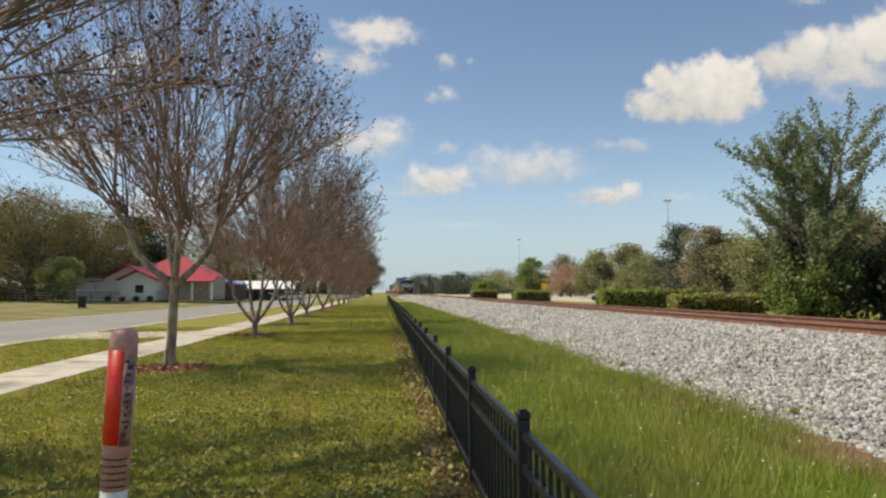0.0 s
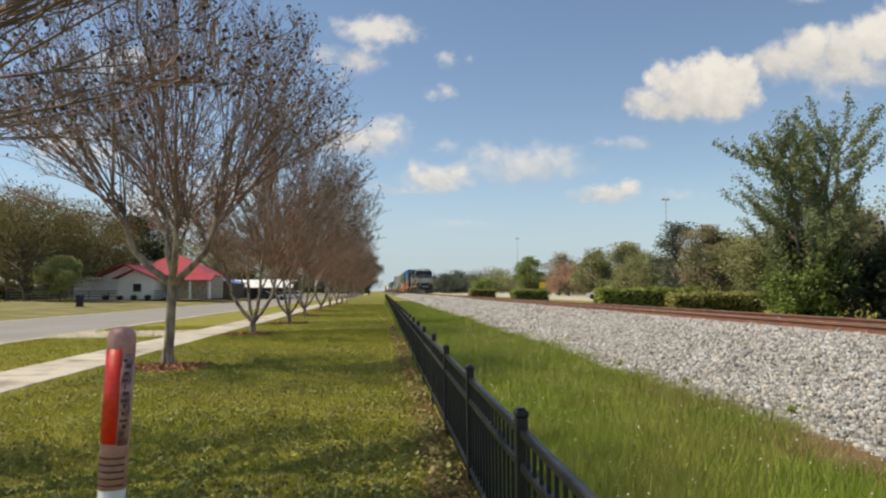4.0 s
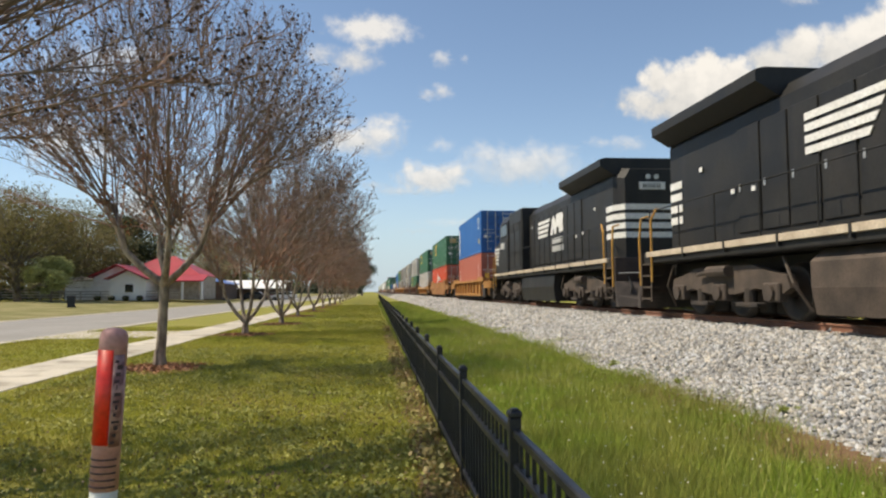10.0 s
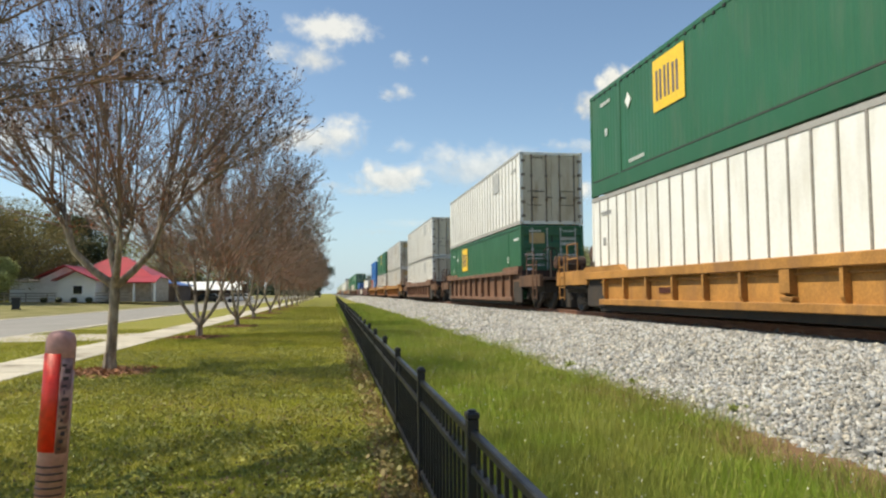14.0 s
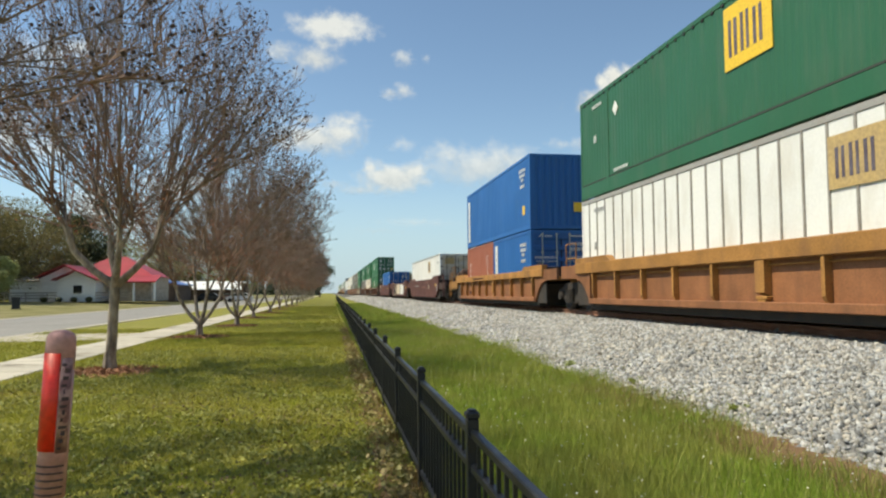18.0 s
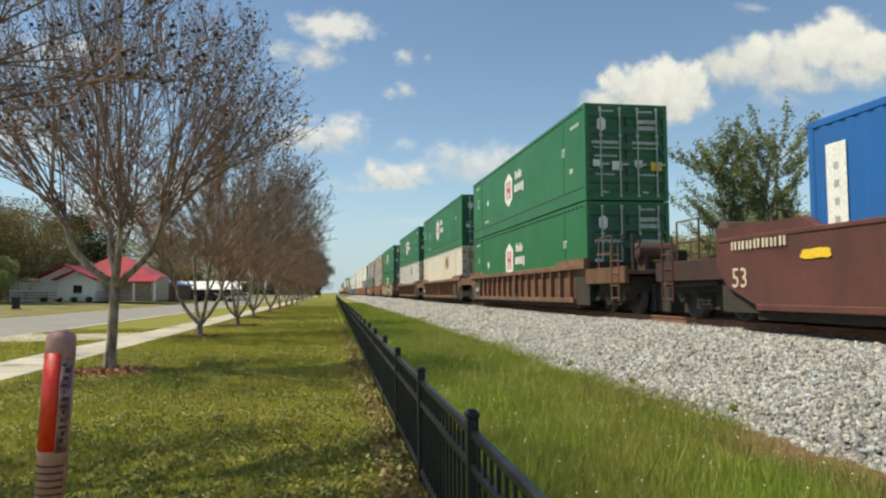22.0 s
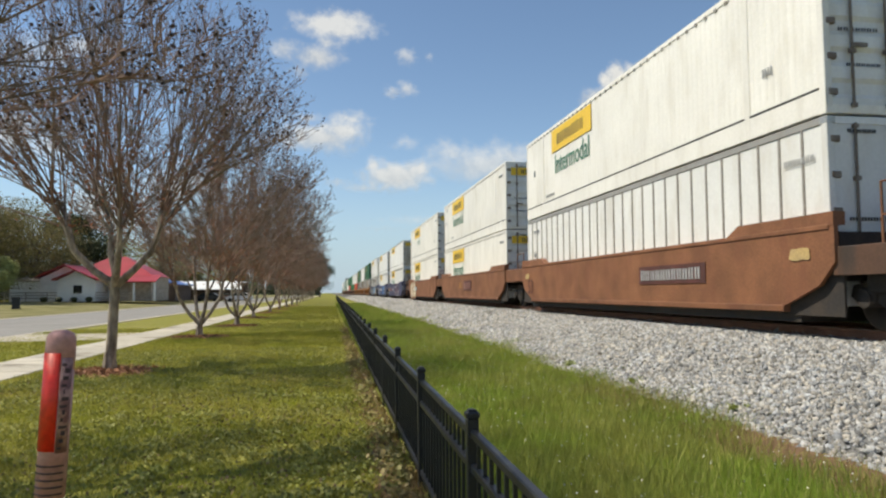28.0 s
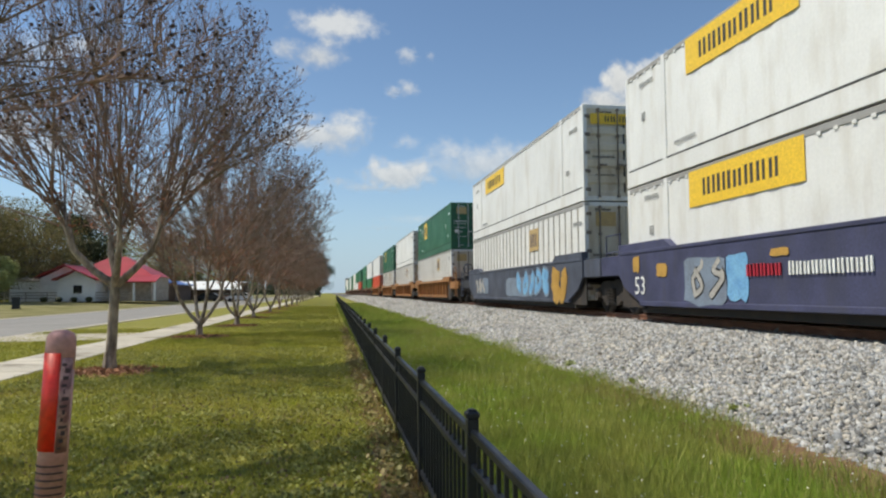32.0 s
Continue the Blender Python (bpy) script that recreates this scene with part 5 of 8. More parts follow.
# three joined units, purple-blue
well_car(259.6, "smooth", W_BLUE, "end", "joint", L_BLU, marks=[sprayed_word("STA", -2.9, 0.86, 1.75, 1.45, G_RED, M_WHITE, G_BLACK), sign_bars(1.9, 0.95, 1.7, 0.2, 9, M_WHITE, None, -1.475, 6), sign_bars(3.9, 0.92, 1.3, 0.2, 5, M_RED, None, -1.475, 7), scrawl(6.4, 1.0, 1.0, 0.5, 2, G_OCHRE, G_BLUE, 63), number53(7.9, 0.75, M_WHITE, -1.475, 0.5)])
stack(259.6, JWI, JW, 2.78)
well_car(279.2, "smooth", W_BLUE, "none", "joint", L_BLU, marks=[sprayed_word("BOOSY", -2.4, 0.84, 1.35, 0.92, G_DEEP, G_BLUE), sign_bars(-5.0, 0.95, 0.9, 0.34, 3, G_GREY, None, -1.475, 14), sign_bars(-5.0, 0.6, 0.9, 0.2, 4, G_GREY, None, -1.475, 15), patch(6.0, 1.05, 0.5, 0.3, G_OCHRE, 6), patch(4.25, 0.8, 1.7, 1.0, G_SLATE, 8), scrawl(4.2, 0.85, 1.4, 0.8, 2, G_GREY, G_BLACK, 74, bold=0.5), patch(3.1, 0.85, 0.7, 0.9, G_BLUE, 18, -1.473), number53(7.1, 0.7, M_WHITE, -1.475, 0.6), sign_bars(0.75, 0.95, 1.8, 0.22, 10, M_WHITE, None, -1.475, 6), sign_bars(2.3, 0.95, 1.0, 0.22, 5, M_RED, None, -1.475, 7), patch(1.9, 1.22, 0.5, 0.14, G_OCHRE, 4), patch(7.3, 1.22, 0.35, 0.4, G_OCHRE, 5)])
stack(279.2, JW, JW, 2.78)
well_car(298.5, "smooth", W_SLATE, "none", "end", "slate-blue well car with pale blue and ochre sprayed shapes", marks=[patch(-1.5, 0.8, 4.4, 0.8, G_SLATE, 19), scrawl(-3.2, 0.95, 4.2, 0.8, 5, G_BLUE, G_SLATE, 81), scrawl(-6.4, 0.85, 1.8, 1.0, 2, G_OCHRE, G_OCHRE, 82), patch(4.4, 0.9, 1.4, 0.8, G_SLATE, 8), scrawl(5.4, 0.9, 2.2, 0.6, 3, G_GREY, G_SLATE, 84)])
stack(298.4, WRIB, JW)
# the far end of the train
TAIL = [(321.3, W_ORANGE, WRIB, EMP), (341.2, W_ORANGE, WRIB, WPL), (360.8, W_ORANGE, WRIB, EMP), (384.4, W_ORANGE, (Q, P_ORANGE, P_RED, "fine", "hub"), WPL), (404, W_RUST, HUB, WPL), (423.5, W_RUST, HUB, HUB),
        (447, W_RUST, (Q, P_ORANGE, P_RED, "fine", "hub"), EMP), (466.5, W_RUST, WRIB, HUB), (486, W_RUST, JB, JB), (509.5, W_RUST, HUB, HUB), (529, W_RUST, JB, WPL), (548.5, W_RUST, HUB, EMP), (572, W_RUST, JB, JB), (591.5, W_RUST, HUB, JB)]
for i, (c, w, a, b) in enumerate(TAIL):
    well_car(c, "ribbed", w, "end" if i % 3 == 0 else "none", "end" if i % 3 == 2 else "joint", L_RST)
    for spec, z in ((a, LOW), (b, HIGH)):
        L, pm, dm, kind, style = spec[:5]
        container(c - L / 2, z, L, pm, dm, kind, style, near=i < 3)

# ---- locomotives ----
LOCO = mat("black_locomotive_paint", (0.017, 0.017, 0.017), 0.5, second=(0.036, 0.034, 0.031), scale=1.2, amount=0.6, fine=20, bump=0.05, dirt=(0.05, 0.042, 0.036), dirt_amount=0.4, spec=0.25)
LOCO_P = mat("dirty_pilot_paint", (0.055, 0.036, 0.028), 0.7, second=(0.025, 0.02, 0.02), scale=3, amount=0.8, fine=25, bump=0.15)
PLOUGH = mat("scuffed_grey_plough", (0.075, 0.06, 0.052), 0.7, second=(0.035, 0.028, 0.025), scale=2.5, amount=0.8, fine=25, bump=0.15)
LOCO_D = mat("dusty_underframe", (0.085, 0.062, 0.047), 0.8, second=(0.038, 0.029, 0.023), scale=2, amount=0.8, fine=25, bump=0.25)
LOCO_W = mat("white_stripe_paint", (0.74, 0.73, 0.70), 0.45, second=(0.58, 0.56, 0.52), scale=2, amount=0.5, fine=20, bump=0.02)
SILL_W = mat("dirty_white_sill", (0.55, 0.47, 0.36), 0.6, second=(0.36, 0.28, 0.2), scale=2, amount=0.7, fine=20, bump=0.05)
RAIL_Y = mat("yellow_handrail_paint", (0.50, 0.26, 0.04), 0.5, second=(0.34, 0.18, 0.05), scale=3, amount=0.5, fine=20, bump=0.03)
GLASS = mat("dark_cab_glass", (0.02, 0.024, 0.028), 0.08, scale=2, amount=0.3, fine=5, bump=0, spec=0.8)
LAMP = glow("lit_headlight", (1.0, 0.88, 0.68), 0.9)
LENS = mat("unlit_lamp_lens", (0.6, 0.6, 0.56), 0.2, scale=2, amount=0.3, fine=5, bump=0)


def loco_truck(c, y):
    fr = [(-2.45, 0.62), (-2.35, 0.86), (-1.9, 0.92), (-1.2, 1.08), (1.2, 1.08), (1.9, 0.92), (2.35, 0.86), (2.45, 0.62), (2.2, 0.50), (1.35, 0.62), (0.55, 0.50), (-0.55, 0.50), (-1.35, 0.62), (-2.2, 0.50)]
    m = truck_meshes()
    for s in (0, 180):
        f = part("truck_frame", mark_mesh("ltf", lambda: Geo().prism(fr, "x", -1.28, -1.10).mesh("truck_frame", LOCO_D)), None, c, at=pose(0, y, 0, 0, 0, s))
        for yy in (-1.95, 0, 1.95):
            part("axle_box", mark_mesh("lab", lambda: Geo().tube([(-1.42, 0, 0.53), (-1.2, 0, 0.53)], 0.16, 12).box(-1.36, -1.15, -0.26, 0.26, 0.36, 0.72, 0.03).mesh("axle_box", LOCO_D)), None, f, at=pose(0, yy, 0))
        for yy in (-1.0, 1.0):
            part("coil_spring", mark_mesh("lcs", lambda: Geo().tube([(-1.2, 0, 0.3), (-1.2, 0, 0.62)], 0.12, 10).box(-1.32, -1.1, -0.4, 0.4, 0.24, 0.34, 0.02).mesh("coil_spring", IRON)), None, f, at=pose(0, yy, 0))
        part("brake_cylinder", mark_mesh("lbc", lambda: Geo().tube([(-1.38, -0.5, 0.98), (-1.38, 0.35, 0.98)], 0.12, 10).tube([(-1.38, 0.35, 0.98), (-1.38, 0.9, 0.92)], 0.04, 6).mesh("brake_cylinder", LOCO_D)), None, f)
        for yy in (0, 1):
            part("sand_pipe", mark_mesh("lsp", lambda: Geo().tube([(-1.3, 2.3, 1.2), (-1.32, 2.62, 0.7), (-1.05, 2.75, 0.2)], 0.03, 6).mesh("sand_pipe", LOCO_D)), None, f, at=Matrix.Diagonal((1, -1 if yy else 1, 1, 1)))
    for yy in (-1.95, 0, 1.95):
        ax = part("axle", m["axle"], None, c, at=pose(0, y + yy, 0.53))
        for s in (0, 180):
            part("wheel", m["wheel"], None, ax, at=pose(0, 0, 0, 0, 0, s) @ Matrix.Diagonal((1, 1.24, 1.24, 1)))


def loft(rings):
    """Joins closed rings of equal count into a skin, with caps."""
    g = Geo()
    n = len(rings[0])
    vs = [p for r in rings for p in r]
    fs = []
    for i in range(len(rings) - 1):
        for j in range(n):
            fs.append((i * n + j, i * n + (j + 1) % n, (i + 1) * n + (j + 1) % n, (i + 1) * n + j))
    fs += [tuple(range(n - 1, -1, -1)), tuple((len(rings) - 1) * n + j for j in range(n))]
    return g.add(vs, fs)


def locomotive(lead, label, turn, lit):
    """Leading coupler at y = 0 and cab first; 22.3 m long."""
    c = thing("locomotive", label, "locomotive", group="locomotives")
    part("underframe", Geo().box(-1.5, 1.5, 1.0, 21.3, 1.28, 1.56, 0.03).box(-0.6, 0.6, 0.5, 21.8, 0.95, 1.3, 0.05), LOCO, c)
    part("walkway_edge", Geo().box(-1.56, -1.49, 1.3, 21.0, 1.44, 1.575, 0.008), SILL_W, c, "dirty white painted sill")
    part("walkway_edge", Geo().box(1.49, 1.56, 1.3, 21.0, 1.44, 1.575, 0.008), SILL_W, c, "dirty white painted sill")
    for k in range(9):
        part("sill_bracket", Geo().box(-1.575, -1.48, 3.6 + 1.9 * k, 3.66 + 1.9 * k, 1.36, 1.6), LOCO, c)
    # fuel tank with its rounded belly
    tank = [(-1.44, 0.62), (-1.36, 0.17), (1.36, 0.17), (1.44, 0.62), (1.44, 1.05), (1.2, 1.27), (-1.2, 1.27), (-1.44, 1.05)] if lit else [(-1.46, 0.75), (-1.40, 0.17), (1.40, 0.17), (1.46, 0.75), (1.40, 1.22), (1.2, 1.27), (-1.2, 1.27), (-1.40, 1.22)]
    part("fuel_tank", Geo().prism(tank, "y", 8.3, 14.3), LOCO_D if lit else LOCO, c, "dusty brown fuel tank" if lit else "flat black fuel tank")
    for y in (9.6, 11.6) if lit else ():
        part("air_reservoir", Geo().tube([(-1.43, y - 0.8, 0.98), (-1.43, y - 0.74, 0.98), (-1.43, y + 0.74, 0.98), (-1.43, y + 0.8, 0.98)], [0.12, 0.2, 0.2, 0.12], 14), LOCO_D, c, smooth=False)
    for y in (4.75, 17.6):
        for a, b in ((-2.55, -0.95), (-0.85, 0.85), (0.95, 2.55)):
            part("traction_motor", Geo().box(-0.66, 0.66, y + a, y + b, 0.08, 0.95, 0.05), IRON, c)
    part("centre_sill", Geo().box(-0.55, 0.55, 0.9, 8.2, 0.45, 1.27).box(-0.55, 0.55, 14.4, 21.4, 0.45, 1.27), IRON, c)
    loco_truck(c, 4.75)
    loco_truck(c, 17.6)
    # nose: wide, with a sloping top
    w = 1.46
    nose = loft([[(-w, 1.20, 1.56), (w, 1.20, 1.56), (w * 0.98, 1.12, 3.10), (0, 1.12, 3.32), (-w * 0.98, 1.12, 3.10), (-w, 1.15, 2.3)],
                 [(-w, 1.9, 1.56), (w, 1.9, 1.56), (w, 1.7, 3.18), (0, 1.7, 3.48), (-w, 1.7, 3.18), (-w, 1.8, 2.3)],
                 [(-w, 2.95, 1.56), (w, 2.95, 1.56), (w, 2.95, 3.46), (0, 2.95, 3.80), (-w, 2.95, 3.46), (-w, 2.95, 2.3)]])
    part("nose", nose, LOCO, c)
    for k in range(5):
        z = 2.12 + 0.195 * k
        part("nose_stripe", Geo().box(-w - 0.008, -0.62, 1.09 + 0.06 * (3.1 - z) / 1.4, 1.3, z, z + 0.12).box(-w - 0.012, -w + 0.02, 1.2, 2.05 + 0.13 * k, z, z + 0.12), LOCO_W, c, "white stripe")
    em = part("emblem", Geo().box(-0.56, 0.60, 1.088, 1.16, 2.10, 3.02, 0.01), LOCO_W, c, "white emblem panel")
    for a, b, z0, z1 in ((-0.30, -0.10, 2.14, 2.62), (-0.22, 0.06, 2.55, 2.92), (0.10, 0.22, 2.12, 2.98), (0.20, 0.46, 2.30, 2.52)):
        part("emblem_stroke", Geo().prism([(a, z0), (a + 0.09, z0), (b + 0.09, z1), (b, z1)], "y", 1.10, 1.080), LOCO, em)
    part("nose_door", Geo().box(-0.9, -0.45, 1.14, 1.2, 1.62, 1.95, 0.01), LOCO, c)
    # cab with five-sided roof
    cab = [(-1.56, 1.56), (1.56, 1.56), (1.56, 4.20), (1.28, 4.60), (0.8, 4.78), (-0.8, 4.78), (-1.28, 4.60), (-1.56, 4.20)]
    body = loft([[(x, 2.92 + (0.55 if z > 3.6 else 0.0) * (z - 3.3) / 1.4, z) for x, z in cab], [(x, 5.55, z) for x, z in cab]])
    part("cab", body, LOCO, c)
    roof = [(-1.58, 4.22), (-1.30, 4.62), (-0.81, 4.80), (0.81, 4.80), (1.30, 4.62), (1.58, 4.22), (1.55, 4.20), (1.27, 4.58), (0.8, 4.77), (-0.8, 4.77), (-1.27, 4.58), (-1.55, 4.20)]
    part("cab_roof", Geo().prism(roof, "y", 3.35, 5.5), STEEL if lit else LOCO, c, "pale grey cab roof" if lit else "black cab roof")
    part("number_board", Geo().prism([(-1.36, 4.46), (1.36, 4.46), (1.26, 4.58), (0.80, 4.765), (-0.80, 4.765), (-1.26, 4.58)], "y", 3.28, 3.6), LOCO_W, c, "white band above the windscreens")
    part("headlight", Geo().tube([(-0.12, 3.23, 4.62), (-0.12, 3.33, 4.62)], 0.075, 12), LAMP if lit else LENS, c)
    part("headlight", Geo().tube([(0.12, 3.23, 4.62), (0.12, 3.33, 4.62)], 0.075, 12), LAMP if lit else LENS, c)
    for x0, x1 in ((-1.32, -0.72), (-0.62, -0.05), (0.05, 0.62), (0.72, 1.32)):
        part("windscreen", Geo().prism([(3.05, 3.72), (3.30, 4.40), (3.41, 4.40), (3.16, 3.72)], "x", x0, x1), GLASS, c, "dark windscreen")
    for y0, y1 in ((3.62, 4.02), (4.14, 4.62), (4.76, 5.16)):
        for s in (-1, 1):
            wd = part("side_window", Geo().box(min(s * 1.55, s * 1.575), max(s * 1.55, s * 1.575), y0, y1, 3.55, 4.12, 0.01), GLASS, c, "dark side window")
            part("window_frame", Geo().box(min(s * 1.555, s * 1.59), max(s * 1.555, s * 1.59), y0 - 0.05, y1 + 0.05, 3.48, 3.54).box(min(s * 1.555, s * 1.59), max(s * 1.555, s * 1.59), y0 - 0.05, y1 + 0.05, 4.13, 4.19), LOCO, wd)
    # long hood
    part("equipment_cabinet", Geo().box(-1.5, 1.5, 5.56, 8.6, 1.56, 4.62, 0.06), LOCO, c)
    hood = [(-1.10, 1.56), (1.10, 1.56), (1.10, 4.16), (0.88, 4.46), (-0.88, 4.46), (-1.10, 4.16)]
    part("long_hood", Geo().prism(hood, "y", 8.6, 20.4), LOCO, c)
    for k in range(9):
        y = 8.9 + 0.92 * k
        d = part("hood_door", Geo().box(-1.135, -1.095, y, y + 0.84, 1.75, 3.9, 0.012), LOCO, c)
        part("door_latch", Geo().box(-1.15, -1.13, y + 0.7, y + 0.76, 2.6, 2.75), STEEL, d)
    for y in (5.9, 7.2):
        part("cabinet_door", Geo().box(-1.53, -1.495, y, y + 1.1, 1.8, 4.0, 0.012), LOCO, c)
    for y in (6.0, 7.15):
        vg = part("vent_grille", Geo().box(-1.545, -1.525, y, y + 0.85, 3.55, 3.98, 0.006), BLACK, c)
        part("frame", Geo().box(-1.55, -1.53, y - 0.04, y + 0.89, 3.98, 4.02).box(-1.55, -1.53, y - 0.04, y + 0.89, 3.51, 3.55), LOCO, vg)
    part("grab_iron", Geo().tube([(-1.6, 5.42, 1.75), (-1.6, 5.42, 3.3)], 0.016, 6), LOCO_D, c)
    part("grab_iron", Geo().tube([(-1.58, 5.75, 2.55), (-1.58, 8.4, 2.55)], 0.016, 6), LOCO, c)
    for y, z in ((16.4, 2.55), (17.2, 2.6), (18.6, 3.3), (9.3, 3.5), (2.6, 2.0)):
        part("small_plate", Geo().box(-1.15 if y > 8 else -1.575, -1.13 if y > 8 else -1.555, y, y + 0.14, z, z + 0.1), LOCO_W, c)
    part("exhaust_stack", Geo().box(-0.5, 0.5, 11.6, 13.0, 4.44, 4.64, 0.04), LOCO, c)
    part("roof_vent", Geo().box(-0.8, 0.8, 9.2, 10.6, 4.44, 4.56, 0.04), LOCO, c)
    wing = [(-1.54, 4.72), (-1.53, 4.50), (-1.10, 4.24), (1.10, 4.24), (1.53, 4.50), (1.54, 4.72), (1.35, 4.77), (-1.35, 4.77)]
    part("radiator_wing", Geo().prism(wing, "y", 15.6, 20.5), LOCO, c, "overhanging black radiator wing")
    for k in range(6):
        part("radiator_louvre", Geo().box(-1.515, -1.49, 15.8 + 0.77 * k, 16.45 + 0.77 * k, 4.53, 4.68), LOCO, c)
    # white mark on the hood: slanted stripes and two plain bars of writing
    for k in range(4):
        part("flying_stripe", Geo().prism([(12.75 + 0.14 * k, 3.53 - 0.2 * k), (14.75, 3.53 - 0.2 * k), (14.75, 3.66 - 0.2 * k), (12.66 + 0.14 * k, 3.66 - 0.2 * k)], "x", -1.142, -1.16), LOCO_W, c, "white stripe")
    part("white_emblem", Geo().prism([(10.6, 2.98), (11.2, 2.93), (11.3, 3.2), (11.55, 3.2), (11.7, 2.93), (11.95, 2.93), (12.1, 3.25), (12.25, 2.93), (12.6, 2.93), (12.3, 3.55), (12.05, 3.72), (11.8, 3.42), (11.6, 3.72), (10.75, 3.72), (10.6, 3.55), (10.7, 3.3)], "x", -1.142, -1.16), LOCO_W, c, "white slanted emblem")
    part("name_mark", letters(1.6, 0.24, 7, 1, 0.016), LOCO_W, c, at=on_side(-1.145, 11.5, 2.66))
    part("name_mark", letters(1.75, 0.24, 8, 2, 0.016), LOCO_W, c, at=on_side(-1.145, 11.45, 2.33))
    part("number_mark", letters(1.1, 0.36, 4, 3, 0.016), LOCO_W, c, at=on_side(-1.565, 4.05, 3.05))
    part("white_panel", Geo().box(-1.575, -1.55, 3.0, 3.25, 1.92, 2.24), LOCO_W, c)
    # tapered hood end with its stripes, number panel and lamps
    tip = [(x * 0.80, 20.86, 1.56 + (z - 1.56) * 0.965) for x, z in hood]
    cap = part("hood_end", loft([[(x, 20.4, z) for x, z in hood], tip]), LOCO, c, "tapered black hood end")
    for k in range(4):
        z = 2.22 + 0.29 * k
        part("end_band", Geo().box(-0.87, 0.87, 20.855, 20.872, z, z + 0.18), LOCO_W, cap, "white stripe")
        for sx in (-1, 1):
            part("end_band", Geo().prism([(sx * 1.104, 20.4), (sx * 0.884, 20.86), (sx * 0.86, 20.86), (sx * 1.08, 20.4)], "z", z, z + 0.18), LOCO_W, cap, "white stripe")
        part("end_stripe", Geo().box(-1.112, -1.09, 19.75, 20.4, z, z + 0.18), LOCO_W, c, "white stripe")
    part("number_panel", Geo().box(-0.42, 0.42, 20.84, 20.875, 3.72, 3.96, 0.01), LOCO_W, cap, "white number panel")
    part("number_mark", letters(0.6, 0.15, 4, 8, 0.008), M_BLACK, cap, at=Matrix.Translation((0, 20.876, 3.84)) @ Matrix(((-1, 0, 0, 0), (0, 0, 1, 0), (0, 1, 0, 0), (0, 0, 0, 1))))
    for x in (-0.13, 0.13):
        part("headlight", Geo().tube([(x, 20.82, 4.12), (x, 20.90, 4.12)], 0.08, 12), LENS, cap)
    # ends: pilot plate, plough, steps, couplers, ditch lights
    for end in (0, 1):
        at = Matrix.Identity(4) if end == 0 else pose(0, 22.3, 0, 0, 0, 180)
        pil = part("pilot_plate", Geo().box(-1.5, 1.5, 0.75, 0.87, 0.55, 1.58, 0.02), LOCO_P, c, at=at)
        part("plough", loft([[(-1.5, 0.72, 0.86), (0, 0.42, 0.66), (1.5, 0.72, 0.86), (1.5, 0.80, 0.86), (-1.5, 0.80, 0.86)], [(-1.52, 0.6, 0.45), (0, 0.2, 0.35), (1.52, 0.6, 0.45), (1.5, 0.72, 0.45), (-1.5, 0.72, 0.45)], [(-1.5, 0.5, 0.12), (0, 0.0, 0.12), (1.5, 0.5, 0.12), (1.5, 0.70, 0.12), (-1.5, 0.70, 0.12)]]), PLOUGH, pil, "scuffed grey snow plough")
        part("coupler", Geo().box(-0.16, 0.16, 0.1, 0.8, 0.78, 1.05, 0.04).box(-0.24, 0.24, -0.08, 0.25, 0.72, 1.1, 0.06), IRON, pil)
        for x in (-1.1, -0.75, -0.5, 0.45, 0.7, 0.95, 1.15):
            part("air_hose", Geo().tube([(x, 0.74, 1.0), (x + 0.03, 0.5, 0.7), (x - 0.04, 0.55, 0.35)], 0.028, 6), BLACK, pil)
        part("uncoupling_lever", Geo().tube([(-1.4, 0.7, 1.1), (-0.6, 0.62, 1.12), (-0.2, 0.5, 1.05)], 0.02, 6), STEEL, pil)
        part("jumper_cable", Geo().tube([(-0.7, 0.7, 1.42), (-0.4, 0.6, 1.18), (0.0, 0.56, 1.12), (0.35, 0.6, 1.2), (0.55, 0.7, 1.42)], 0.03, 6), M_GREYTAG, pil)
        if end == 0:
            for x in (-0.82, 0.82):
                part("lamp_bracket", Geo().box(x - 0.12, x + 0.12, 0.84, 1.1, 1.58, 1.98, 0.03), LOCO, pil)
                part("ditch_light", Geo().tube([(x, 0.80, 1.86), (x, 0.92, 1.86)], 0.085, 14), LAMP if lit else LENS, pil, "lit ditch light" if lit else "ditch light")
            part("white_panel", Geo().box(-0.45, 0.45, 0.742, 0.76, 1.40, 1.53), LOCO_W, pil)
        for s in (-1, 1):
            st = Geo()
            for k in range(4):
                st.box(min(s * 1.2, s * 1.52), max(s * 1.2, s * 1.52), 0.9, 1.5, 0.35 + 0.3 * k, 0.39 + 0.3 * k)
            st.box(min(s * 1.5, s * 1.53), max(s * 1.5, s * 1.53), 0.86, 0.92, 0.3, 1.6).box(min(s * 1.5, s * 1.53), max(s * 1.5, s * 1.53), 1.5, 1.56, 0.3, 1.6)
            part("step_ladder", st, LOCO_D, pil)
            part("handrail", Geo().tube([(s * 1.52, 0.84, 0.7), (s * 1.54, 0.82, 1.9), (s * 1.5, 0.86, 2.5), (s * 1.3, 0.9, 2.56)], 0.03, 6).tube([(s * 1.52, 1.58, 0.8), (s * 1.54, 1.62, 2.4), (s * 1.5, 1.9, 2.65)], 0.03, 6), RAIL_Y, pil, "yellow handrail")
    rails = Geo()
    for s in (-1, 1):
        rails.tube([(s * 1.5, 8.7, 2.62), (s * 1.5, 20.9, 2.62)], 0.015, 6)
        for k in range(8):
            rails.tube([(s * 1.5, 8.8 + 1.72 * k, 1.56), (s * 1.5, 8.8 + 1.72 * k, 2.62)], 0.018, 5)
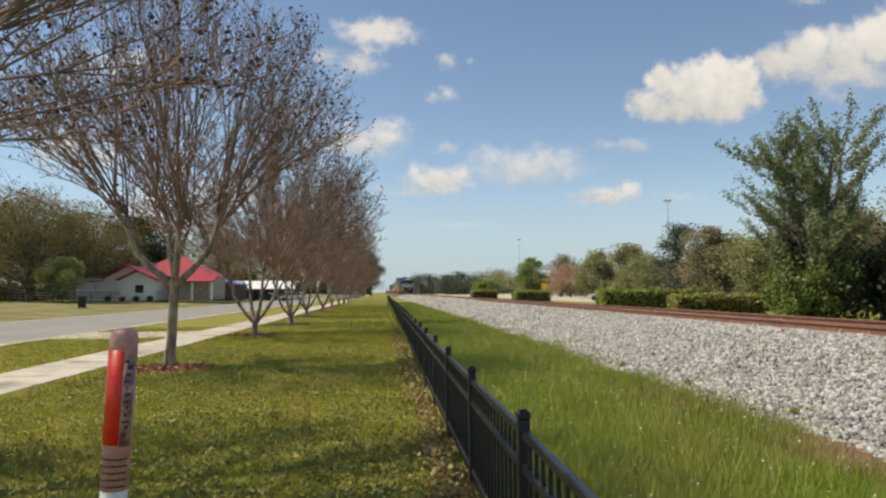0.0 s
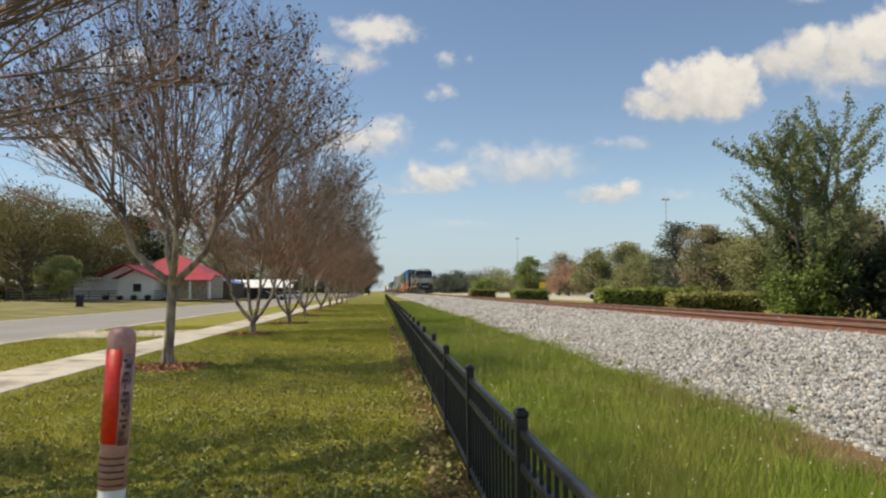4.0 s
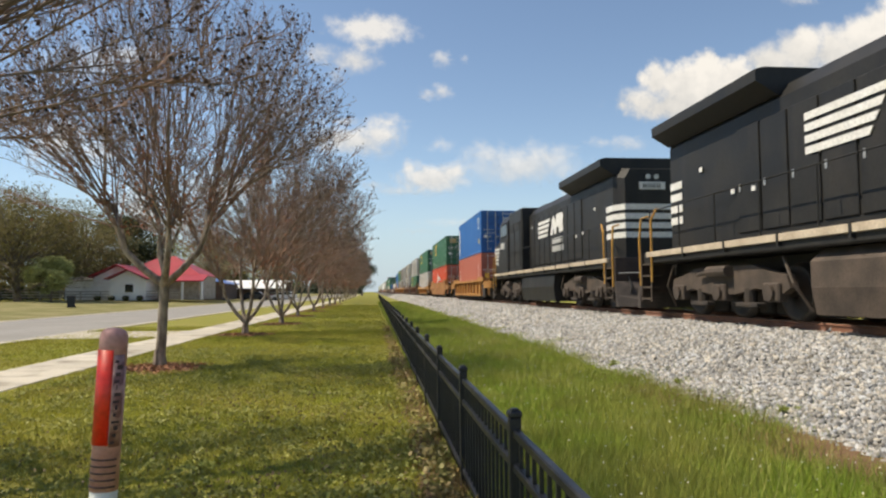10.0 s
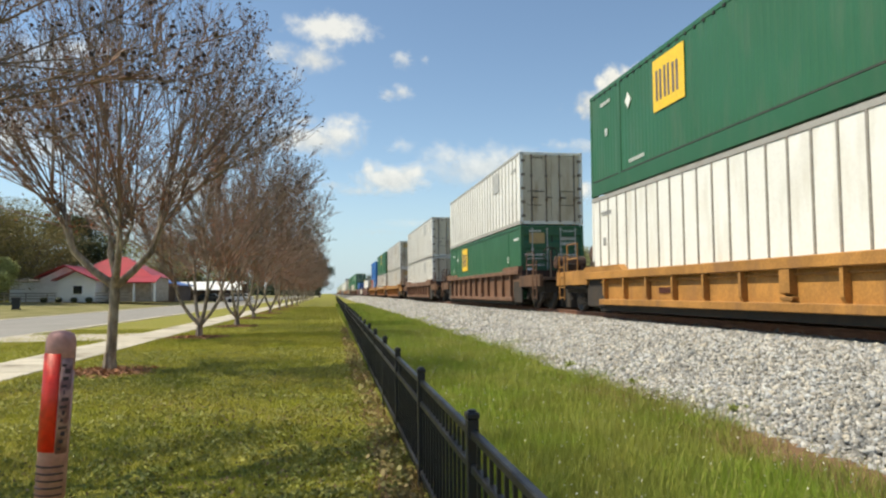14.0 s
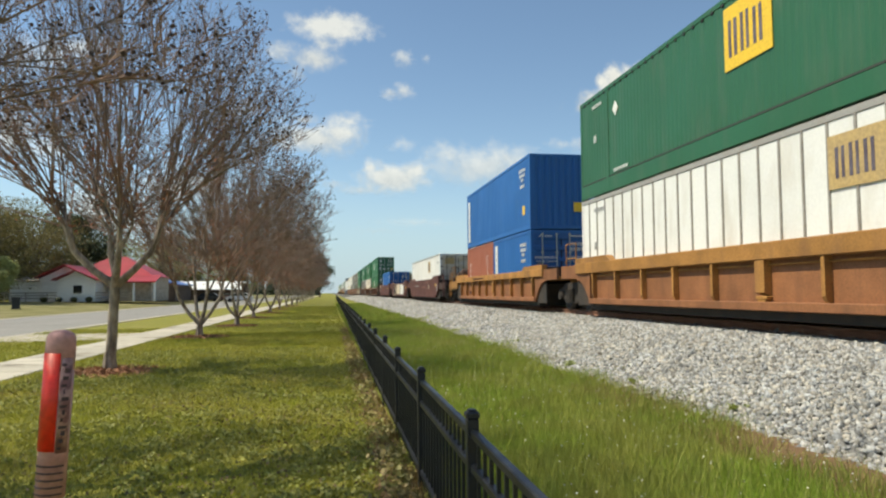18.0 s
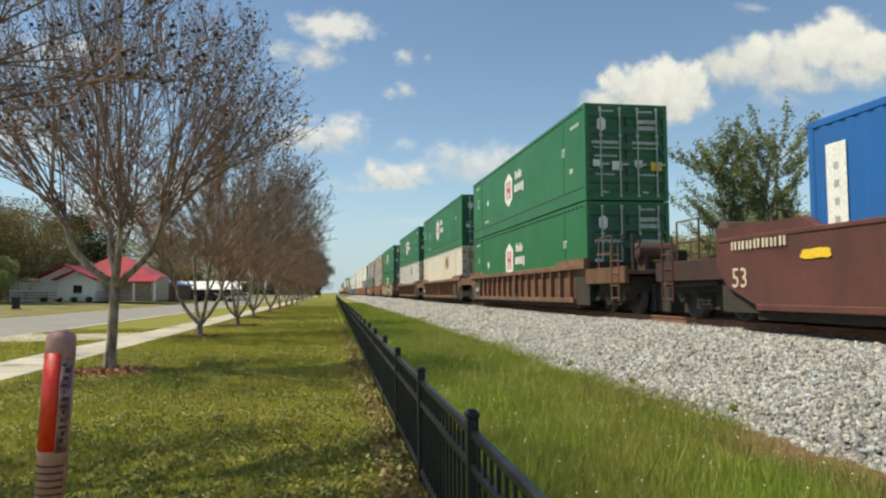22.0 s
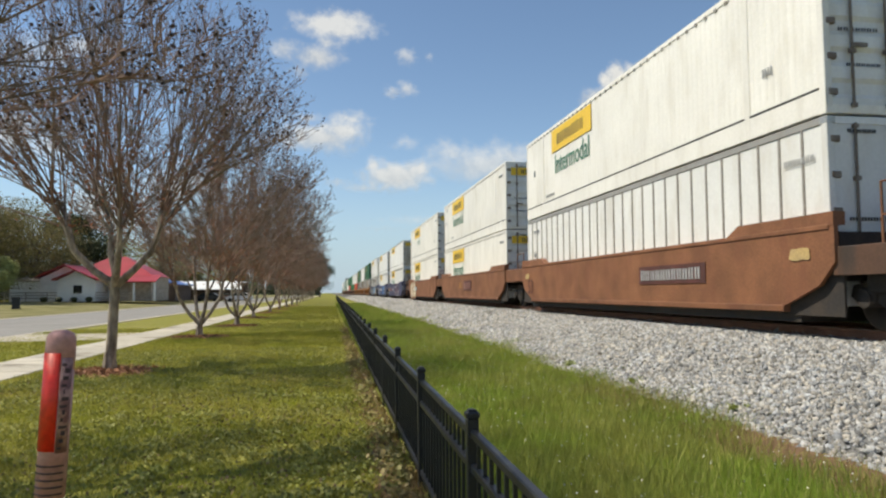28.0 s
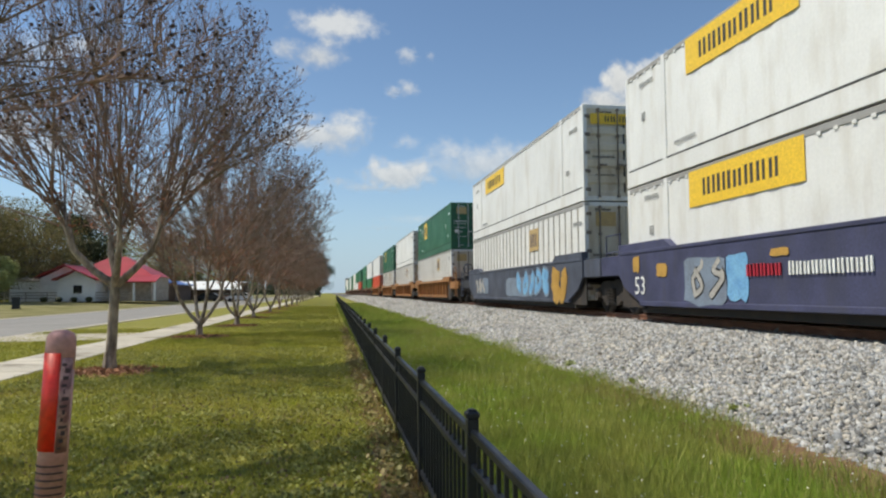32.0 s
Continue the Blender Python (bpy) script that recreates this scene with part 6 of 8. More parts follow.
    part("walkway_handrail", rails, LOCO, c)
    part("horn", Geo().tube([(0.3, 8.9, 4.66), (0.3, 8.4, 4.68)], [0.03, 0.09], 8).tube([(0.1, 8.9, 4.70), (0.1, 8.35, 4.72)], [0.03, 0.08], 8).box(0.0, 0.4, 8.85, 8.95, 4.44, 4.72), IRON, c)
    both = ("hood_door", "cabinet_door", "flying_stripe", "white_emblem", "name_mark", "number_mark", "vent_grille", "grab_iron", "small_plate", "radiator_louvre", "end_stripe", "sill_bracket", "air_reservoir", "nose_stripe")
    for ob in list(c.children):
        if ob.name.split(".")[0] in both:
            me = ob.data.copy()
            kind = ob.name.split(".")[0]
            if kind in ("flying_stripe", "white_emblem", "name_mark", "number_mark"):
                me.transform(pose(0, 2 * (4.05 if kind == "number_mark" else 12.68), 0, 0, 0, 180) @ ob.matrix_basis)
            else:
                me.transform(Matrix.Diagonal((-1, 1, 1, 1)) @ ob.matrix_basis)
                me.flip_normals()
            q = part(ob.name.split(".")[0], me, None, c)
            if "label" in ob:
                q["label"] = ob["label"]
    return ride(c, lead, 0.0, turn)


locomotive(-229.0, "black diesel freight locomotive with white nose stripes and lit headlights", 0.0, True)
locomotive(-183.9, "black diesel freight locomotive coupled cab last behind another", 180.0, False)

# ---- plants ----
def seg_mesh(name, segs, sides, material):
    """Tapered twigs: rows of (p0, p1, r0, r1)."""
    s = np.array([(*a, *b, r0, r1) for a, b, r0, r1 in segs], float)
    p0, p1, r0, r1 = s[:, :3], s[:, 3:6], s[:, 6], s[:, 7]
    d = p1 - p0
    d /= np.linalg.norm(d, axis=1)[:, None] + 1e-9
    ref = np.where(np.abs(d[:, 2:3]) < 0.9, [[0, 0, 1.0]], [[1.0, 0, 0]])
    u = np.cross(d, ref)
    u /= np.linalg.norm(u, axis=1)[:, None] + 1e-9
    w = np.cross(d, u)
    rings = []
    for p, r in ((p0, r0), (p1, r1)):
        for j in range(sides):
            a = 2 * math.pi * j / sides
            rings.append(p + (u * math.cos(a) + w * math.sin(a)) * r[:, None])
    v = np.stack(rings, 1).reshape(-1, 3)
    k = 2 * sides * np.arange(len(s))[:, None]
    f = np.concatenate([k + np.array([[j, (j + 1) % sides, sides + (j + 1) % sides, sides + j]]) for j in range(sides)])
    return quick(name, v, f, material, True)


def bend(p, d, length, n, r0, r1, r, up=0.0, wob=0.1):
    """A wandering branch: its segments and its points."""
    segs, pts = [], [Vector(p)]
    d = Vector(d).normalized()
    q = Vector(p)
    for i in range(n):
        d = (d + Vector((r.uniform(-wob, wob), r.uniform(-wob, wob), r.uniform(-wob, wob) + up))).normalized()
        e = q + d * (length / n)
        segs.append((tuple(q), tuple(e), r0 + (r1 - r0) * i / n, r0 + (r1 - r0) * (i + 1) / n))
        q = e
        pts.append(q.copy())
    return segs, pts, d


def leaf_mesh(name, centers, size, seed, material, flat=0.0, long=1.7, lift=0.0):
    """Diamond-shaped leaves, one at each centre, turned at random."""
    r = np.random.default_rng(seed)
    c = np.asarray(centers, float)
    n = len(c)
    a = r.standard_normal((n, 3))
    a[:, 2] *= 1 - flat
    a /= np.linalg.norm(a, axis=1)[:, None]
    nrm = r.standard_normal((n, 3))
    nrm /= np.linalg.norm(nrm, axis=1)[:, None]
    nrm += np.array([-0.45, 0.0, 1.0]) * lift
    b = np.cross(a, nrm)
    b /= np.linalg.norm(b, axis=1)[:, None] + 1e-9
    if lift > 0:
        nrm /= np.linalg.norm(nrm, axis=1)[:, None]
        a = np.cross(b, nrm)
        a /= np.linalg.norm(a, axis=1)[:, None] + 1e-9
    s = size * r.uniform(0.6, 1.3, (n, 1))
    v = np.stack([c - a * s * long * 0.5, c + b * s * 0.5, c + a * s * long * 0.5, c - b * s * 0.5], 1).reshape(-1, 3)
    f = np.arange(4 * n).reshape(-1, 4)
    return quick(name, v, f, material)


DRYLEAF = mat("dry_russet_leaves", (0.38, 0.13, 0.06), 0.8, second=(0.20, 0.08, 0.04), scale=3, amount=0.8, fine=8, bump=0, island=0.35)


def myrtle(seed, fork, stems, height, spread, shoots, thick=1.0, sprigs=2, dot=0.04, russet=18, girth=0.115, belly=0.5, flare=0.62, stout=1.0):
    """A pruned tree: few pale stems that end in knuckles, each with a fan of long straight shoots that divide, seed heads at the tips.
    stems: the knuckle of each as (across, away, height)."""
    r = random.Random(seed)
    wood, twig, fine, seeds, dry = [], [], [], [], []
    s, pts, d = bend((0, 0, -0.1), (r.uniform(-0.03, 0.03), r.uniform(-0.03, 0.03), 1), fork + 0.1, 7, girth, girth * 0.86, r, 0.05, 0.05)
    wood += s
    for i in range(6):
        a = i * math.pi / 3
        wood.append(((girth * math.cos(a), girth * math.sin(a), -0.06), (0.4 * girth * math.cos(a), 0.4 * girth * math.sin(a), 0.35), 0.05, 0.06))
    top = pts[-1]
    hc = Vector((0, 0, height * belly))

    def reach(q, d):
        """How far it is from q along d to the crown's rounded shell."""
        k = Vector((1 / spread, 1 / spread, 1 / (height * (1 - belly))))
        p, e = (q - hc) * k, d * k
        a, b, c = e.dot(e), 2 * p.dot(e), p.dot(p) - 1
        return max(0.6, (-b + math.sqrt(max(0.0, b * b - 4 * a * c))) / (2 * a))

    def shoot(q, d, ra, rb, level):
        ln = reach(q, d) * r.uniform(0.80, 1.03)
        n = 6
        sway = Vector((r.gauss(0, 0.05), r.gauss(0, 0.05), r.uniform(-0.02, 0.10)))
        p = [q + d * (ln * k / n) + sway * math.sin(math.pi * k / n) + Vector((r.gauss(0, 0.014), r.gauss(0, 0.014), 0)) * (k > 0) for k in range(n + 1)]
        for k in range(n):
            twig.append((tuple(p[k]), tuple(p[k + 1]), (ra + (rb - ra) * k / n) * thick, (ra + (rb - ra) * (k + 1) / n) * thick))
        for k in range(2 if level else 3, n + 1):
            for w in range(sprigs if k < n else sprigs + 1):
                v = Vector((r.uniform(-1, 1), r.uniform(-1, 1), r.uniform(-0.3, 0.9)))
                s3, p3, d3 = bend(p[k], v + d * 0.9, r.uniform(0.16, 0.46), 2, 0.0062 * stout, 0.0042 * stout, r, 0.03, 0.2)
                fine.extend(s3)
                for u in range(2):
                    v2 = d3 + Vector((r.uniform(-1, 1), r.uniform(-1, 1), r.uniform(-0.4, 0.9)))
                    s4, p4, _ = bend(p3[-1 - u], v2, r.uniform(0.10, 0.26), 1, 0.0042 * stout, 0.003 * stout, r)
                    fine.extend(s4)
                    if k > 3 and r.random() < 0.75:
                        for z in range(2):
                            e = p4[-1] + Vector((r.uniform(-0.05, 0.05), r.uniform(-0.05, 0.05), r.uniform(-0.03, 0.06)))
                            seeds.append(tuple(e))
        for k in range(russet // 6):
            e = p[1] + (p[3] - p[1]) * r.random()
            dry.append((e.x + r.gauss(0, 0.07), e.y + r.gauss(0, 0.07), e.z + r.gauss(0, 0.1)))
        return p

    for dx, dy, h in stems:
        tip = Vector((dx, dy, h))
        path = [top - Vector((0, 0, 0.08)), top + Vector((dx * 0.38, dy * 0.38, (h - fork) * 0.16)), top + Vector((dx * 0.70, dy * 0.70, (h - fork) * 0.42)), top + Vector((dx * 0.86, dy * 0.86, (h - fork) * 0.72)), tip]
        path = [p + Vector((r.gauss(0, 0.02), r.gauss(0, 0.02), 0)) for p in path]
        rad = [girth * k for k in (0.78, 0.66, 0.58, 0.50, 0.42)]
        for k in range(4):
            wood.append((tuple(path[k]), tuple(path[k + 1]), rad[k], rad[k + 1]))
        az = math.atan2(dy, dx)
        knots = [(path[4], 1.0), (path[3], 0.7)]
        for b in range(2):
            a2 = az + r.choice((-1, 1)) * r.uniform(0.5, 1.3)
            s2, p2, d2 = bend(path[2 + b], (math.cos(a2) * 0.6, math.sin(a2) * 0.6, 0.9), r.uniform(0.5, 0.9), 4, girth * 0.36, girth * 0.26, r, 0.05, 0.10)
            wood += s2
            knots.append((p2[-1], 0.7))
        for q, share in knots:
            for k in range(russet):
                dry.append((q.x + r.gauss(0, 0.14), q.y + r.gauss(0, 0.14), q.z + r.gauss(0.18, 0.2)))
            for k in range(round(shoots * share)):
                a2 = az + r.gauss(0, 0.95)
                lean = min(1.22, abs(r.gauss(flare, 0.34)))
                d = Vector((math.cos(a2) * math.sin(lean), math.sin(a2) * math.sin(lean), math.cos(lean)))
                p = shoot(q, d, 0.0165, 0.0045, 0)
                for c in range(r.choice((1, 2, 2, 3))):
                    e = (d + Vector((r.uniform(-1, 1), r.uniform(-1, 1), r.uniform(-0.5, 0.6))) * 0.40).normalized()
                    shoot(p[r.choice((1, 2, 2, 3))], e, 0.0095, 0.0035, 1)
    return (seg_mesh("trunk", wood, 8, BARK), seg_mesh("shoots", twig, 4, SHOOT), seg_mesh("fine_twigs", fine, 3, TWIG), leaf_mesh("seed_heads", seeds, dot, seed, SEED, long=1.1), leaf_mesh("dry_leaves", dry, 0.04, seed + 1, DRYLEAF))


KINDS = [myrtle(11, 1.62, [(-0.98, -0.1, 3.0), (-0.18, 0.25, 2.9), (0.85, 0.0, 2.95), (0.25, -0.55, 2.9)], 7.3, 3.45, 7, dot=0.046, girth=0.098, belly=0.52, stout=1.1),
         myrtle(23, 0.5, [(-0.9, 0.1, 2.3), (-0.15, 0.5, 2.6), (0.2, -0.45, 2.6), (0.85, 0.1, 2.3)], 7.6, 4.0, 5, sprigs=3, russet=26, girth=0.09, belly=0.55, flare=0.72, stout=1.5, dot=0.046),
         myrtle(37, 0.45, [(-0.75, -0.3, 2.3), (-0.3, 0.6, 2.5), (0.4, -0.5, 2.5), (0.85, 0.3, 2.3)], 7.4, 3.9, 5, sprigs=3, russet=26, girth=0.09, belly=0.55, flare=0.72, stout=1.5, dot=0.046),
         myrtle(53, 1.55, [(0.85, 0.1, 2.75), (0.35, -0.7, 2.9), (-0.5, 0.3, 3.0), (0.35, 0.8, 2.85)], 6.5, 3.55, 6, thick=0.95, sprigs=3, dot=0.046, stout=1.2, russet=4, girth=0.098, flare=0.78)]


def mulch_ring(x, y, rad, seed):
    r = np.random.default_rng(seed)
    n = 900
    a, d = r.uniform(0, 2 * np.pi, n), rad * np.sqrt(r.uniform(0, 1, n)) * r.uniform(0.75, 1.1, n)
    c = np.stack([x + d * np.cos(a), y + d * np.sin(a), 0.012 + 0.05 * np.maximum(0, 1 - d / rad) + r.uniform(0, 0.02, n)], 1)
    g = Geo()
    n2 = 22
    pts = []
    for j in range(n2):
        t = 2 * math.pi * j / n2
        k = rad * random.Random(seed * 50 + j).uniform(0.82, 1.05)
        pts.append((x + k * math.cos(t), y + k * math.sin(t), 0.006))
    g.add(pts + [(x, y, 0.055)], [(j, (j + 1) % n2, n2) for j in range(n2)])
    bed = tagged(part("mulch_bed", g, MULCH, None), "ring of reddish brown bark mulch round a trunk", "mulch", kind="stuff")
    part("chip_layer", leaf_mesh("bark_chips", c, 0.05, seed, MULCH, flat=0.7), None, bed)


ROW = [(-4.3, 4.9, 3, 0, 1.0), (-3.93, 13.6, 0, 0, 1.0), (-4.15, 23.7, 1, 20, 1.0), (-3.95, 31.4, 2, 140, 1.02), (-4.3, 41.5, 1, 210, 1.0), (-4.2, 51.5, 2, 30, 1.05), (-4.2, 61, 1, 100, 0.97), (-4.2, 71, 1, 290, 1.0),
       (-4.2, 81, 2, 60, 1.0), (-4.1, 91, 1, 200, 0.97), (-4.1, 101, 1, 45, 1.0), (-4.1, 112, 2, 120, 1.0), (-4.1, 124, 1, 170, 1.0), (-4.1, 138, 2, 250, 1.05), (-4.1, 155, 1, 10, 1.05), (-4.1, 175, 2, 80, 1.1)]
for i, (x, y, k, turn, size) in enumerate(ROW):
    t = thing("crape_myrtle_tree", "leafless crape myrtle with pale stems and dark seed heads", "tree", group="row of street trees", at=pose(x, y, 0, 0, 0, turn) @ Matrix.Diagonal((size, size, size, 1)))
    for nm, me in zip(("trunk", "crown", "twigwork", "seed_crop", "dry_foliage"), KINDS[k]):
        part(nm, me, None, t)
    if i < 9:
        mulch_ring(x, y, 0.95, i + 3)


def clump_tree(name, label, x, y, z, height, width, base, material, seed, n=5200, size=0.16, trunk=0.2, clumps=26, droop=0.0, bark=None, group="", narrow=1.0):
    """A trunk with limbs that end in uneven clumps of leaves."""
    r = random.Random(seed)
    t = thing(name, label, "tree", group, at=pose(x, y, z))
    wood, cent = [], []
    s, pts, d = bend((0, 0, -0.1), (0, 0, 1), height * 0.82, 9, trunk, trunk * 0.25, r, 0.05, 0.05)
    wood += s
    tops = []
    for i in range(clumps):
        f = r.random() ** 0.8
        zc = base + (height - base) * f
        prof = math.sin(math.pi * min(1, 0.18 + 0.80 * f)) ** 0.7
        a = r.uniform(0, 2 * math.pi)
        rad = width / 2 * prof * r.uniform(0.35, 1.0)
        c = Vector((math.cos(a) * rad, math.sin(a) * rad, zc))
        j = max(1, min(8, int(9 * (zc / height) * 0.75)))
        p0 = pts[j]
        s2, p2, d2 = bend(p0, c - p0, (c - p0).length, 4, trunk * 0.35, 0.02, r, 0.0, 0.08)
        wood += s2
        tops.append((p2[-1], r.uniform(0.5, 1.0) * width * 0.17))
    rs = np.random.default_rng(seed)
    per = n // len(tops)
    for c, k in tops:
        v = np.clip(rs.standard_normal((per, 3)), -1.5, 1.5) * np.array([k, k, k * 0.66]) * 0.70
        v[:, 2] -= droop * np.abs(v[:, 0])
        cent.append(v + np.array(c))
    cent = np.concatenate(cent)
    cent[:, 2] = np.maximum(cent[:, 2], 0.15)
    part("trunk", seg_mesh("trunk", wood, 7, bark or DARKBARK), None, t)
    part("crown", leaf_mesh("crown", cent, size, seed, material, lift=0.9), None, t)
    return t


L_FRESH = leaf("fresh_green_leaves", (0.215, 0.275, 0.06), (0.11, 0.15, 0.042))
L_PALE = leaf("pale_young_leaves", (0.24, 0.28, 0.135), (0.17, 0.21, 0.09))
L_OLIVE = leaf("olive_leaves", (0.265, 0.265, 0.115), (0.20, 0.215, 0.09))
L_DARK = leaf("dark_needles", (0.07, 0.09, 0.062), (0.10, 0.115, 0.075), 0.15)
L_PINK = leaf("reddish_buds", (0.432, 0.252, 0.180), (0.324, 0.228, 0.144))
L_HEDGE = leaf("hedge_leaves", (0.27, 0.31, 0.075), (0.19, 0.22, 0.055))
L_HEDGE2 = leaf("yellowish_hedge_leaves", (0.30, 0.285, 0.085), (0.22, 0.205, 0.065))
L_BROWN = leaf("thin_brown_spring_twigs", (0.282, 0.228, 0.144), (0.228, 0.210, 0.102))
L_LIME = leaf("lime_green_leaves", (0.46, 0.47, 0.20), (0.36, 0.38, 0.15))
L_LEFT = leaf("dull_olive_leaves", (0.185, 0.155, 0.06), (0.125, 0.115, 0.043))
L_MID = leaf("half_grown_green_leaves", (0.15, 0.195, 0.05), (0.075, 0.10, 0.032))
# deep green, darkened so that the leaf colour itself carries the shade below trees
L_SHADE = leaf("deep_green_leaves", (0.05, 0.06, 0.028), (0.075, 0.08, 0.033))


def young_tree():
    """An open, upswept young tree over a tangle of bushes."""
    r = random.Random(77)
    t = thing("young_deciduous_tree", "tall open young tree with fresh pale green leaves above bushes", "tree", at=pose(17.0, 26.3, 0.1))
    wood, twig, cent, low = [], [], [], []
    for i in range(4):
        a = i * 1.6 + 0.3
        s, p, d = bend((0.25 * math.cos(a), 0.25 * math.sin(a), -0.1), (0.16 * math.cos(a), 0.16 * math.sin(a), 1), r.uniform(5.4, 6.7), 10, 0.085, 0.03, r, 0.03, 0.06)
        wood += s
        for j in range(34):
            q = p[r.randint(2, 10)]
            b = r.uniform(0, 2 * math.pi)
            el = r.uniform(0.25, 1.2)
            ln = r.uniform(1.1, 2.7) * (1.18 - 0.32 * q.z / 8)
            s2, p2, d2 = bend(q, (math.cos(b), math.sin(b), el), ln, 6, 0.022, 0.006, r, 0.07, 0.08)
            twig += s2
            for k in range(2, 7):
                for w in range(3):
                    v = Vector((r.uniform(-1, 1), r.uniform(-1, 1), r.uniform(-0.1, 1)))
                    s3, p3, d3 = bend(p2[k], v + d2, r.uniform(0.2, 0.55), 2, 0.005, 0.003, r)
                    twig += s3
                    for e in p3:
                        for _ in range(6):
                            cent.append((e.x + r.gauss(0, 0.07), e.y + r.gauss(0, 0.07), e.z + r.gauss(0, 0.07)))
    part("trunk", seg_mesh("trunk", wood, 7, DARKBARK), None, t)
    part("branchwork", seg_mesh("branchwork", twig, 4, TWIG), None, t)
    part("crown", leaf_mesh("crown", cent, 0.058, 4, L_PALE, lift=0.6, long=2.2), None, t)


young_tree()


def bush(x, y, z, w, d, h, material, seed, n=5000, size=0.12, label="tangled green bushes beside the track", name="bush"):
    rs = np.random.default_rng(seed)
    t = thing(name, label, "bush", at=pose(x, y, z))
    r = random.Random(seed)
    cent, wood = [], []
    for i in range(16):
        c = np.array([r.uniform(-w / 2, w / 2), r.uniform(-d / 2, d / 2), h * r.uniform(0.2, 0.95) * (1 - 0.25 * abs(r.uniform(-1, 1)))])
        wood += bend((c[0] * 0.3, c[1] * 0.3, -0.1), (c[0] * 0.7, c[1] * 0.7, c[2] + 0.1), float(np.linalg.norm(c * [0.7, 0.7, 1])), 4, 0.03, 0.008, r)[0]
        cent.append(rs.standard_normal((n // 16, 3)) * np.array([w, d, h]) * 0.115 + c)
    cent = np.concatenate(cent)
    cent[:, 2] = np.abs(cent[:, 2])
    part("stem_tangle", seg_mesh("stems", wood, 5, DARKBARK), None, t)
    part("foliage", leaf_mesh("leaves", cent, size, seed, material, lift=0.8), None, t)


bush(16.5, 25.7, 0.1, 2.5, 2.2, 3.1, L_MID, 5, 6500, 0.095)
# the next two are coloured dark as the shade under the tree
bush(19.0, 25.9, 0.1, 4.5, 3.0, 3.3, L_SHADE, 6, 8000, 0.13, "dark bushes under a young tree, shade put into their leaf colour")
bush(21.5, 25.5, 0.1, 6.0, 3.0, 2.9, L_SHADE, 7, 8000, 0.14, "dark bushes with deep shade put into their leaf colour")
bush(16.0, 25.0, 0.1, 1.9, 1.4, 1.9, L_FRESH, 8, 2600, 0.085)


def hedge(x0, x1, y, z, d, h, material, seed, label):
    t = thing("hedge", label, "hedge", group="clipped hedges", at=pose((x0 + x1) / 2, y, z))
    w = x1 - x0
    rs = np.random.default_rng(seed)
    n = int(1500 * w)
    side = rs.integers(0, 4, n)
    c = np.stack([rs.uniform(-w / 2, w / 2, n), rs.uniform(-d / 2, d / 2, n), rs.uniform(0, h, n)], 1)
    c[side == 0, 1] = -d / 2
    c[side == 1, 2] = h
    c[side == 2, 1] = d / 2
    k = side == 3
    c[k, 0] = np.sign(c[k, 0]) * w / 2
    c += rs.standard_normal((n, 3)) * 0.05
    c[:, 2] += 0.05 * np.sin(c[:, 0] * 2.3 + seed)
    # solid core in near-black green: shade between the leaves, put into its colour
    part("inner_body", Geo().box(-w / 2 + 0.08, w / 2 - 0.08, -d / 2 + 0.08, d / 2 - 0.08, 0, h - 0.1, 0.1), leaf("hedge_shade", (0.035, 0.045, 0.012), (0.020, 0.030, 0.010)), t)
    part("foliage", leaf_mesh("leaves", c, 0.09, seed, material, lift=0.8), None, t)
    return t


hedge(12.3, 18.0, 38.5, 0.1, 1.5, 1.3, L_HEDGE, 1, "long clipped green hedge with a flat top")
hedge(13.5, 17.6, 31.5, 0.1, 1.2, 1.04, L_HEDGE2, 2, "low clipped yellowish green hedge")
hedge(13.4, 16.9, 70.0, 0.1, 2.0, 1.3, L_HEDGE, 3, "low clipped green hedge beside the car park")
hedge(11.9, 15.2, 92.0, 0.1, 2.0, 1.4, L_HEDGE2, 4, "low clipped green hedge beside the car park")

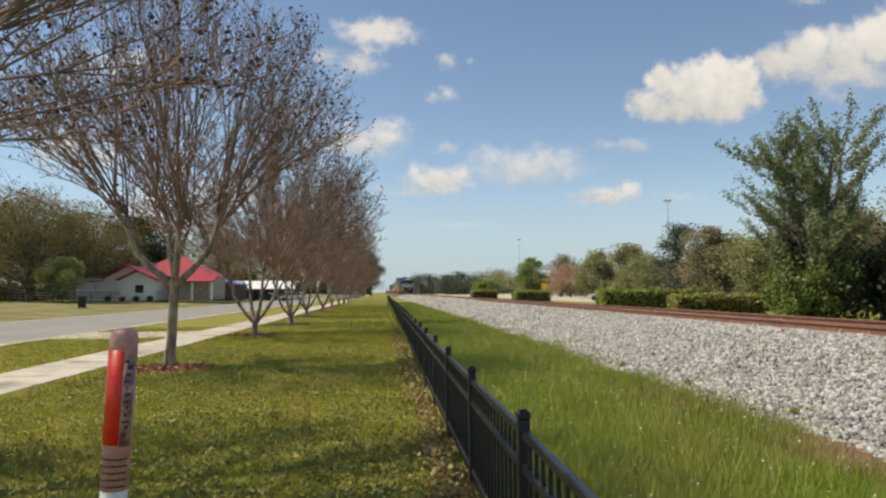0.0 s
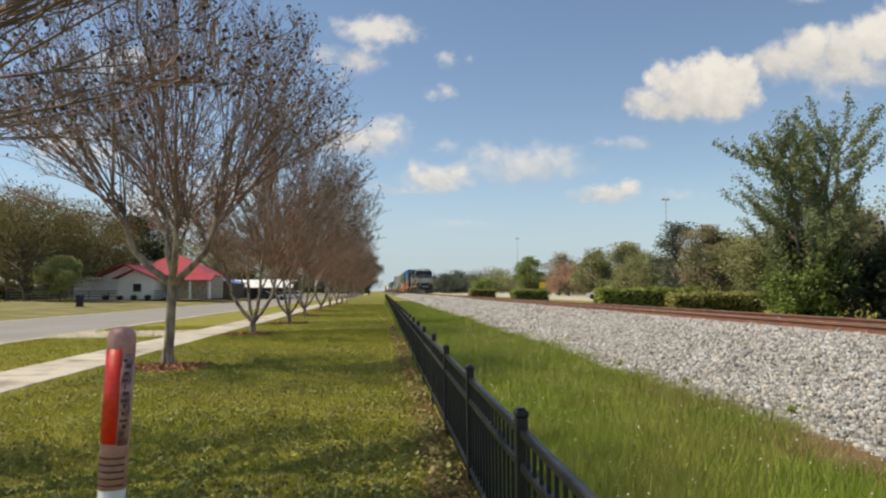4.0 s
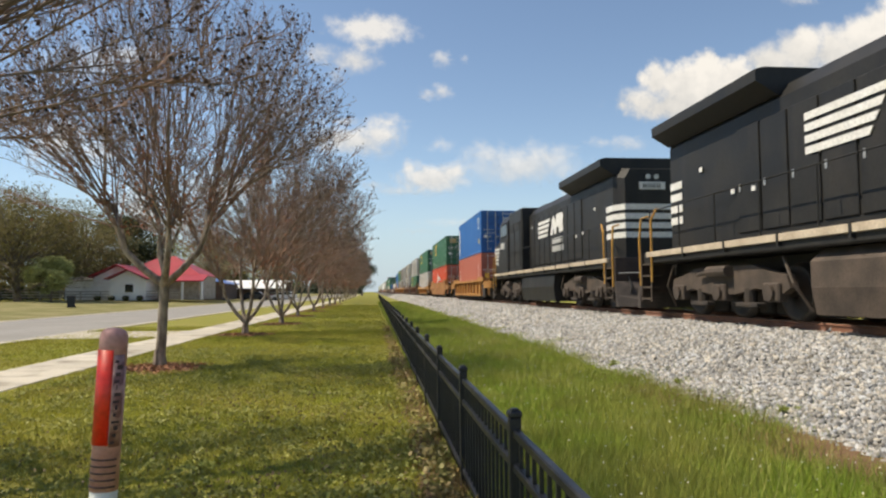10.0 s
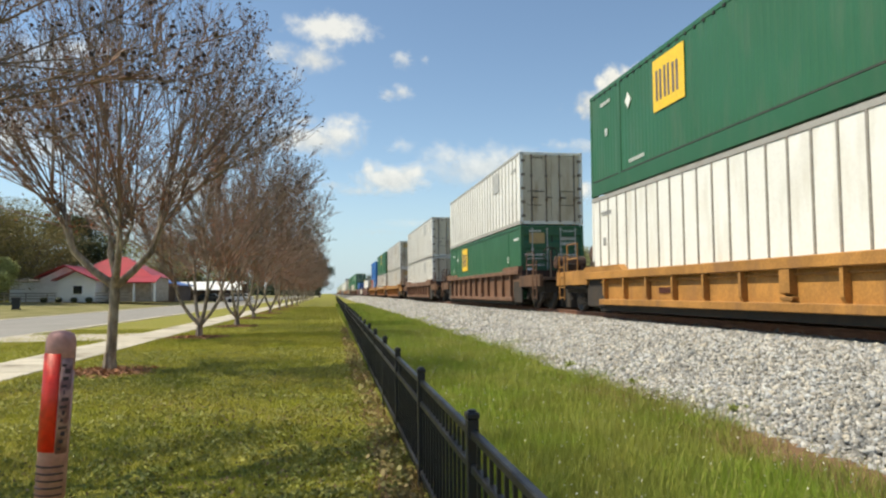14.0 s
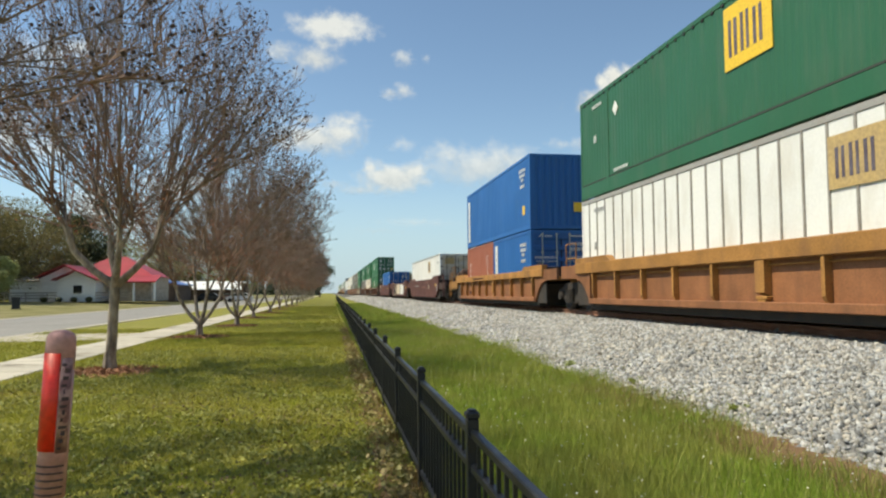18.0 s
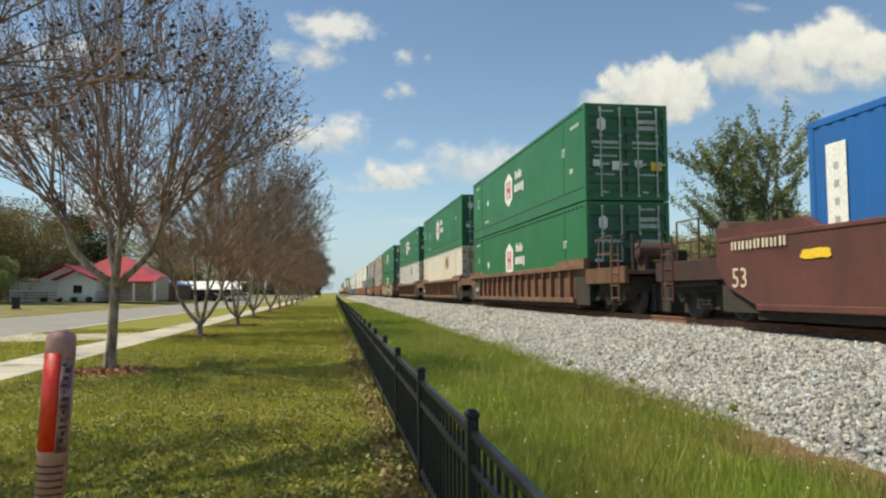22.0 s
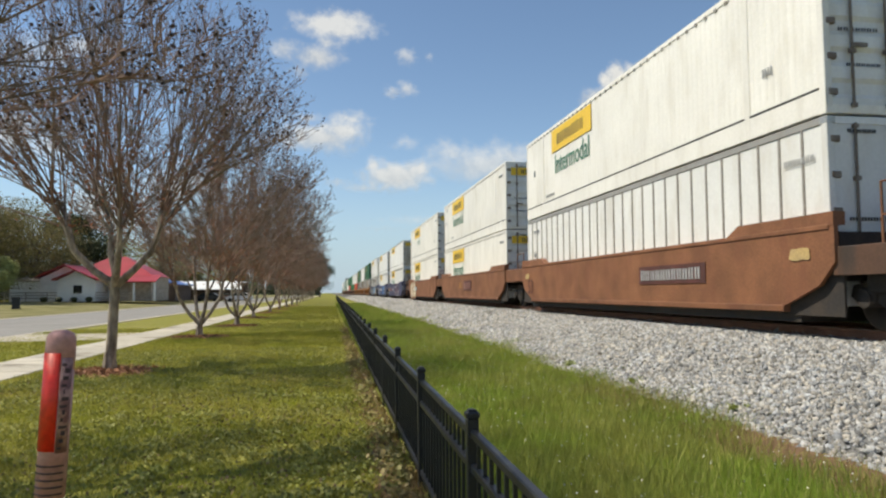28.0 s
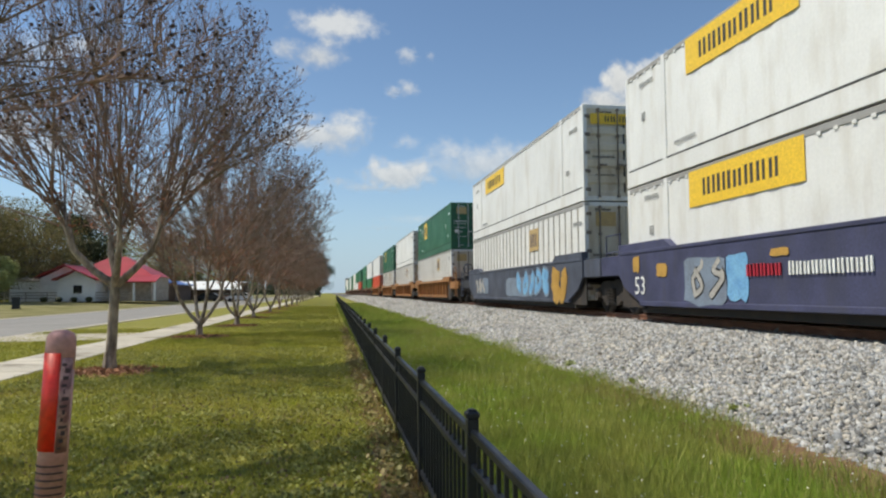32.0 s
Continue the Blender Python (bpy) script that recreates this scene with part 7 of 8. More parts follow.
FAR = [("maple_tree", "rounded fresh green tree beyond the car park", 32.6, 150, 8.6, 8, 1.8, L_FRESH, 0.34), ("spring_tree", "thin grey-brown spring tree", 39.6, 152, 9.6, 9, 2.2, L_BROWN, 0.3), ("spring_tree", "reddish budding spring tree", 38.5, 140, 6.0, 10, 1.0, L_PINK, 0.3),
       ("olive_tree", "broad olive-green spring tree", 31.5, 100, 7.2, 8, 1.0, L_OLIVE, 0.26), ("olive_tree", "broad olive-green spring tree", 35.5, 98, 7.9, 8, 1.0, L_OLIVE, 0.26), ("spring_tree", "thin grey-brown spring tree", 38.9, 105, 8.2, 7, 1.6, L_BROWN, 0.26), ("olive_tree", "low olive-green spring tree", 38.5, 90, 5.2, 9, 0.6, L_OLIVE, 0.24), ("olive_tree", "low olive-green spring tree", 33.5, 88, 5.0, 8, 0.6, L_OLIVE, 0.24),
       ("pine_tree", "tall dark pine with a rounded top", 33.2, 75, 8.8, 6.6, 2.6, L_DARK, 0.2), ("olive_tree", "broad olive-green spring tree", 31.5, 62, 6.6, 7, 0.8, L_OLIVE, 0.2), ("spring_tree", "thin grey-brown spring tree", 30.5, 63, 7.4, 6, 2, L_BROWN, 0.2), ("olive_tree", "broad olive-green spring tree", 35.5, 64, 6.2, 7, 0.8, L_OLIVE, 0.2),
       ("olive_tree", "olive-green spring tree behind the bushes", 28, 46, 5.6, 6, 0.8, L_OLIVE, 0.17), ("olive_tree", "olive-green spring tree behind the bushes", 31.5, 45, 7.0, 7, 1.0, L_OLIVE, 0.17), ("spring_tree", "thin grey-brown spring tree", 29, 40, 6.0, 6, 1.0, L_BROWN, 0.15), ("olive_tree", "olive-green spring tree behind the bushes", 24, 42, 4.6, 6, 0.6, L_OLIVE, 0.17), ("olive_tree", "broad olive-green spring tree", 34.5, 42, 8.4, 9, 0.8, L_OLIVE, 0.18), ("olive_tree", "broad olive-green spring tree", 41, 46, 8.8, 10, 0.8, L_OLIVE, 0.2),
       ("spring_tree", "dark green distant tree", 29, 190, 4.4, 8, 0.8, L_FRESH, 0.34), ("pine_tree", "dark distant tree beyond the track", 36, 330, 10, 22, 1, L_DARK, 0.6), ("pine_tree", "dark distant tree beyond the track", 24, 390, 11, 24, 1, L_DARK, 0.6), ("olive_tree", "distant dull green tree", 50, 300, 10, 24, 1, L_OLIVE, 0.6),
       ("pine_tree", "dark distant trees beyond the track", 60, 420, 12, 30, 1, L_DARK, 0.7), ("pine_tree", "dark distant trees beyond the track", 30, 300, 8, 16, 1, L_DARK, 0.5), ("olive_tree", "distant dull green tree", 45, 210, 8, 14, 1, L_OLIVE, 0.4), ("olive_tree", "distant dull green tree", 58, 190, 9, 16, 1, L_OLIVE, 0.4)]
for i, (nm, lb, x, y, h, w, b, m, s) in enumerate(FAR):
    clump_tree(nm, lb, x, y, 0.1, h * 0.93, w, b * 0.7, m, 100 + i, n=11000 if y < 120 else 6000, size=s * 0.62, trunk=0.16 + h * 0.008, clumps=46, group="trees beyond the track")
LEFT = [("oak_tree", "large old tree with dull olive crown and thick trunk", -39, 82, 11.6, 16, 2.6, L_LEFT, 0.24, 0.42), ("oak_tree", "broad olive-brown spring tree", -46, 92, 12.6, 18, 2.0, L_LEFT, 0.26, 0.3), ("oak_tree", "broad olive-brown spring tree", -39, 100, 12.0, 15, 1.5, L_LEFT, 0.26, 0.3), ("pine_tree", "dark evergreen behind the lawns", -40, 118, 13.0, 12, 2, L_SHADE, 0.34, 0.3), ("oak_tree", "broad olive-brown spring tree", -54, 98, 13.0, 18, 1.5, L_LEFT, 0.26, 0.3),
        ("dogwood_tree", "small lime-green tree in bloom", -34.6, 80, 4.6, 4.8, 1.2, L_LIME, 0.2, 0.12), ("oak_tree", "broad olive-brown spring tree", -37, 128, 10.5, 16, 2, L_OLIVE, 0.34, 0.3), ("spring_tree", "thin grey-brown spring tree", -31, 140, 11.5, 12, 2, L_BROWN, 0.34, 0.25),
        ("oak_tree", "olive-green tree behind the red roof", -34, 165, 12.5, 20, 2, L_OLIVE, 0.4, 0.3), ("oak_tree", "olive-green tree behind the red roof", -26, 190, 12, 18, 2, L_OLIVE, 0.45, 0.3), ("pine_tree", "dark evergreen pine far away", -30, 230, 15, 14, 4, L_DARK, 0.5, 0.3), ("pine_tree", "dark evergreen tree far away", -14, 320, 14, 16, 2, L_DARK, 0.5, 0.3),
        ("oak_tree", "broad olive-green distant spring tree", -50, 120, 12, 16, 2, L_OLIVE, 0.34, 0.3), ("oak_tree", "broad olive-green distant spring tree", -62, 110, 12, 16, 2, L_OLIVE, 0.34, 0.3), ("pine_tree", "dark distant tree at the end of the lawn", -3.5, 250, 14, 11, 2, L_DARK, 0.4, 0.3)]
for i, (nm, lb, x, y, h, w, b, m, s, tr) in enumerate(LEFT):
    clump_tree(nm, lb, x, y, 0.5 if x < -30 else 0.0, h, w, b, m, 200 + i, n=24000 if y < 120 else 9000, size=s * 0.58, trunk=tr, clumps=46, group="trees beyond the street")

def woods(name, label, x0, x1, y0, y1, h, n, size, material, seed):
    rs = np.random.default_rng(seed)
    x, y = rs.uniform(x0, x1, n), rs.uniform(y0, y1, n)
    top = h * (0.62 + 0.22 * np.sin(x * 0.21 + seed) + 0.16 * np.sin(x * 0.57 + 2 * seed))
    z = 0.1 + top * rs.uniform(0, 1, n) ** 0.8
    tagged(part(name, leaf_mesh(name, np.stack([x, y, z], 1), size, seed, material, lift=0.5), None, None), label, "woods", kind="stuff")


woods("far_woods", "dull olive woods behind the houses", -190, -27, 150, 165, 9, 9000, 0.9, L_LEFT, 3)
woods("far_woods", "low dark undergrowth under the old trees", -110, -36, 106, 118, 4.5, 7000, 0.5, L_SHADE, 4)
woods("far_woods", "hazy distant woods along the railway", 18, 260, 520, 560, 13, 6000, 2.2, L_DARK, 5)
woods("far_woods", "olive woods beyond the car park", 42, 150, 160, 185, 8, 6000, 0.8, L_OLIVE, 6)
woods("far_woods", "hazy distant woods at the street's end", -160, -6, 420, 450, 12, 5000, 2.0, L_DARK, 7)

# ---- lawn and weeds in blades ----
def patches(x, y, size, seed):
    """Smooth random values from 0 to 1 over the plan, with spots of that size."""
    g = np.random.default_rng(seed).random((64, 64))
    u, w = x / size + 1000.0, y / size + 1000.0
    i, j = np.floor(u).astype(int), np.floor(w).astype(int)
    a, b = u - i, w - j
    a, b = a * a * (3 - 2 * a), b * b * (3 - 2 * b)
    i0, i1, j0, j1 = i % 64, (i + 1) % 64, j % 64, (j + 1) % 64
    return (g[i0, j0] * (1 - a) + g[i1, j0] * a) * (1 - b) + (g[i0, j1] * (1 - a) + g[i1, j1] * a) * b


def blades(seed, x0, x1, y0, y1, n, lo, hi, wide, fall=1.6, thin=None):
    """Upright tapered blades, denser near the eye."""
    r = np.random.default_rng(seed)
    x = r.uniform(x0, x1, n)
    y = y0 + (y1 - y0) * r.uniform(0, 1, n) ** fall
    if thin is not None:
        keep = thin(x, y, r)
        x, y = x[keep], y[keep]
        n = len(x)
    tuft = 0.05 + 0.75 * patches(x, y, 0.9, seed) + 0.75 * patches(x, y, 0.16, seed + 50)
    h = r.uniform(lo, hi, n) * np.clip(tuft + 0.2, 0.3, 1.5)
    a = r.uniform(0, 2 * np.pi, n)
    w = wide * (1 + 0.05 * y)
    dx, dy = np.cos(a) * w, np.sin(a) * w
    lean = r.standard_normal((n, 2)) * 0.35 * h[:, None]
    z = np.interp(x, [4.4, 6.4], [0, 0.45])
    v = np.stack([np.stack([x - dx, y - dy, z], 1), np.stack([x + dx, y + dy, z], 1), np.stack([x + lean[:, 0], y + lean[:, 1], z + h], 1)], 1).reshape(-1, 3)
    return v, np.arange(3 * n).reshape(-1, 3)


def off_walk(x, y, r):
    d = np.ones(len(x), bool)
    for tx, ty, *_ in ROW[:5]:
        d &= (x - tx) ** 2 + (y - ty) ** 2 > 0.42
    return d


v, f = blades(1, -5.2, 0.6, 4.0, 26, 190000, 0.02, 0.06, 0.0034, 1.7, off_walk)
tagged(part("lawn_grass", quick("lawn_grass", v, f, BLADE), None, None), "short mown spring grass", "grass", kind="stuff")
v, f = blades(6, -5.2, 0.6, 24, 75, 60000, 0.015, 0.035, 0.006, 1.4)
tagged(part("lawn_grass", quick("lawn_grass", v, f, BLADE), None, None), "short mown spring grass along the fence", "grass", kind="stuff")
v, f = blades(7, -5.2, 0.6, -8, 4.1, 45000, 0.018, 0.05, 0.005, 1.0)
tagged(part("lawn_grass", quick("lawn_grass", v, f, BLADE), None, None), "short mown spring grass beside the fence", "grass", kind="stuff")
v, f = blades(2, -10.5, -6.7, 12, 30, 30000, 0.02, 0.05, 0.006, 1.3)
tagged(part("lawn_grass", quick("lawn_grass", v, f, BLADE), None, None), "short mown grass of the verge", "grass", kind="stuff")


def ragged(x, y, r):
    edge = 4.3 + 0.28 * np.sin(y * 1.9) + 0.2 * np.sin(y * 0.7 + 2) + r.standard_normal(len(x)) * 0.26 - 0.62 * np.clip((7.0 - y) / 2, 0, 1)
    return x < edge


v, f = blades(3, 0.68, 5.0, 2.4, 34, 250000, 0.05, 0.16, 0.0027, 1.8, ragged)
tagged(part("tall_grass", quick("tall_grass", v, f, TALL), None, None), "tall unmown bright green grass with small white flowers", "grass", kind="stuff")
v, f = blades(8, 0.68, 5.0, 30, 90, 60000, 0.08, 0.18, 0.006, 1.4, ragged)
tagged(part("tall_grass", quick("tall_grass", v, f, TALL), None, None), "tall unmown bright green grass beside the ballast", "grass", kind="stuff")
v, f = blades(9, 0.68, 5.0, -8, 2.5, 40000, 0.06, 0.17, 0.006, 1.0, ragged)
tagged(part("tall_grass", quick("tall_grass", v, f, TALL), None, None), "tall unmown bright green grass beyond the fence", "grass", kind="stuff")


def patchy(x, y, r):
    return (np.sin(y * 2.3 + 0.6) + np.sin(y * 0.9 + 2.0) + 3.2 * (x - 0.5) / 0.3 + r.standard_normal(len(x)) * 0.7) > -0.3


STALK = mat("yellowish_stalks", (0.30, 0.31, 0.08), 0.8, second=(0.25, 0.28, 0.06), scale=2, amount=0.7, fine=5, bump=0, island=0.35, trans=0.2)
v, f = blades(13, 0.7, 4.5, 1.8, 26, 11000, 0.12, 0.26, 0.0028, 1.7, ragged)
tagged(part("seed_stalks", quick("seed_stalks", v, f, STALK), None, None), "thin yellowish seed stalks in the tall grass", "grass", kind="stuff")
DRY = mat("dry_grass", (0.30, 0.21, 0.09), 0.85, second=(0.22, 0.13, 0.06), scale=3, amount=0.8, fine=5, bump=0, island=0.4)
v, f = blades(4, 0.30, 0.66, 4.0, 18, 9000, 0.03, 0.09, 0.004, 1.5, patchy)
tagged(part("dry_grass", quick("dry_grass", v, f, DRY), None, None), "dry brownish weeds along the fence foot", "grass", kind="stuff")
rc = np.random.default_rng(19)
n = 120000
cx, cy = rc.uniform(-4.9, 0.55, n), 4.0 + 14 * rc.uniform(0, 1, n) ** 1.5
lump = 0.6 * patches(cx, cy, 0.11, 71) + 0.4 * patches(cx, cy, 0.7, 72)
keep = lump + rc.standard_normal(n) * 0.06 > 0.52
cx, cy, lump = cx[keep], cy[keep], lump[keep]
cz = 0.018 + np.clip(lump - 0.48, 0, 0.3) * 0.24 * rc.uniform(0.3, 1.1, len(cx))
tagged(part("clover", leaf_mesh("clover", np.stack([cx, cy, cz], 1), 0.026, 21, mat("clover_leaves", (0.23, 0.245, 0.042), 0.6, second=(0.31, 0.295, 0.075), scale=0.8, amount=0.8, fine=5, bump=0, island=0.4, trans=0.2), flat=0.75, long=1.0), None, None), "low broad-leaved clover in patches on the lawn", "clover", kind="stuff")
rw = np.random.default_rng(23)
n = 9000
wx, wy = 0.62 - np.abs(rw.standard_normal(n)) * 0.11, 4.0 + 22 * rw.uniform(0, 1, n) ** 1.5
lump = patches(wx, wy, 0.22, 81)
keep = lump + rw.standard_normal(n) * 0.08 > 0.5
wx, wy, lump = wx[keep], wy[keep], lump[keep]
tagged(part("fence_weeds", leaf_mesh("fence_weeds", np.stack([wx, wy, 0.02 + (lump - 0.4) * 0.3 * rw.uniform(0.2, 1.1, len(wx))], 1), 0.034, 24, mat("yellowing_weed_leaves", (0.27, 0.255, 0.07), 0.6, second=(0.29, 0.18, 0.085), scale=2.5, amount=0.9, fine=5, bump=0, island=0.4, trans=0.2), flat=0.5, long=1.3), None, None), "low yellowing broad-leaved weeds along the fence foot", "weeds", kind="stuff")
soil = sheet("bare_soil", [0.18 + 0.06 * i for i in range(8)], [3.0 + 0.25 * i for i in range(80)], lambda x, y: 0.022 - 0.05 * max(0.0, 0.42 + 0.14 * noise.noise((y * 1.1, 3, 0)) - x) / 0.12 + 0.006 * noise.noise((x * 9, y * 9, 1)), mat("bare_brown_soil", (0.20, 0.125, 0.07), 0.95, second=(0.12, 0.075, 0.045), scale=6, amount=0.8, fine=50, bump=0.6, spec=0.1))
tagged(part("bare_soil", soil, None, None), "strip of bare brown soil along the fence foot", "soil", kind="stuff")
patch_soil = sheet("bare_soil", [3.2 + 0.1 * i for i in range(11)], [2.5 + 0.25 * i for i in range(19)], lambda x, y: 0.03 - 0.06 * max(0.0, 3.55 + 0.25 * noise.noise((y * 1.3, 7, 0)) + 0.5 * max(0.0, (y - 5.5) / 2) - x) / 0.2 + 0.012 * noise.noise((x * 7, y * 7, 1)), MATS["bare_brown_soil"])
tagged(part("bare_soil", patch_soil, None, None), "patch of bare brown soil beside the ballast", "soil", kind="stuff")
v, f = blades(14, 3.4, 4.75, 4.2, 11, 9000, 0.04, 0.15, 0.0032, 1.2, ragged)
tagged(part("dry_grass", quick("dry_grass", v, f, DRY), None, None), "dry brownish stalks where the grass meets the ballast", "grass", kind="stuff")
rl = np.random.default_rng(29)
n = 11000
lx, ly = rl.uniform(-4.8, 0.6, n), 2.2 + 11 * rl.uniform(0, 1, n) ** 1.5
keep = np.sin(lx * 1.3 + 2 + np.sin(ly * 0.9)) + np.sin(ly * 1.7 + lx) + rl.standard_normal(n) * 0.7 > 0.0
lx, ly = lx[keep], ly[keep]
LITTER = mat("brown_leaf_litter", (0.20, 0.14, 0.07), 0.9, second=(0.11, 0.08, 0.045), scale=2, amount=0.8, fine=5, bump=0, island=0.45)
tagged(part("leaf_litter", leaf_mesh("leaf_litter", np.stack([lx, ly, rl.uniform(0.015, 0.055, len(lx))], 1), 0.021, 31, LITTER, flat=0.6, long=1.5), None, None), "scattered small brown dead leaves in the lawn", "leaf litter", kind="stuff")
rf = np.random.default_rng(9)
n = 1700
fx, fy = rf.uniform(0.8, 4.6, n), 2.2 + 20 * rf.uniform(0, 1, n) ** 1.4
tagged(part("white_flowers", leaf_mesh("white_flowers", np.stack([fx, fy, rf.uniform(0.10, 0.2, n)], 1), 0.014, 3, mat("white_petals", (0.75, 0.73, 0.62), 0.7, scale=3, amount=0.3, fine=5, bump=0), long=1.0), None, None), "small white wild flowers in the tall grass", "flowers", kind="stuff")
for k, (x, y) in enumerate(((4.35, 9.6), (4.3, 12.2), (4.4, 7.2))):
    bush(x, y, 0.05, 0.20, 0.20, 0.12, L_HEDGE, 60 + k, 110, 0.026, "low leafy weed at the edge of the ballast", "weed")

# ---- houses and street ----
SIDING = mat("pale_wall_paint", (0.82, 0.81, 0.79), 0.8, second=(0.58, 0.57, 0.54), scale=1, amount=0.6, fine=20, bump=0.1)
BRICKW = mat("tan_brick_wall", (0.52, 0.46, 0.37), 0.85, second=(0.28, 0.23, 0.18), scale=2, amount=0.7, fine=20, bump=0.2)
REDROOF = mat("red_metal_roof", (0.37, 0.032, 0.036), 0.45, second=(0.28, 0.035, 0.035), scale=0.7, amount=0.5, fine=10, bump=0.03)
BLUEROOF = mat("blue_metal_roof", (0.07, 0.16, 0.42), 0.45, second=(0.06, 0.13, 0.34), scale=0.7, amount=0.5, fine=10, bump=0.03)
DARKWALL = mat("shaded_brown_wall", (0.14, 0.10, 0.08), 0.85, scale=1, amount=0.6, fine=20, bump=0.1)
WHITEP = mat("white_paint", (0.80, 0.80, 0.78), 0.5, second=(0.7, 0.7, 0.68), scale=1, amount=0.5, fine=20, bump=0.02)


def gable(g, x0, x1, y0, y1, z0, z1, over=0.3, along="x"):
    """Two roof slabs that meet in a ridge."""
    if along == "x":
        ym = (y0 + y1) / 2
        for a, b in ((y0 - over, ym), (y1 + over, ym)):
            g.prism([(a, z0), (b, z1), (b, z1 + 0.12), (a, z0 + 0.12)], "x", x0 - over, x1 + over)
    else:
        xm = (x0 + x1) / 2
        for a, b in ((x0 - over, xm), (x1 + over, xm)):
            g.prism([(a, z0), (b, z1), (b, z1 + 0.12), (a, z0 + 0.12)], "y", y0 - over, y1 + over)
    return g


def red_house():
    c = thing("house", "low pale house with a bright red metal roof", "house", at=pose(-31.0, 95, 0.52))
    part("wall", Geo().box(-8.2, -3.9, -0.5, 6, 0, 2.55, 0.02), WHITEP, c, "white wall of the side wing")
    part("roof", Geo().prism([(-0.9, 2.5), (2.8, 3.1), (2.8, 3.25), (-0.9, 2.65)], "x", -8.4, -3.8), BRICKW, c, "pale flat roof of the side wing")
    part("wall", Geo().prism([(-4.4, 0), (-0.6, 0), (-0.6, 2.7), (-0.7, 4.2), (-1.6, 4.35), (-4.4, 2.9)], "y", -1.4, 6), SIDING, c, "grey gable wall")
    part("wall", Geo().prism([(-1.8, 0), (2.6, 0), (2.6, 2.6), (0.4, 3.75), (-1.8, 2.6)], "y", -3.2, 2), WHITEP, c, "white gable wall")
    part("roof", gable(Geo(), -4.4, 1.4, -1.6, 6, 2.9, 4.5, 0.5, "y"), REDROOF, c, "red metal gable roof")
    part("roof", gable(Geo(), -1.8, 2.6, -3.4, 3, 2.6, 3.8, 0.45, "y"), REDROOF, c, "red metal gable roof")
    part("roof", loft([[(-2.2, 1.0, 3.2), (8.4, 1.0, 3.2), (8.4, 12, 3.2), (-2.2, 12, 3.2)], [(1.6, 6.3, 6.0), (3.6, 6.3, 6.0), (3.6, 6.9, 6.0), (1.6, 6.9, 6.0)]]), REDROOF, c, "red metal hipped roof")
    part("wall", Geo().box(-1.5, 8.0, 2.0, 11.5, 0, 3.2, 0.02), BRICKW, c)
    part("porch_roof", Geo().prism([(-1.4, 2.35), (1.8, 3.25), (1.8, 3.4), (-1.4, 2.5)], "x", 3.6, 9.2), REDROOF, c)
    part("wall", Geo().box(4.2, 8.2, 0.8, 2.0, 0, 2.4), BRICKW, c, "tan brick wall under the porch")
    for x in (3.8, 6.4, 8.9):
        part("porch_post", Geo().box(x, x + 0.25, -1.2, -0.95, 0, 2.4, 0.02), WHITEP, c)
    part("garage_door", Geo().box(-3.9, -1.9, -1.46, -1.39, 0, 1.95, 0.02), WHITEP, c, "white garage door")
    w = part("window", Geo().box(0.1, 1.1, -3.24, -3.18, 1.0, 2.0), GLASS, c)
    part("frame", Geo().box(0.0, 1.2, -3.27, -3.19, 0.92, 1.0).box(0.0, 1.2, -3.27, -3.19, 2.0, 2.08), WHITEP, w)
    for k in range(4):
        bx = -3.4 + 1.7 * k
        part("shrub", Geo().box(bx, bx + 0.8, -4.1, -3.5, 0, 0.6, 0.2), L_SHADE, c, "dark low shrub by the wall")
    return c


red_house()
b = thing("shed", "long building with a blue metal roof", "building", at=pose(-26.6, 112, 0.3))
part("wall", Geo().box(-3, 3.4, 0, 12, 0, 2.6), DARKWALL, b)
part("roof", Geo().prism([(-4.2, 4.3), (4.2, 2.4), (4.2, 2.55), (-4.2, 4.45)], "y", -0.6, 12.5), BLUEROOF, b, "blue sloping metal roof")
b = thing("white_building", "long low white building with an open shaded front", "building", at=pose(-23.0, 130, 0.1))
part("fascia", Geo().prism([(0.0, 2.0), (2.2, 3.45), (2.2, 3.55), (0.0, 2.1)], "x", -3.6, 7.4), WHITEP, b, "sloping white metal canopy")
part("roof", Geo().box(-3.6, 7.4, 2.21, 10, 3.3, 3.5, 0.03), WHITEP, b)
part("back_wall", Geo().box(-3.6, 7.4, 9.6, 10, 0, 3.2), DARKWALL, b)
for k in range(5):
    part("pillar", Geo().box(-3.5 + 2.62 * k, -3.3 + 2.62 * k, 0.1, 0.3, 0, 1.9, 0.02), DARKWALL, b)


def car(x, y, z, turn, color, label):
    c = thing("parked_car", label, "car", group="parked cars", at=pose(x, y, z, 0, 0, turn))
    pm = mat("car_paint_" + label.split()[0], color, 0.3, scale=2, amount=0.3, fine=10, bump=0, spec=0.6)
    side = [(-2.2, 0.35), (2.2, 0.35), (2.25, 0.75), (1.4, 0.92), (0.7, 1.42), (-1.1, 1.45), (-1.8, 1.0), (-2.25, 0.9)]
    part("body", Geo().prism(side, "x", -0.88, 0.88), pm, c)
    for s in (-1, 1):
        part("side_glass", Geo().prism([(-1.6, 1.0), (1.15, 0.97), (0.62, 1.36), (-1.05, 1.38)], "x", s * 0.885, s * 0.87), GLASS, c)
        for yy in (-1.4, 1.4):
            part("wheel", Geo().tube([(s * 0.7, yy, 0.33), (s * 0.9, yy, 0.33)], 0.33, 16), BLACK, c)
    return c


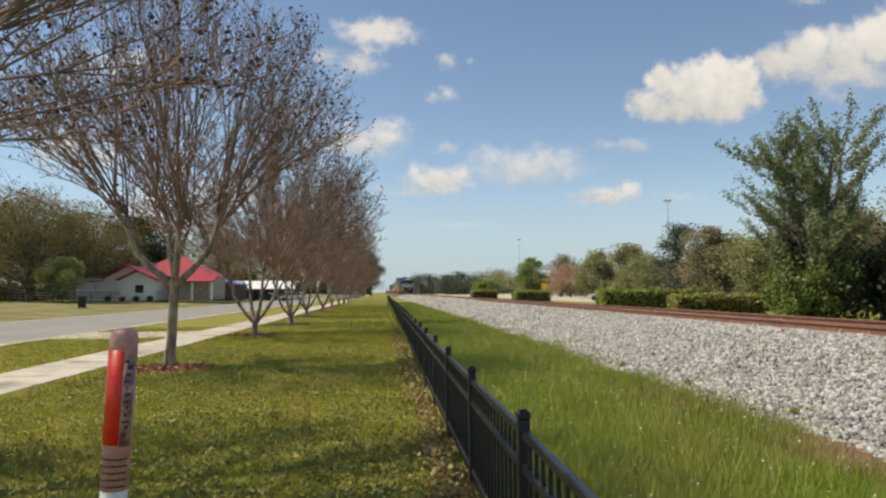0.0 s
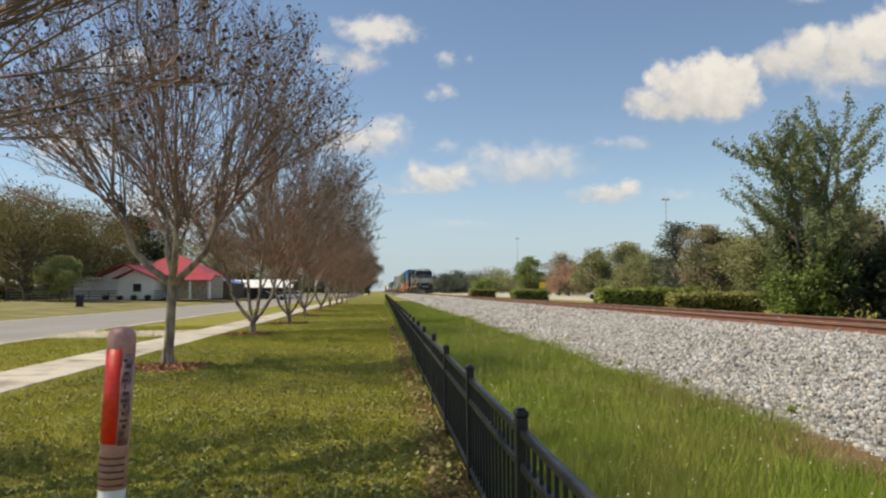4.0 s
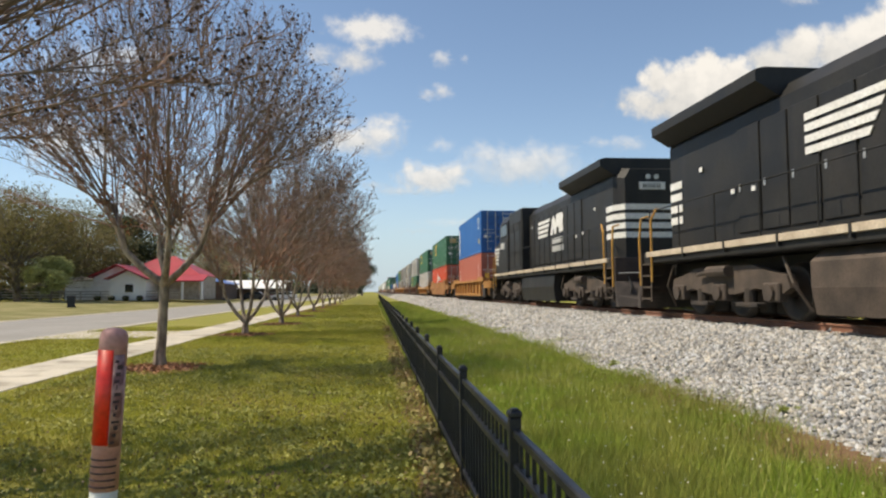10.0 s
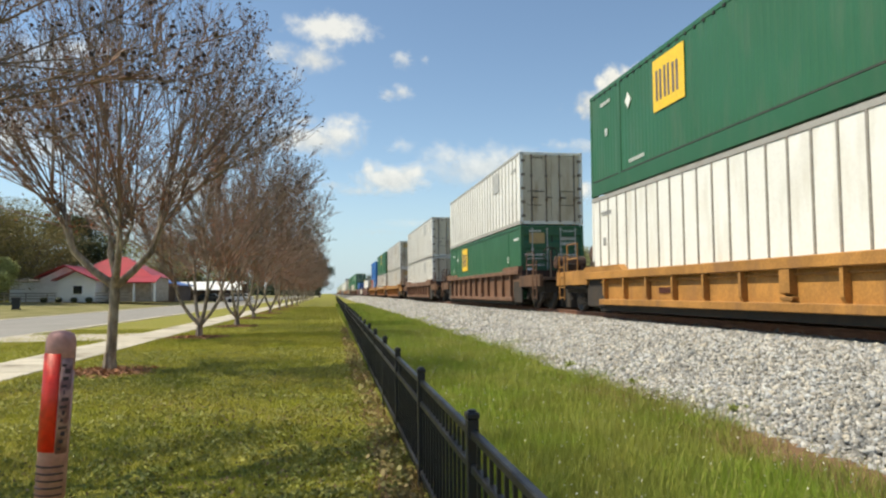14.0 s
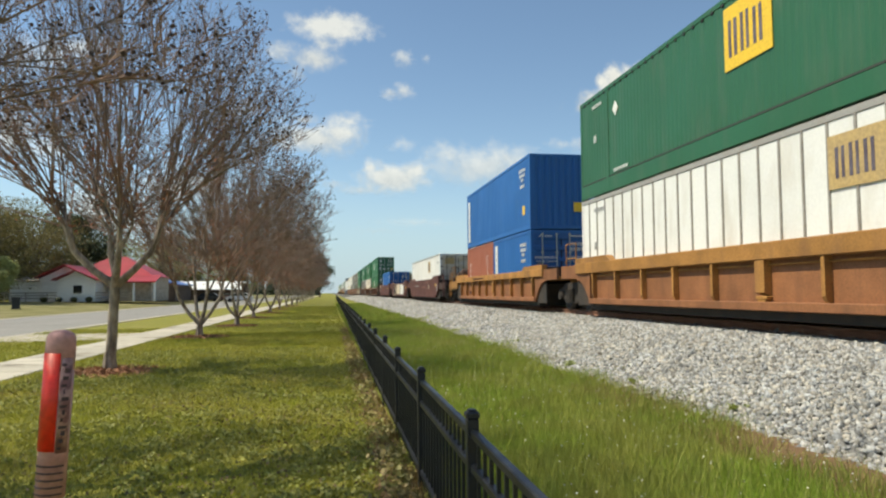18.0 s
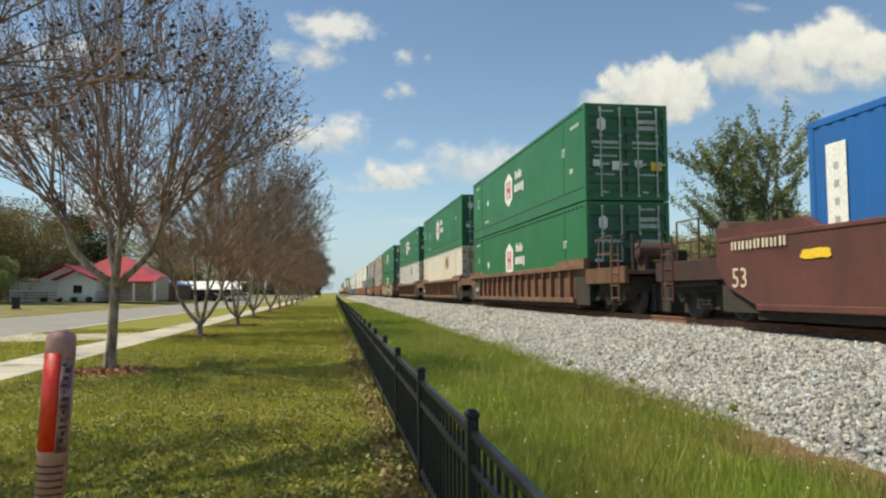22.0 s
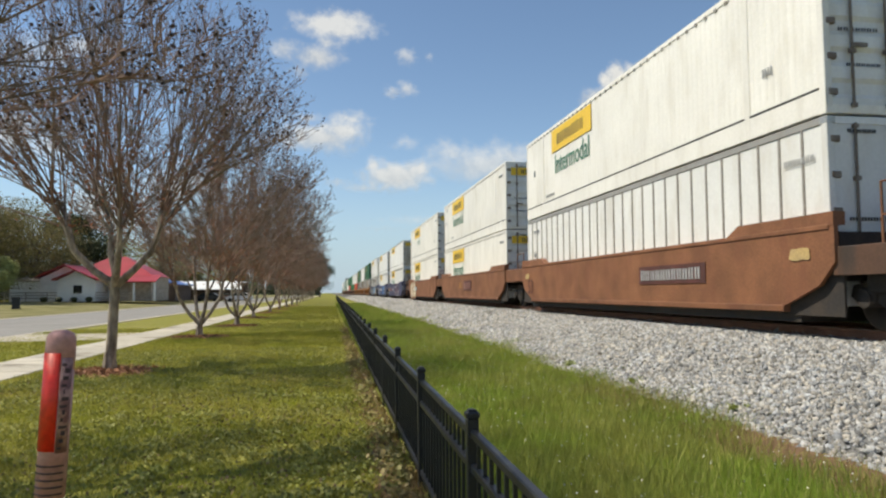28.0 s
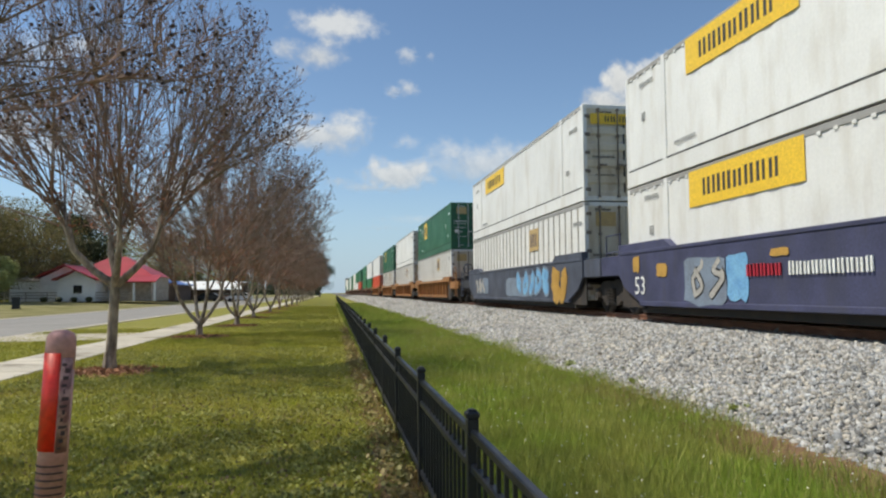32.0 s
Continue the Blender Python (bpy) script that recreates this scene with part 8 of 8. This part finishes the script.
car(-20.5, 124, 0.1, 90, (0.03, 0.03, 0.035), "black car parked before the white building")
car(-17.2, 124.5, 0.1, 90, (0.12, 0.02, 0.02), "maroon car parked before the white building")
car(-14.5, 118, 0.05, 90, (0.6, 0.6, 0.6), "silver car parked by the street")
car(-43.5, 80, 0.5, 80, (0.02, 0.02, 0.025), "dark car parked on the lawn")
car(36.0, 105, 0.14, 60, (0.35, 0.02, 0.02), "red car in the car park")
car(30.0, 92, 0.14, 70, (0.65, 0.65, 0.65), "white car in the car park")
car(40, 66, 0.14, 30, (0.62, 0.62, 0.62), "pale car behind the hedges")
wb = thing("wheeled_bin", "dark plastic wheeled refuse bin at the kerb", "bin", at=pose(-25.2, 62.0, 0.17, 0, 0, 20))
part("body", loft([[(-0.25, -0.3, 0.08), (0.25, -0.3, 0.08), (0.25, 0.3, 0.08), (-0.25, 0.3, 0.08)], [(-0.33, -0.38, 1.0), (0.33, -0.38, 1.0), (0.33, 0.38, 1.0), (-0.33, 0.38, 1.0)]]), mat("dark_bin_plastic", (0.012, 0.018, 0.03), 0.5, scale=3, amount=0.4, fine=20, bump=0.02), wb)
part("lid", Geo().box(-0.36, 0.36, -0.42, 0.40, 1.0, 1.07, 0.03), MATS["dark_bin_plastic"], wb)
for s in (-1, 1):
    part("wheel", Geo().tube([(s * 0.27, 0.3, 0.12), (s * 0.33, 0.3, 0.12)], 0.12, 12), BLACK, wb)
rf2 = thing("rail_fence", "low grey plank fence before the trees", "fence", at=pose(-46, 92, 0.55))
for k in range(9):
    part("post", Geo().box(k * 2.4, k * 2.4 + 0.12, 0, 0.12, 0, 1.15), P_POST, rf2)
    for z in (0.35, 0.7, 1.02):
        part("plank", Geo().box(k * 2.4, k * 2.4 + 2.4, -0.03, 0.0, z, z + 0.12), P_POST, rf2)


def mast(x, y, h, label, heads):
    c = thing("light_mast", label, "mast", at=pose(x, y, 0.08))
    part("pole", Geo().tube([(0, 0, 0), (0, 0, h)], [0.16, 0.07], 8), STEEL, c)
    for k in range(heads):
        part("lamp_head", Geo().box(-0.9 + 1.0 * k, -0.3 + 1.0 * k, -0.4, 0.4, h - 0.2, h + 0.25, 0.05), STEEL, c)


mast(64.5, 152.0, 21.5, "tall slender lighting mast above the trees", 2)
mast(66.0, 330.0, 26, "tall slender distant lighting mast", 2)
yb = thing("warning_sign", "small yellow sign on a post by the car park", "sign", at=pose(28.3, 120, 0.14))
part("post", Geo().tube([(0, 0, 0), (0, 0, 2.4)], 0.04, 6), STEEL, yb)
part("sign_plate", Geo().box(-0.5, 0.5, -0.06, -0.04, 1.6, 2.6), M_YELLOW, yb)
gb = thing("grain_building", "distant flat grey building beside the line", "building", at=pose(12.5, 470, 0.08))
part("wall", Geo().box(-2, 14, 0, 20, 0, 11), mat("hazy_grey_wall", (0.3, 0.31, 0.33), 0.8, scale=0.3, amount=0.4, fine=3, bump=0), gb)

# ---- clouds, far away ----
def cloud_material(puffs, seed, soft, cover):
    """Glowing white vapour: rounded puffs with frayed edges, crisp above and softer below; bright tops and greyer bases
    are painted light and shade.
    """
    m = bpy.data.materials.new("cloud_vapour")
    m.use_nodes = True
    nt = m.node_tree
    n, l = nt.nodes, nt.links
    n.remove(n["Principled BSDF"])
    tc = n.new("ShaderNodeTexCoord")

    def math_node(op, a, b=None, c=None):
        x = n.new("ShaderNodeMath")
        x.operation = op
        for i, v in enumerate((a, b, c)):
            if v is None:
                continue
            if isinstance(v, (int, float)):
                x.inputs[i].default_value = v
            else:
                l.new(v, x.inputs[i])
        return x.outputs[0]

    def vec(op, a, b):
        x = n.new("ShaderNodeVectorMath")
        x.operation = op
        for i, v in enumerate((a, b)):
            if isinstance(v, tuple):
                x.inputs[i].default_value = v
            else:
                l.new(v, x.inputs[i])
        return x

    small = sum(min(p[2], p[3]) for p in puffs) / len(puffs)
    shifted = vec("ADD", tc.outputs["Object"], (seed * 3.7, seed * 1.3, 0.0)).outputs[0]

    def noise_at(scale, det):
        t = n.new("ShaderNodeTexNoise")
        t.inputs["Scale"].default_value, t.inputs["Detail"].default_value, t.inputs["Roughness"].default_value = scale, det, 0.6
        l.new(shifted, t.inputs["Vector"])
        return t
    swirl = noise_at(0.8 / small, 3.0)
    warp = vec("MULTIPLY", vec("SUBTRACT", swirl.outputs["Color"], (0.5, 0.5, 0.5)).outputs[0], (1.5 * small, 1.0 * small, 0.0)).outputs[0]
    at = vec("ADD", tc.outputs["Object"], warp).outputs[0]
    best = None
    for x, y, rx, ry in puffs:
        q = vec("MULTIPLY", vec("SUBTRACT", at, (x, y, 0.0)).outputs[0], (1 / rx, 1 / ry, 0.0)).outputs[0]
        ln = vec("LENGTH", q, (0.0, 0.0, 0.0)).outputs["Value"]
        d = math_node("MULTIPLY_ADD", ln, -min(rx, ry) / small, min(rx, ry) / small)
        if best is None:
            best = d
        else:
            best = math_node("SMOOTH_MAX", best, d, 0.25)
    fray = noise_at(1.05 / small, 6.0)
    dens = math_node("ADD", best, math_node("MULTIPLY", math_node("SUBTRACT", fray.outputs["Fac"], 0.5), 0.9 + 0.7 * soft))
    sep = n.new("ShaderNodeSeparateXYZ")
    l.new(at, sep.inputs[0])
    top = max(p[1] + p[3] for p in puffs)
    low = min(p[1] - p[3] for p in puffs)
    up = n.new("ShaderNodeMapRange")
    up.inputs["From Min"].default_value, up.inputs["From Max"].default_value = low, low + (top - low) * 0.75
    l.new(sep.outputs["Y"], up.inputs["Value"])
    width = math_node("MULTIPLY_ADD", up.outputs[0], -0.9 * soft, soft * 2.4 + 0.2)
    al = n.new("ShaderNodeMapRange")
    al.interpolation_type = "SMOOTHSTEP"
    al.inputs["From Min"].default_value = 0.0
    l.new(width, al.inputs["From Max"])
    l.new(dens, al.inputs["Value"])
    # nothing reaches the sheet's own edge
    rim = n.new("ShaderNodeMapRange")
    rim.inputs["From Min"].default_value, rim.inputs["From Max"].default_value = -0.75, -0.35
    l.new(best, rim.inputs["Value"])
    alpha = math_node("MULTIPLY", math_node("MULTIPLY", al.outputs[0], cover), rim.outputs[0])
    # sunlight on the tops and shade below are mixed into the emission colour
    lit = math_node("ADD", up.outputs[0], math_node("MULTIPLY", math_node("SUBTRACT", fray.outputs["Fac"], 0.5), 1.6))
    col = n.new("ShaderNodeMix")
    col.data_type = "RGBA"
    l.new(lit, col.inputs[0])
    col.inputs[6].default_value, col.inputs[7].default_value = (0.66, 0.68, 0.70, 1), (1.0, 0.985, 0.96, 1)
    em = n.new("ShaderNodeEmission")
    l.new(col.outputs[2], em.inputs["Color"])
    em.inputs["Strength"].default_value = CLOUD_GLOW
    tr = n.new("ShaderNodeBsdfTransparent")
    mx = n.new("ShaderNodeMixShader")
    l.new(alpha, mx.inputs[0])
    l.new(tr.outputs[0], mx.inputs[1])
    l.new(em.outputs[0], mx.inputs[2])
    l.new(mx.outputs[0], n["Material Output"].inputs["Surface"])
    return m


CLOUD_GLOW = 0.95
CLOUDS = []


def cloud(puffs, soft, cover, far=2200.0):
    """A bank of vapour far off; puffs: (across, up, half width, half height) as tangents from the eye along the track's line."""
    puffs = [(a, b, c * 1.3, d * 1.28) for a, b, c, d in puffs]
    soft += 0.04
    x0, x1 = min(p[0] - p[2] for p in puffs), max(p[0] + p[2] for p in puffs)
    y0, y1 = min(p[1] - p[3] for p in puffs), max(p[1] + p[3] for p in puffs)
    cx, cy = (x0 + x1) / 2, (y0 + y1) / 2
    big = max(x1 - x0, y1 - y0) / 2
    local = [((p[0] - cx) / big, (p[1] - cy) / big, p[2] / big, p[3] / big) for p in puffs]
    u, v = (x1 - x0) / 2 / big + 0.35, (y1 - y0) / 2 / big + 0.35
    seed = len(CLOUDS) + 1
    far += 25.0 * seed
    me = bpy.data.meshes.new("cloud")
    me.from_pydata([(-u, -v, 0), (u, -v, 0), (u, v, 0), (-u, v, 0)], [], [(0, 1, 2, 3)])
    me.materials.append(cloud_material(local, seed, soft, cover))
    ob = tagged(new("cloud", me), "white fair-weather cumulus cloud with a greyer base", "cloud", group="clouds")
    at = Vector((cx * far, far, 1.4 + cy * far))
    turn = pose(0, 0, 0, 90, 0, 0)
    ob.matrix_basis = Matrix.Translation(at) @ turn @ Matrix.Diagonal((big * far, big * far, big * far, 1))
    CLOUDS.append((ob, at, turn, far))


cloud([(0.3818, 0.2816, 0.0151, 0.0178), (0.4359, 0.3204, 0.0274, 0.0301), (0.4762, 0.3127, 0.0333, 0.0333), (0.5175, 0.3291, 0.0339, 0.033), (0.5529, 0.3212, 0.0305, 0.0334), (0.4604, 0.2813, 0.0839, 0.0255), (0.5198, 0.2893, 0.0617, 0.028)], 0.16, 1.0)
cloud([(0.6159, 0.3462, 0.0393, 0.0354), (0.6687, 0.3677, 0.0464, 0.0424), (0.722, 0.3691, 0.0475, 0.0413), (0.7719, 0.3855, 0.0445, 0.0403), (0.8241, 0.4003, 0.0599, 0.0501), (0.8895, 0.3841, 0.067, 0.0469), (0.7189, 0.3389, 0.1384, 0.0267), (0.8406, 0.3514, 0.1086, 0.0282)], 0.22, 1.0)
cloud([(0.7034, 0.2997, 0.0465, 0.0141)], 0.8, 0.55)
cloud([(0.0046, 0.3829, 0.0569, 0.0233), (-0.0304, 0.3886, 0.0294, 0.013), (-0.0206, 0.3364, 0.0391, 0.0187), (-0.069, 0.3435, 0.0222, 0.0145), (-0.0481, 0.3118, 0.0144, 0.0127), (-0.006, 0.3592, 0.0222, 0.0154)], 0.5, 0.85)
cloud([(0.1072, 0.3419, 0.0162, 0.0137), (0.1413, 0.3428, 0.0077, 0.0086)], 0.7, 0.6)
cloud([(0.0887, 0.2897, 0.0185, 0.0101), (0.1068, 0.2942, 0.0169, 0.0126)], 0.6, 0.75)
cloud([(-0.0198, 0.2185, 0.066, 0.0223), (0.0166, 0.2289, 0.0372, 0.0198), (0.0223, 0.2471, 0.0307, 0.0133), (-0.0431, 0.2477, 0.0382, 0.0083)], 0.5, 0.85)
cloud([(0.2256, 0.1849, 0.088, 0.0285), (0.1807, 0.2011, 0.0458, 0.02), (0.2603, 0.1987, 0.0423, 0.0237), (0.1022, 0.2135, 0.0232, 0.0116)], 0.55, 0.7)
cloud([(0.092, 0.1656, 0.0508, 0.0197), (0.0595, 0.1801, 0.0156, 0.0139), (0.1192, 0.174, 0.0296, 0.0156), (0.006, 0.1551, 0.0196, 0.0082), (0.0528, 0.1489, 0.0571, 0.0082)], 0.45, 0.85)
cloud([(0.3375, 0.1432, 0.0514, 0.0128), (0.3771, 0.1544, 0.02, 0.0148), (0.3487, 0.1508, 0.0258, 0.012)], 0.35, 0.9)
cloud([(0.4513, 0.1438, 0.0516, 0.0107)], 0.9, 0.45)
cloud([(0.383, 0.2203, 0.0307, 0.0123), (0.3434, 0.2224, 0.0243, 0.0087)], 0.7, 0.6)
cloud([(0.6618, 0.4492, 0.0329, 0.0092)], 0.8, 0.6)
cloud([(0.1235, 0.1018, 0.0612, 0.0065), (0.0688, 0.0886, 0.0405, 0.0057)], 1.0, 0.4)
# behind the street trees, and to the right
cloud([(-0.38, 0.325, 0.06, 0.03), (-0.33, 0.335, 0.04, 0.025)], 0.6, 0.8)
cloud([(-0.42, 0.21, 0.05, 0.04), (-0.37, 0.2, 0.04, 0.03)], 0.6, 0.85)
cloud([(-0.314, 0.119, 0.04, 0.036), (-0.26, 0.11, 0.05, 0.03), (-0.2, 0.15, 0.05, 0.03)], 0.6, 0.85)
cloud([(-0.12, 0.257, 0.03, 0.014)], 0.8, 0.6)
cloud([(0.897, 0.234, 0.06, 0.04), (0.85, 0.225, 0.04, 0.025), (0.96, 0.24, 0.06, 0.04)], 0.4, 0.9)


def haze_bank():
    """A glowing sheet painted as pale blue haze above the horizon, thinning upwards, far behind everything."""
    m = bpy.data.materials.new("pale_haze")
    m.use_nodes = True
    n, l = m.node_tree.nodes, m.node_tree.links
    n.remove(n["Principled BSDF"])
    tc = n.new("ShaderNodeTexCoord")
    sep = n.new("ShaderNodeSeparateXYZ")
    l.new(tc.outputs["Object"], sep.inputs[0])
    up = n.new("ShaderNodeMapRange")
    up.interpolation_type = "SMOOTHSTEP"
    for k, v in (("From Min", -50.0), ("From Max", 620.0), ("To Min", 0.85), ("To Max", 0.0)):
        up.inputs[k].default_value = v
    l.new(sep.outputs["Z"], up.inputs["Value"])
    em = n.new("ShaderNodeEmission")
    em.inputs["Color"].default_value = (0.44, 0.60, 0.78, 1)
    tr = n.new("ShaderNodeBsdfTransparent")
    mx = n.new("ShaderNodeMixShader")
    l.new(up.outputs[0], mx.inputs[0])
    l.new(tr.outputs[0], mx.inputs[1])
    l.new(em.outputs[0], mx.inputs[2])
    l.new(mx.outputs[0], n["Material Output"].inputs["Surface"])
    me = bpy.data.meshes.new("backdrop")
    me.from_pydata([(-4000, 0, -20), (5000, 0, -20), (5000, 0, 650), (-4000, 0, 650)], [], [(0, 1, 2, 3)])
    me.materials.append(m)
    ob = tagged(new("backdrop", me), "glowing backdrop sheet painted as pale blue haze low above the horizon", "sky", kind="structure")
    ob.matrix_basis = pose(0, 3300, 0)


haze_bank()


# ---- what moves ----
def motions():
    for ob, p, z, turn in MOVING:
        walk(ob, [(t, pose(TRACK_X, p - SPEED * (t - T0), RAIL_Z + z, 0, 0, turn)) for t in (0.0, 8.0, 16.0, 24.0, 32.0)])
    for ob, at, turn, far in CLOUDS:
        rows = []
        for t in (0.0, 16.0, 32.0):
            k = (t - 22.0) / 32.0 * far
            rows.append((t, Matrix.Translation(at + Vector((0.0145 * k, 0, 0.009 * k))) @ turn))
        walk(ob, rows)


motions()
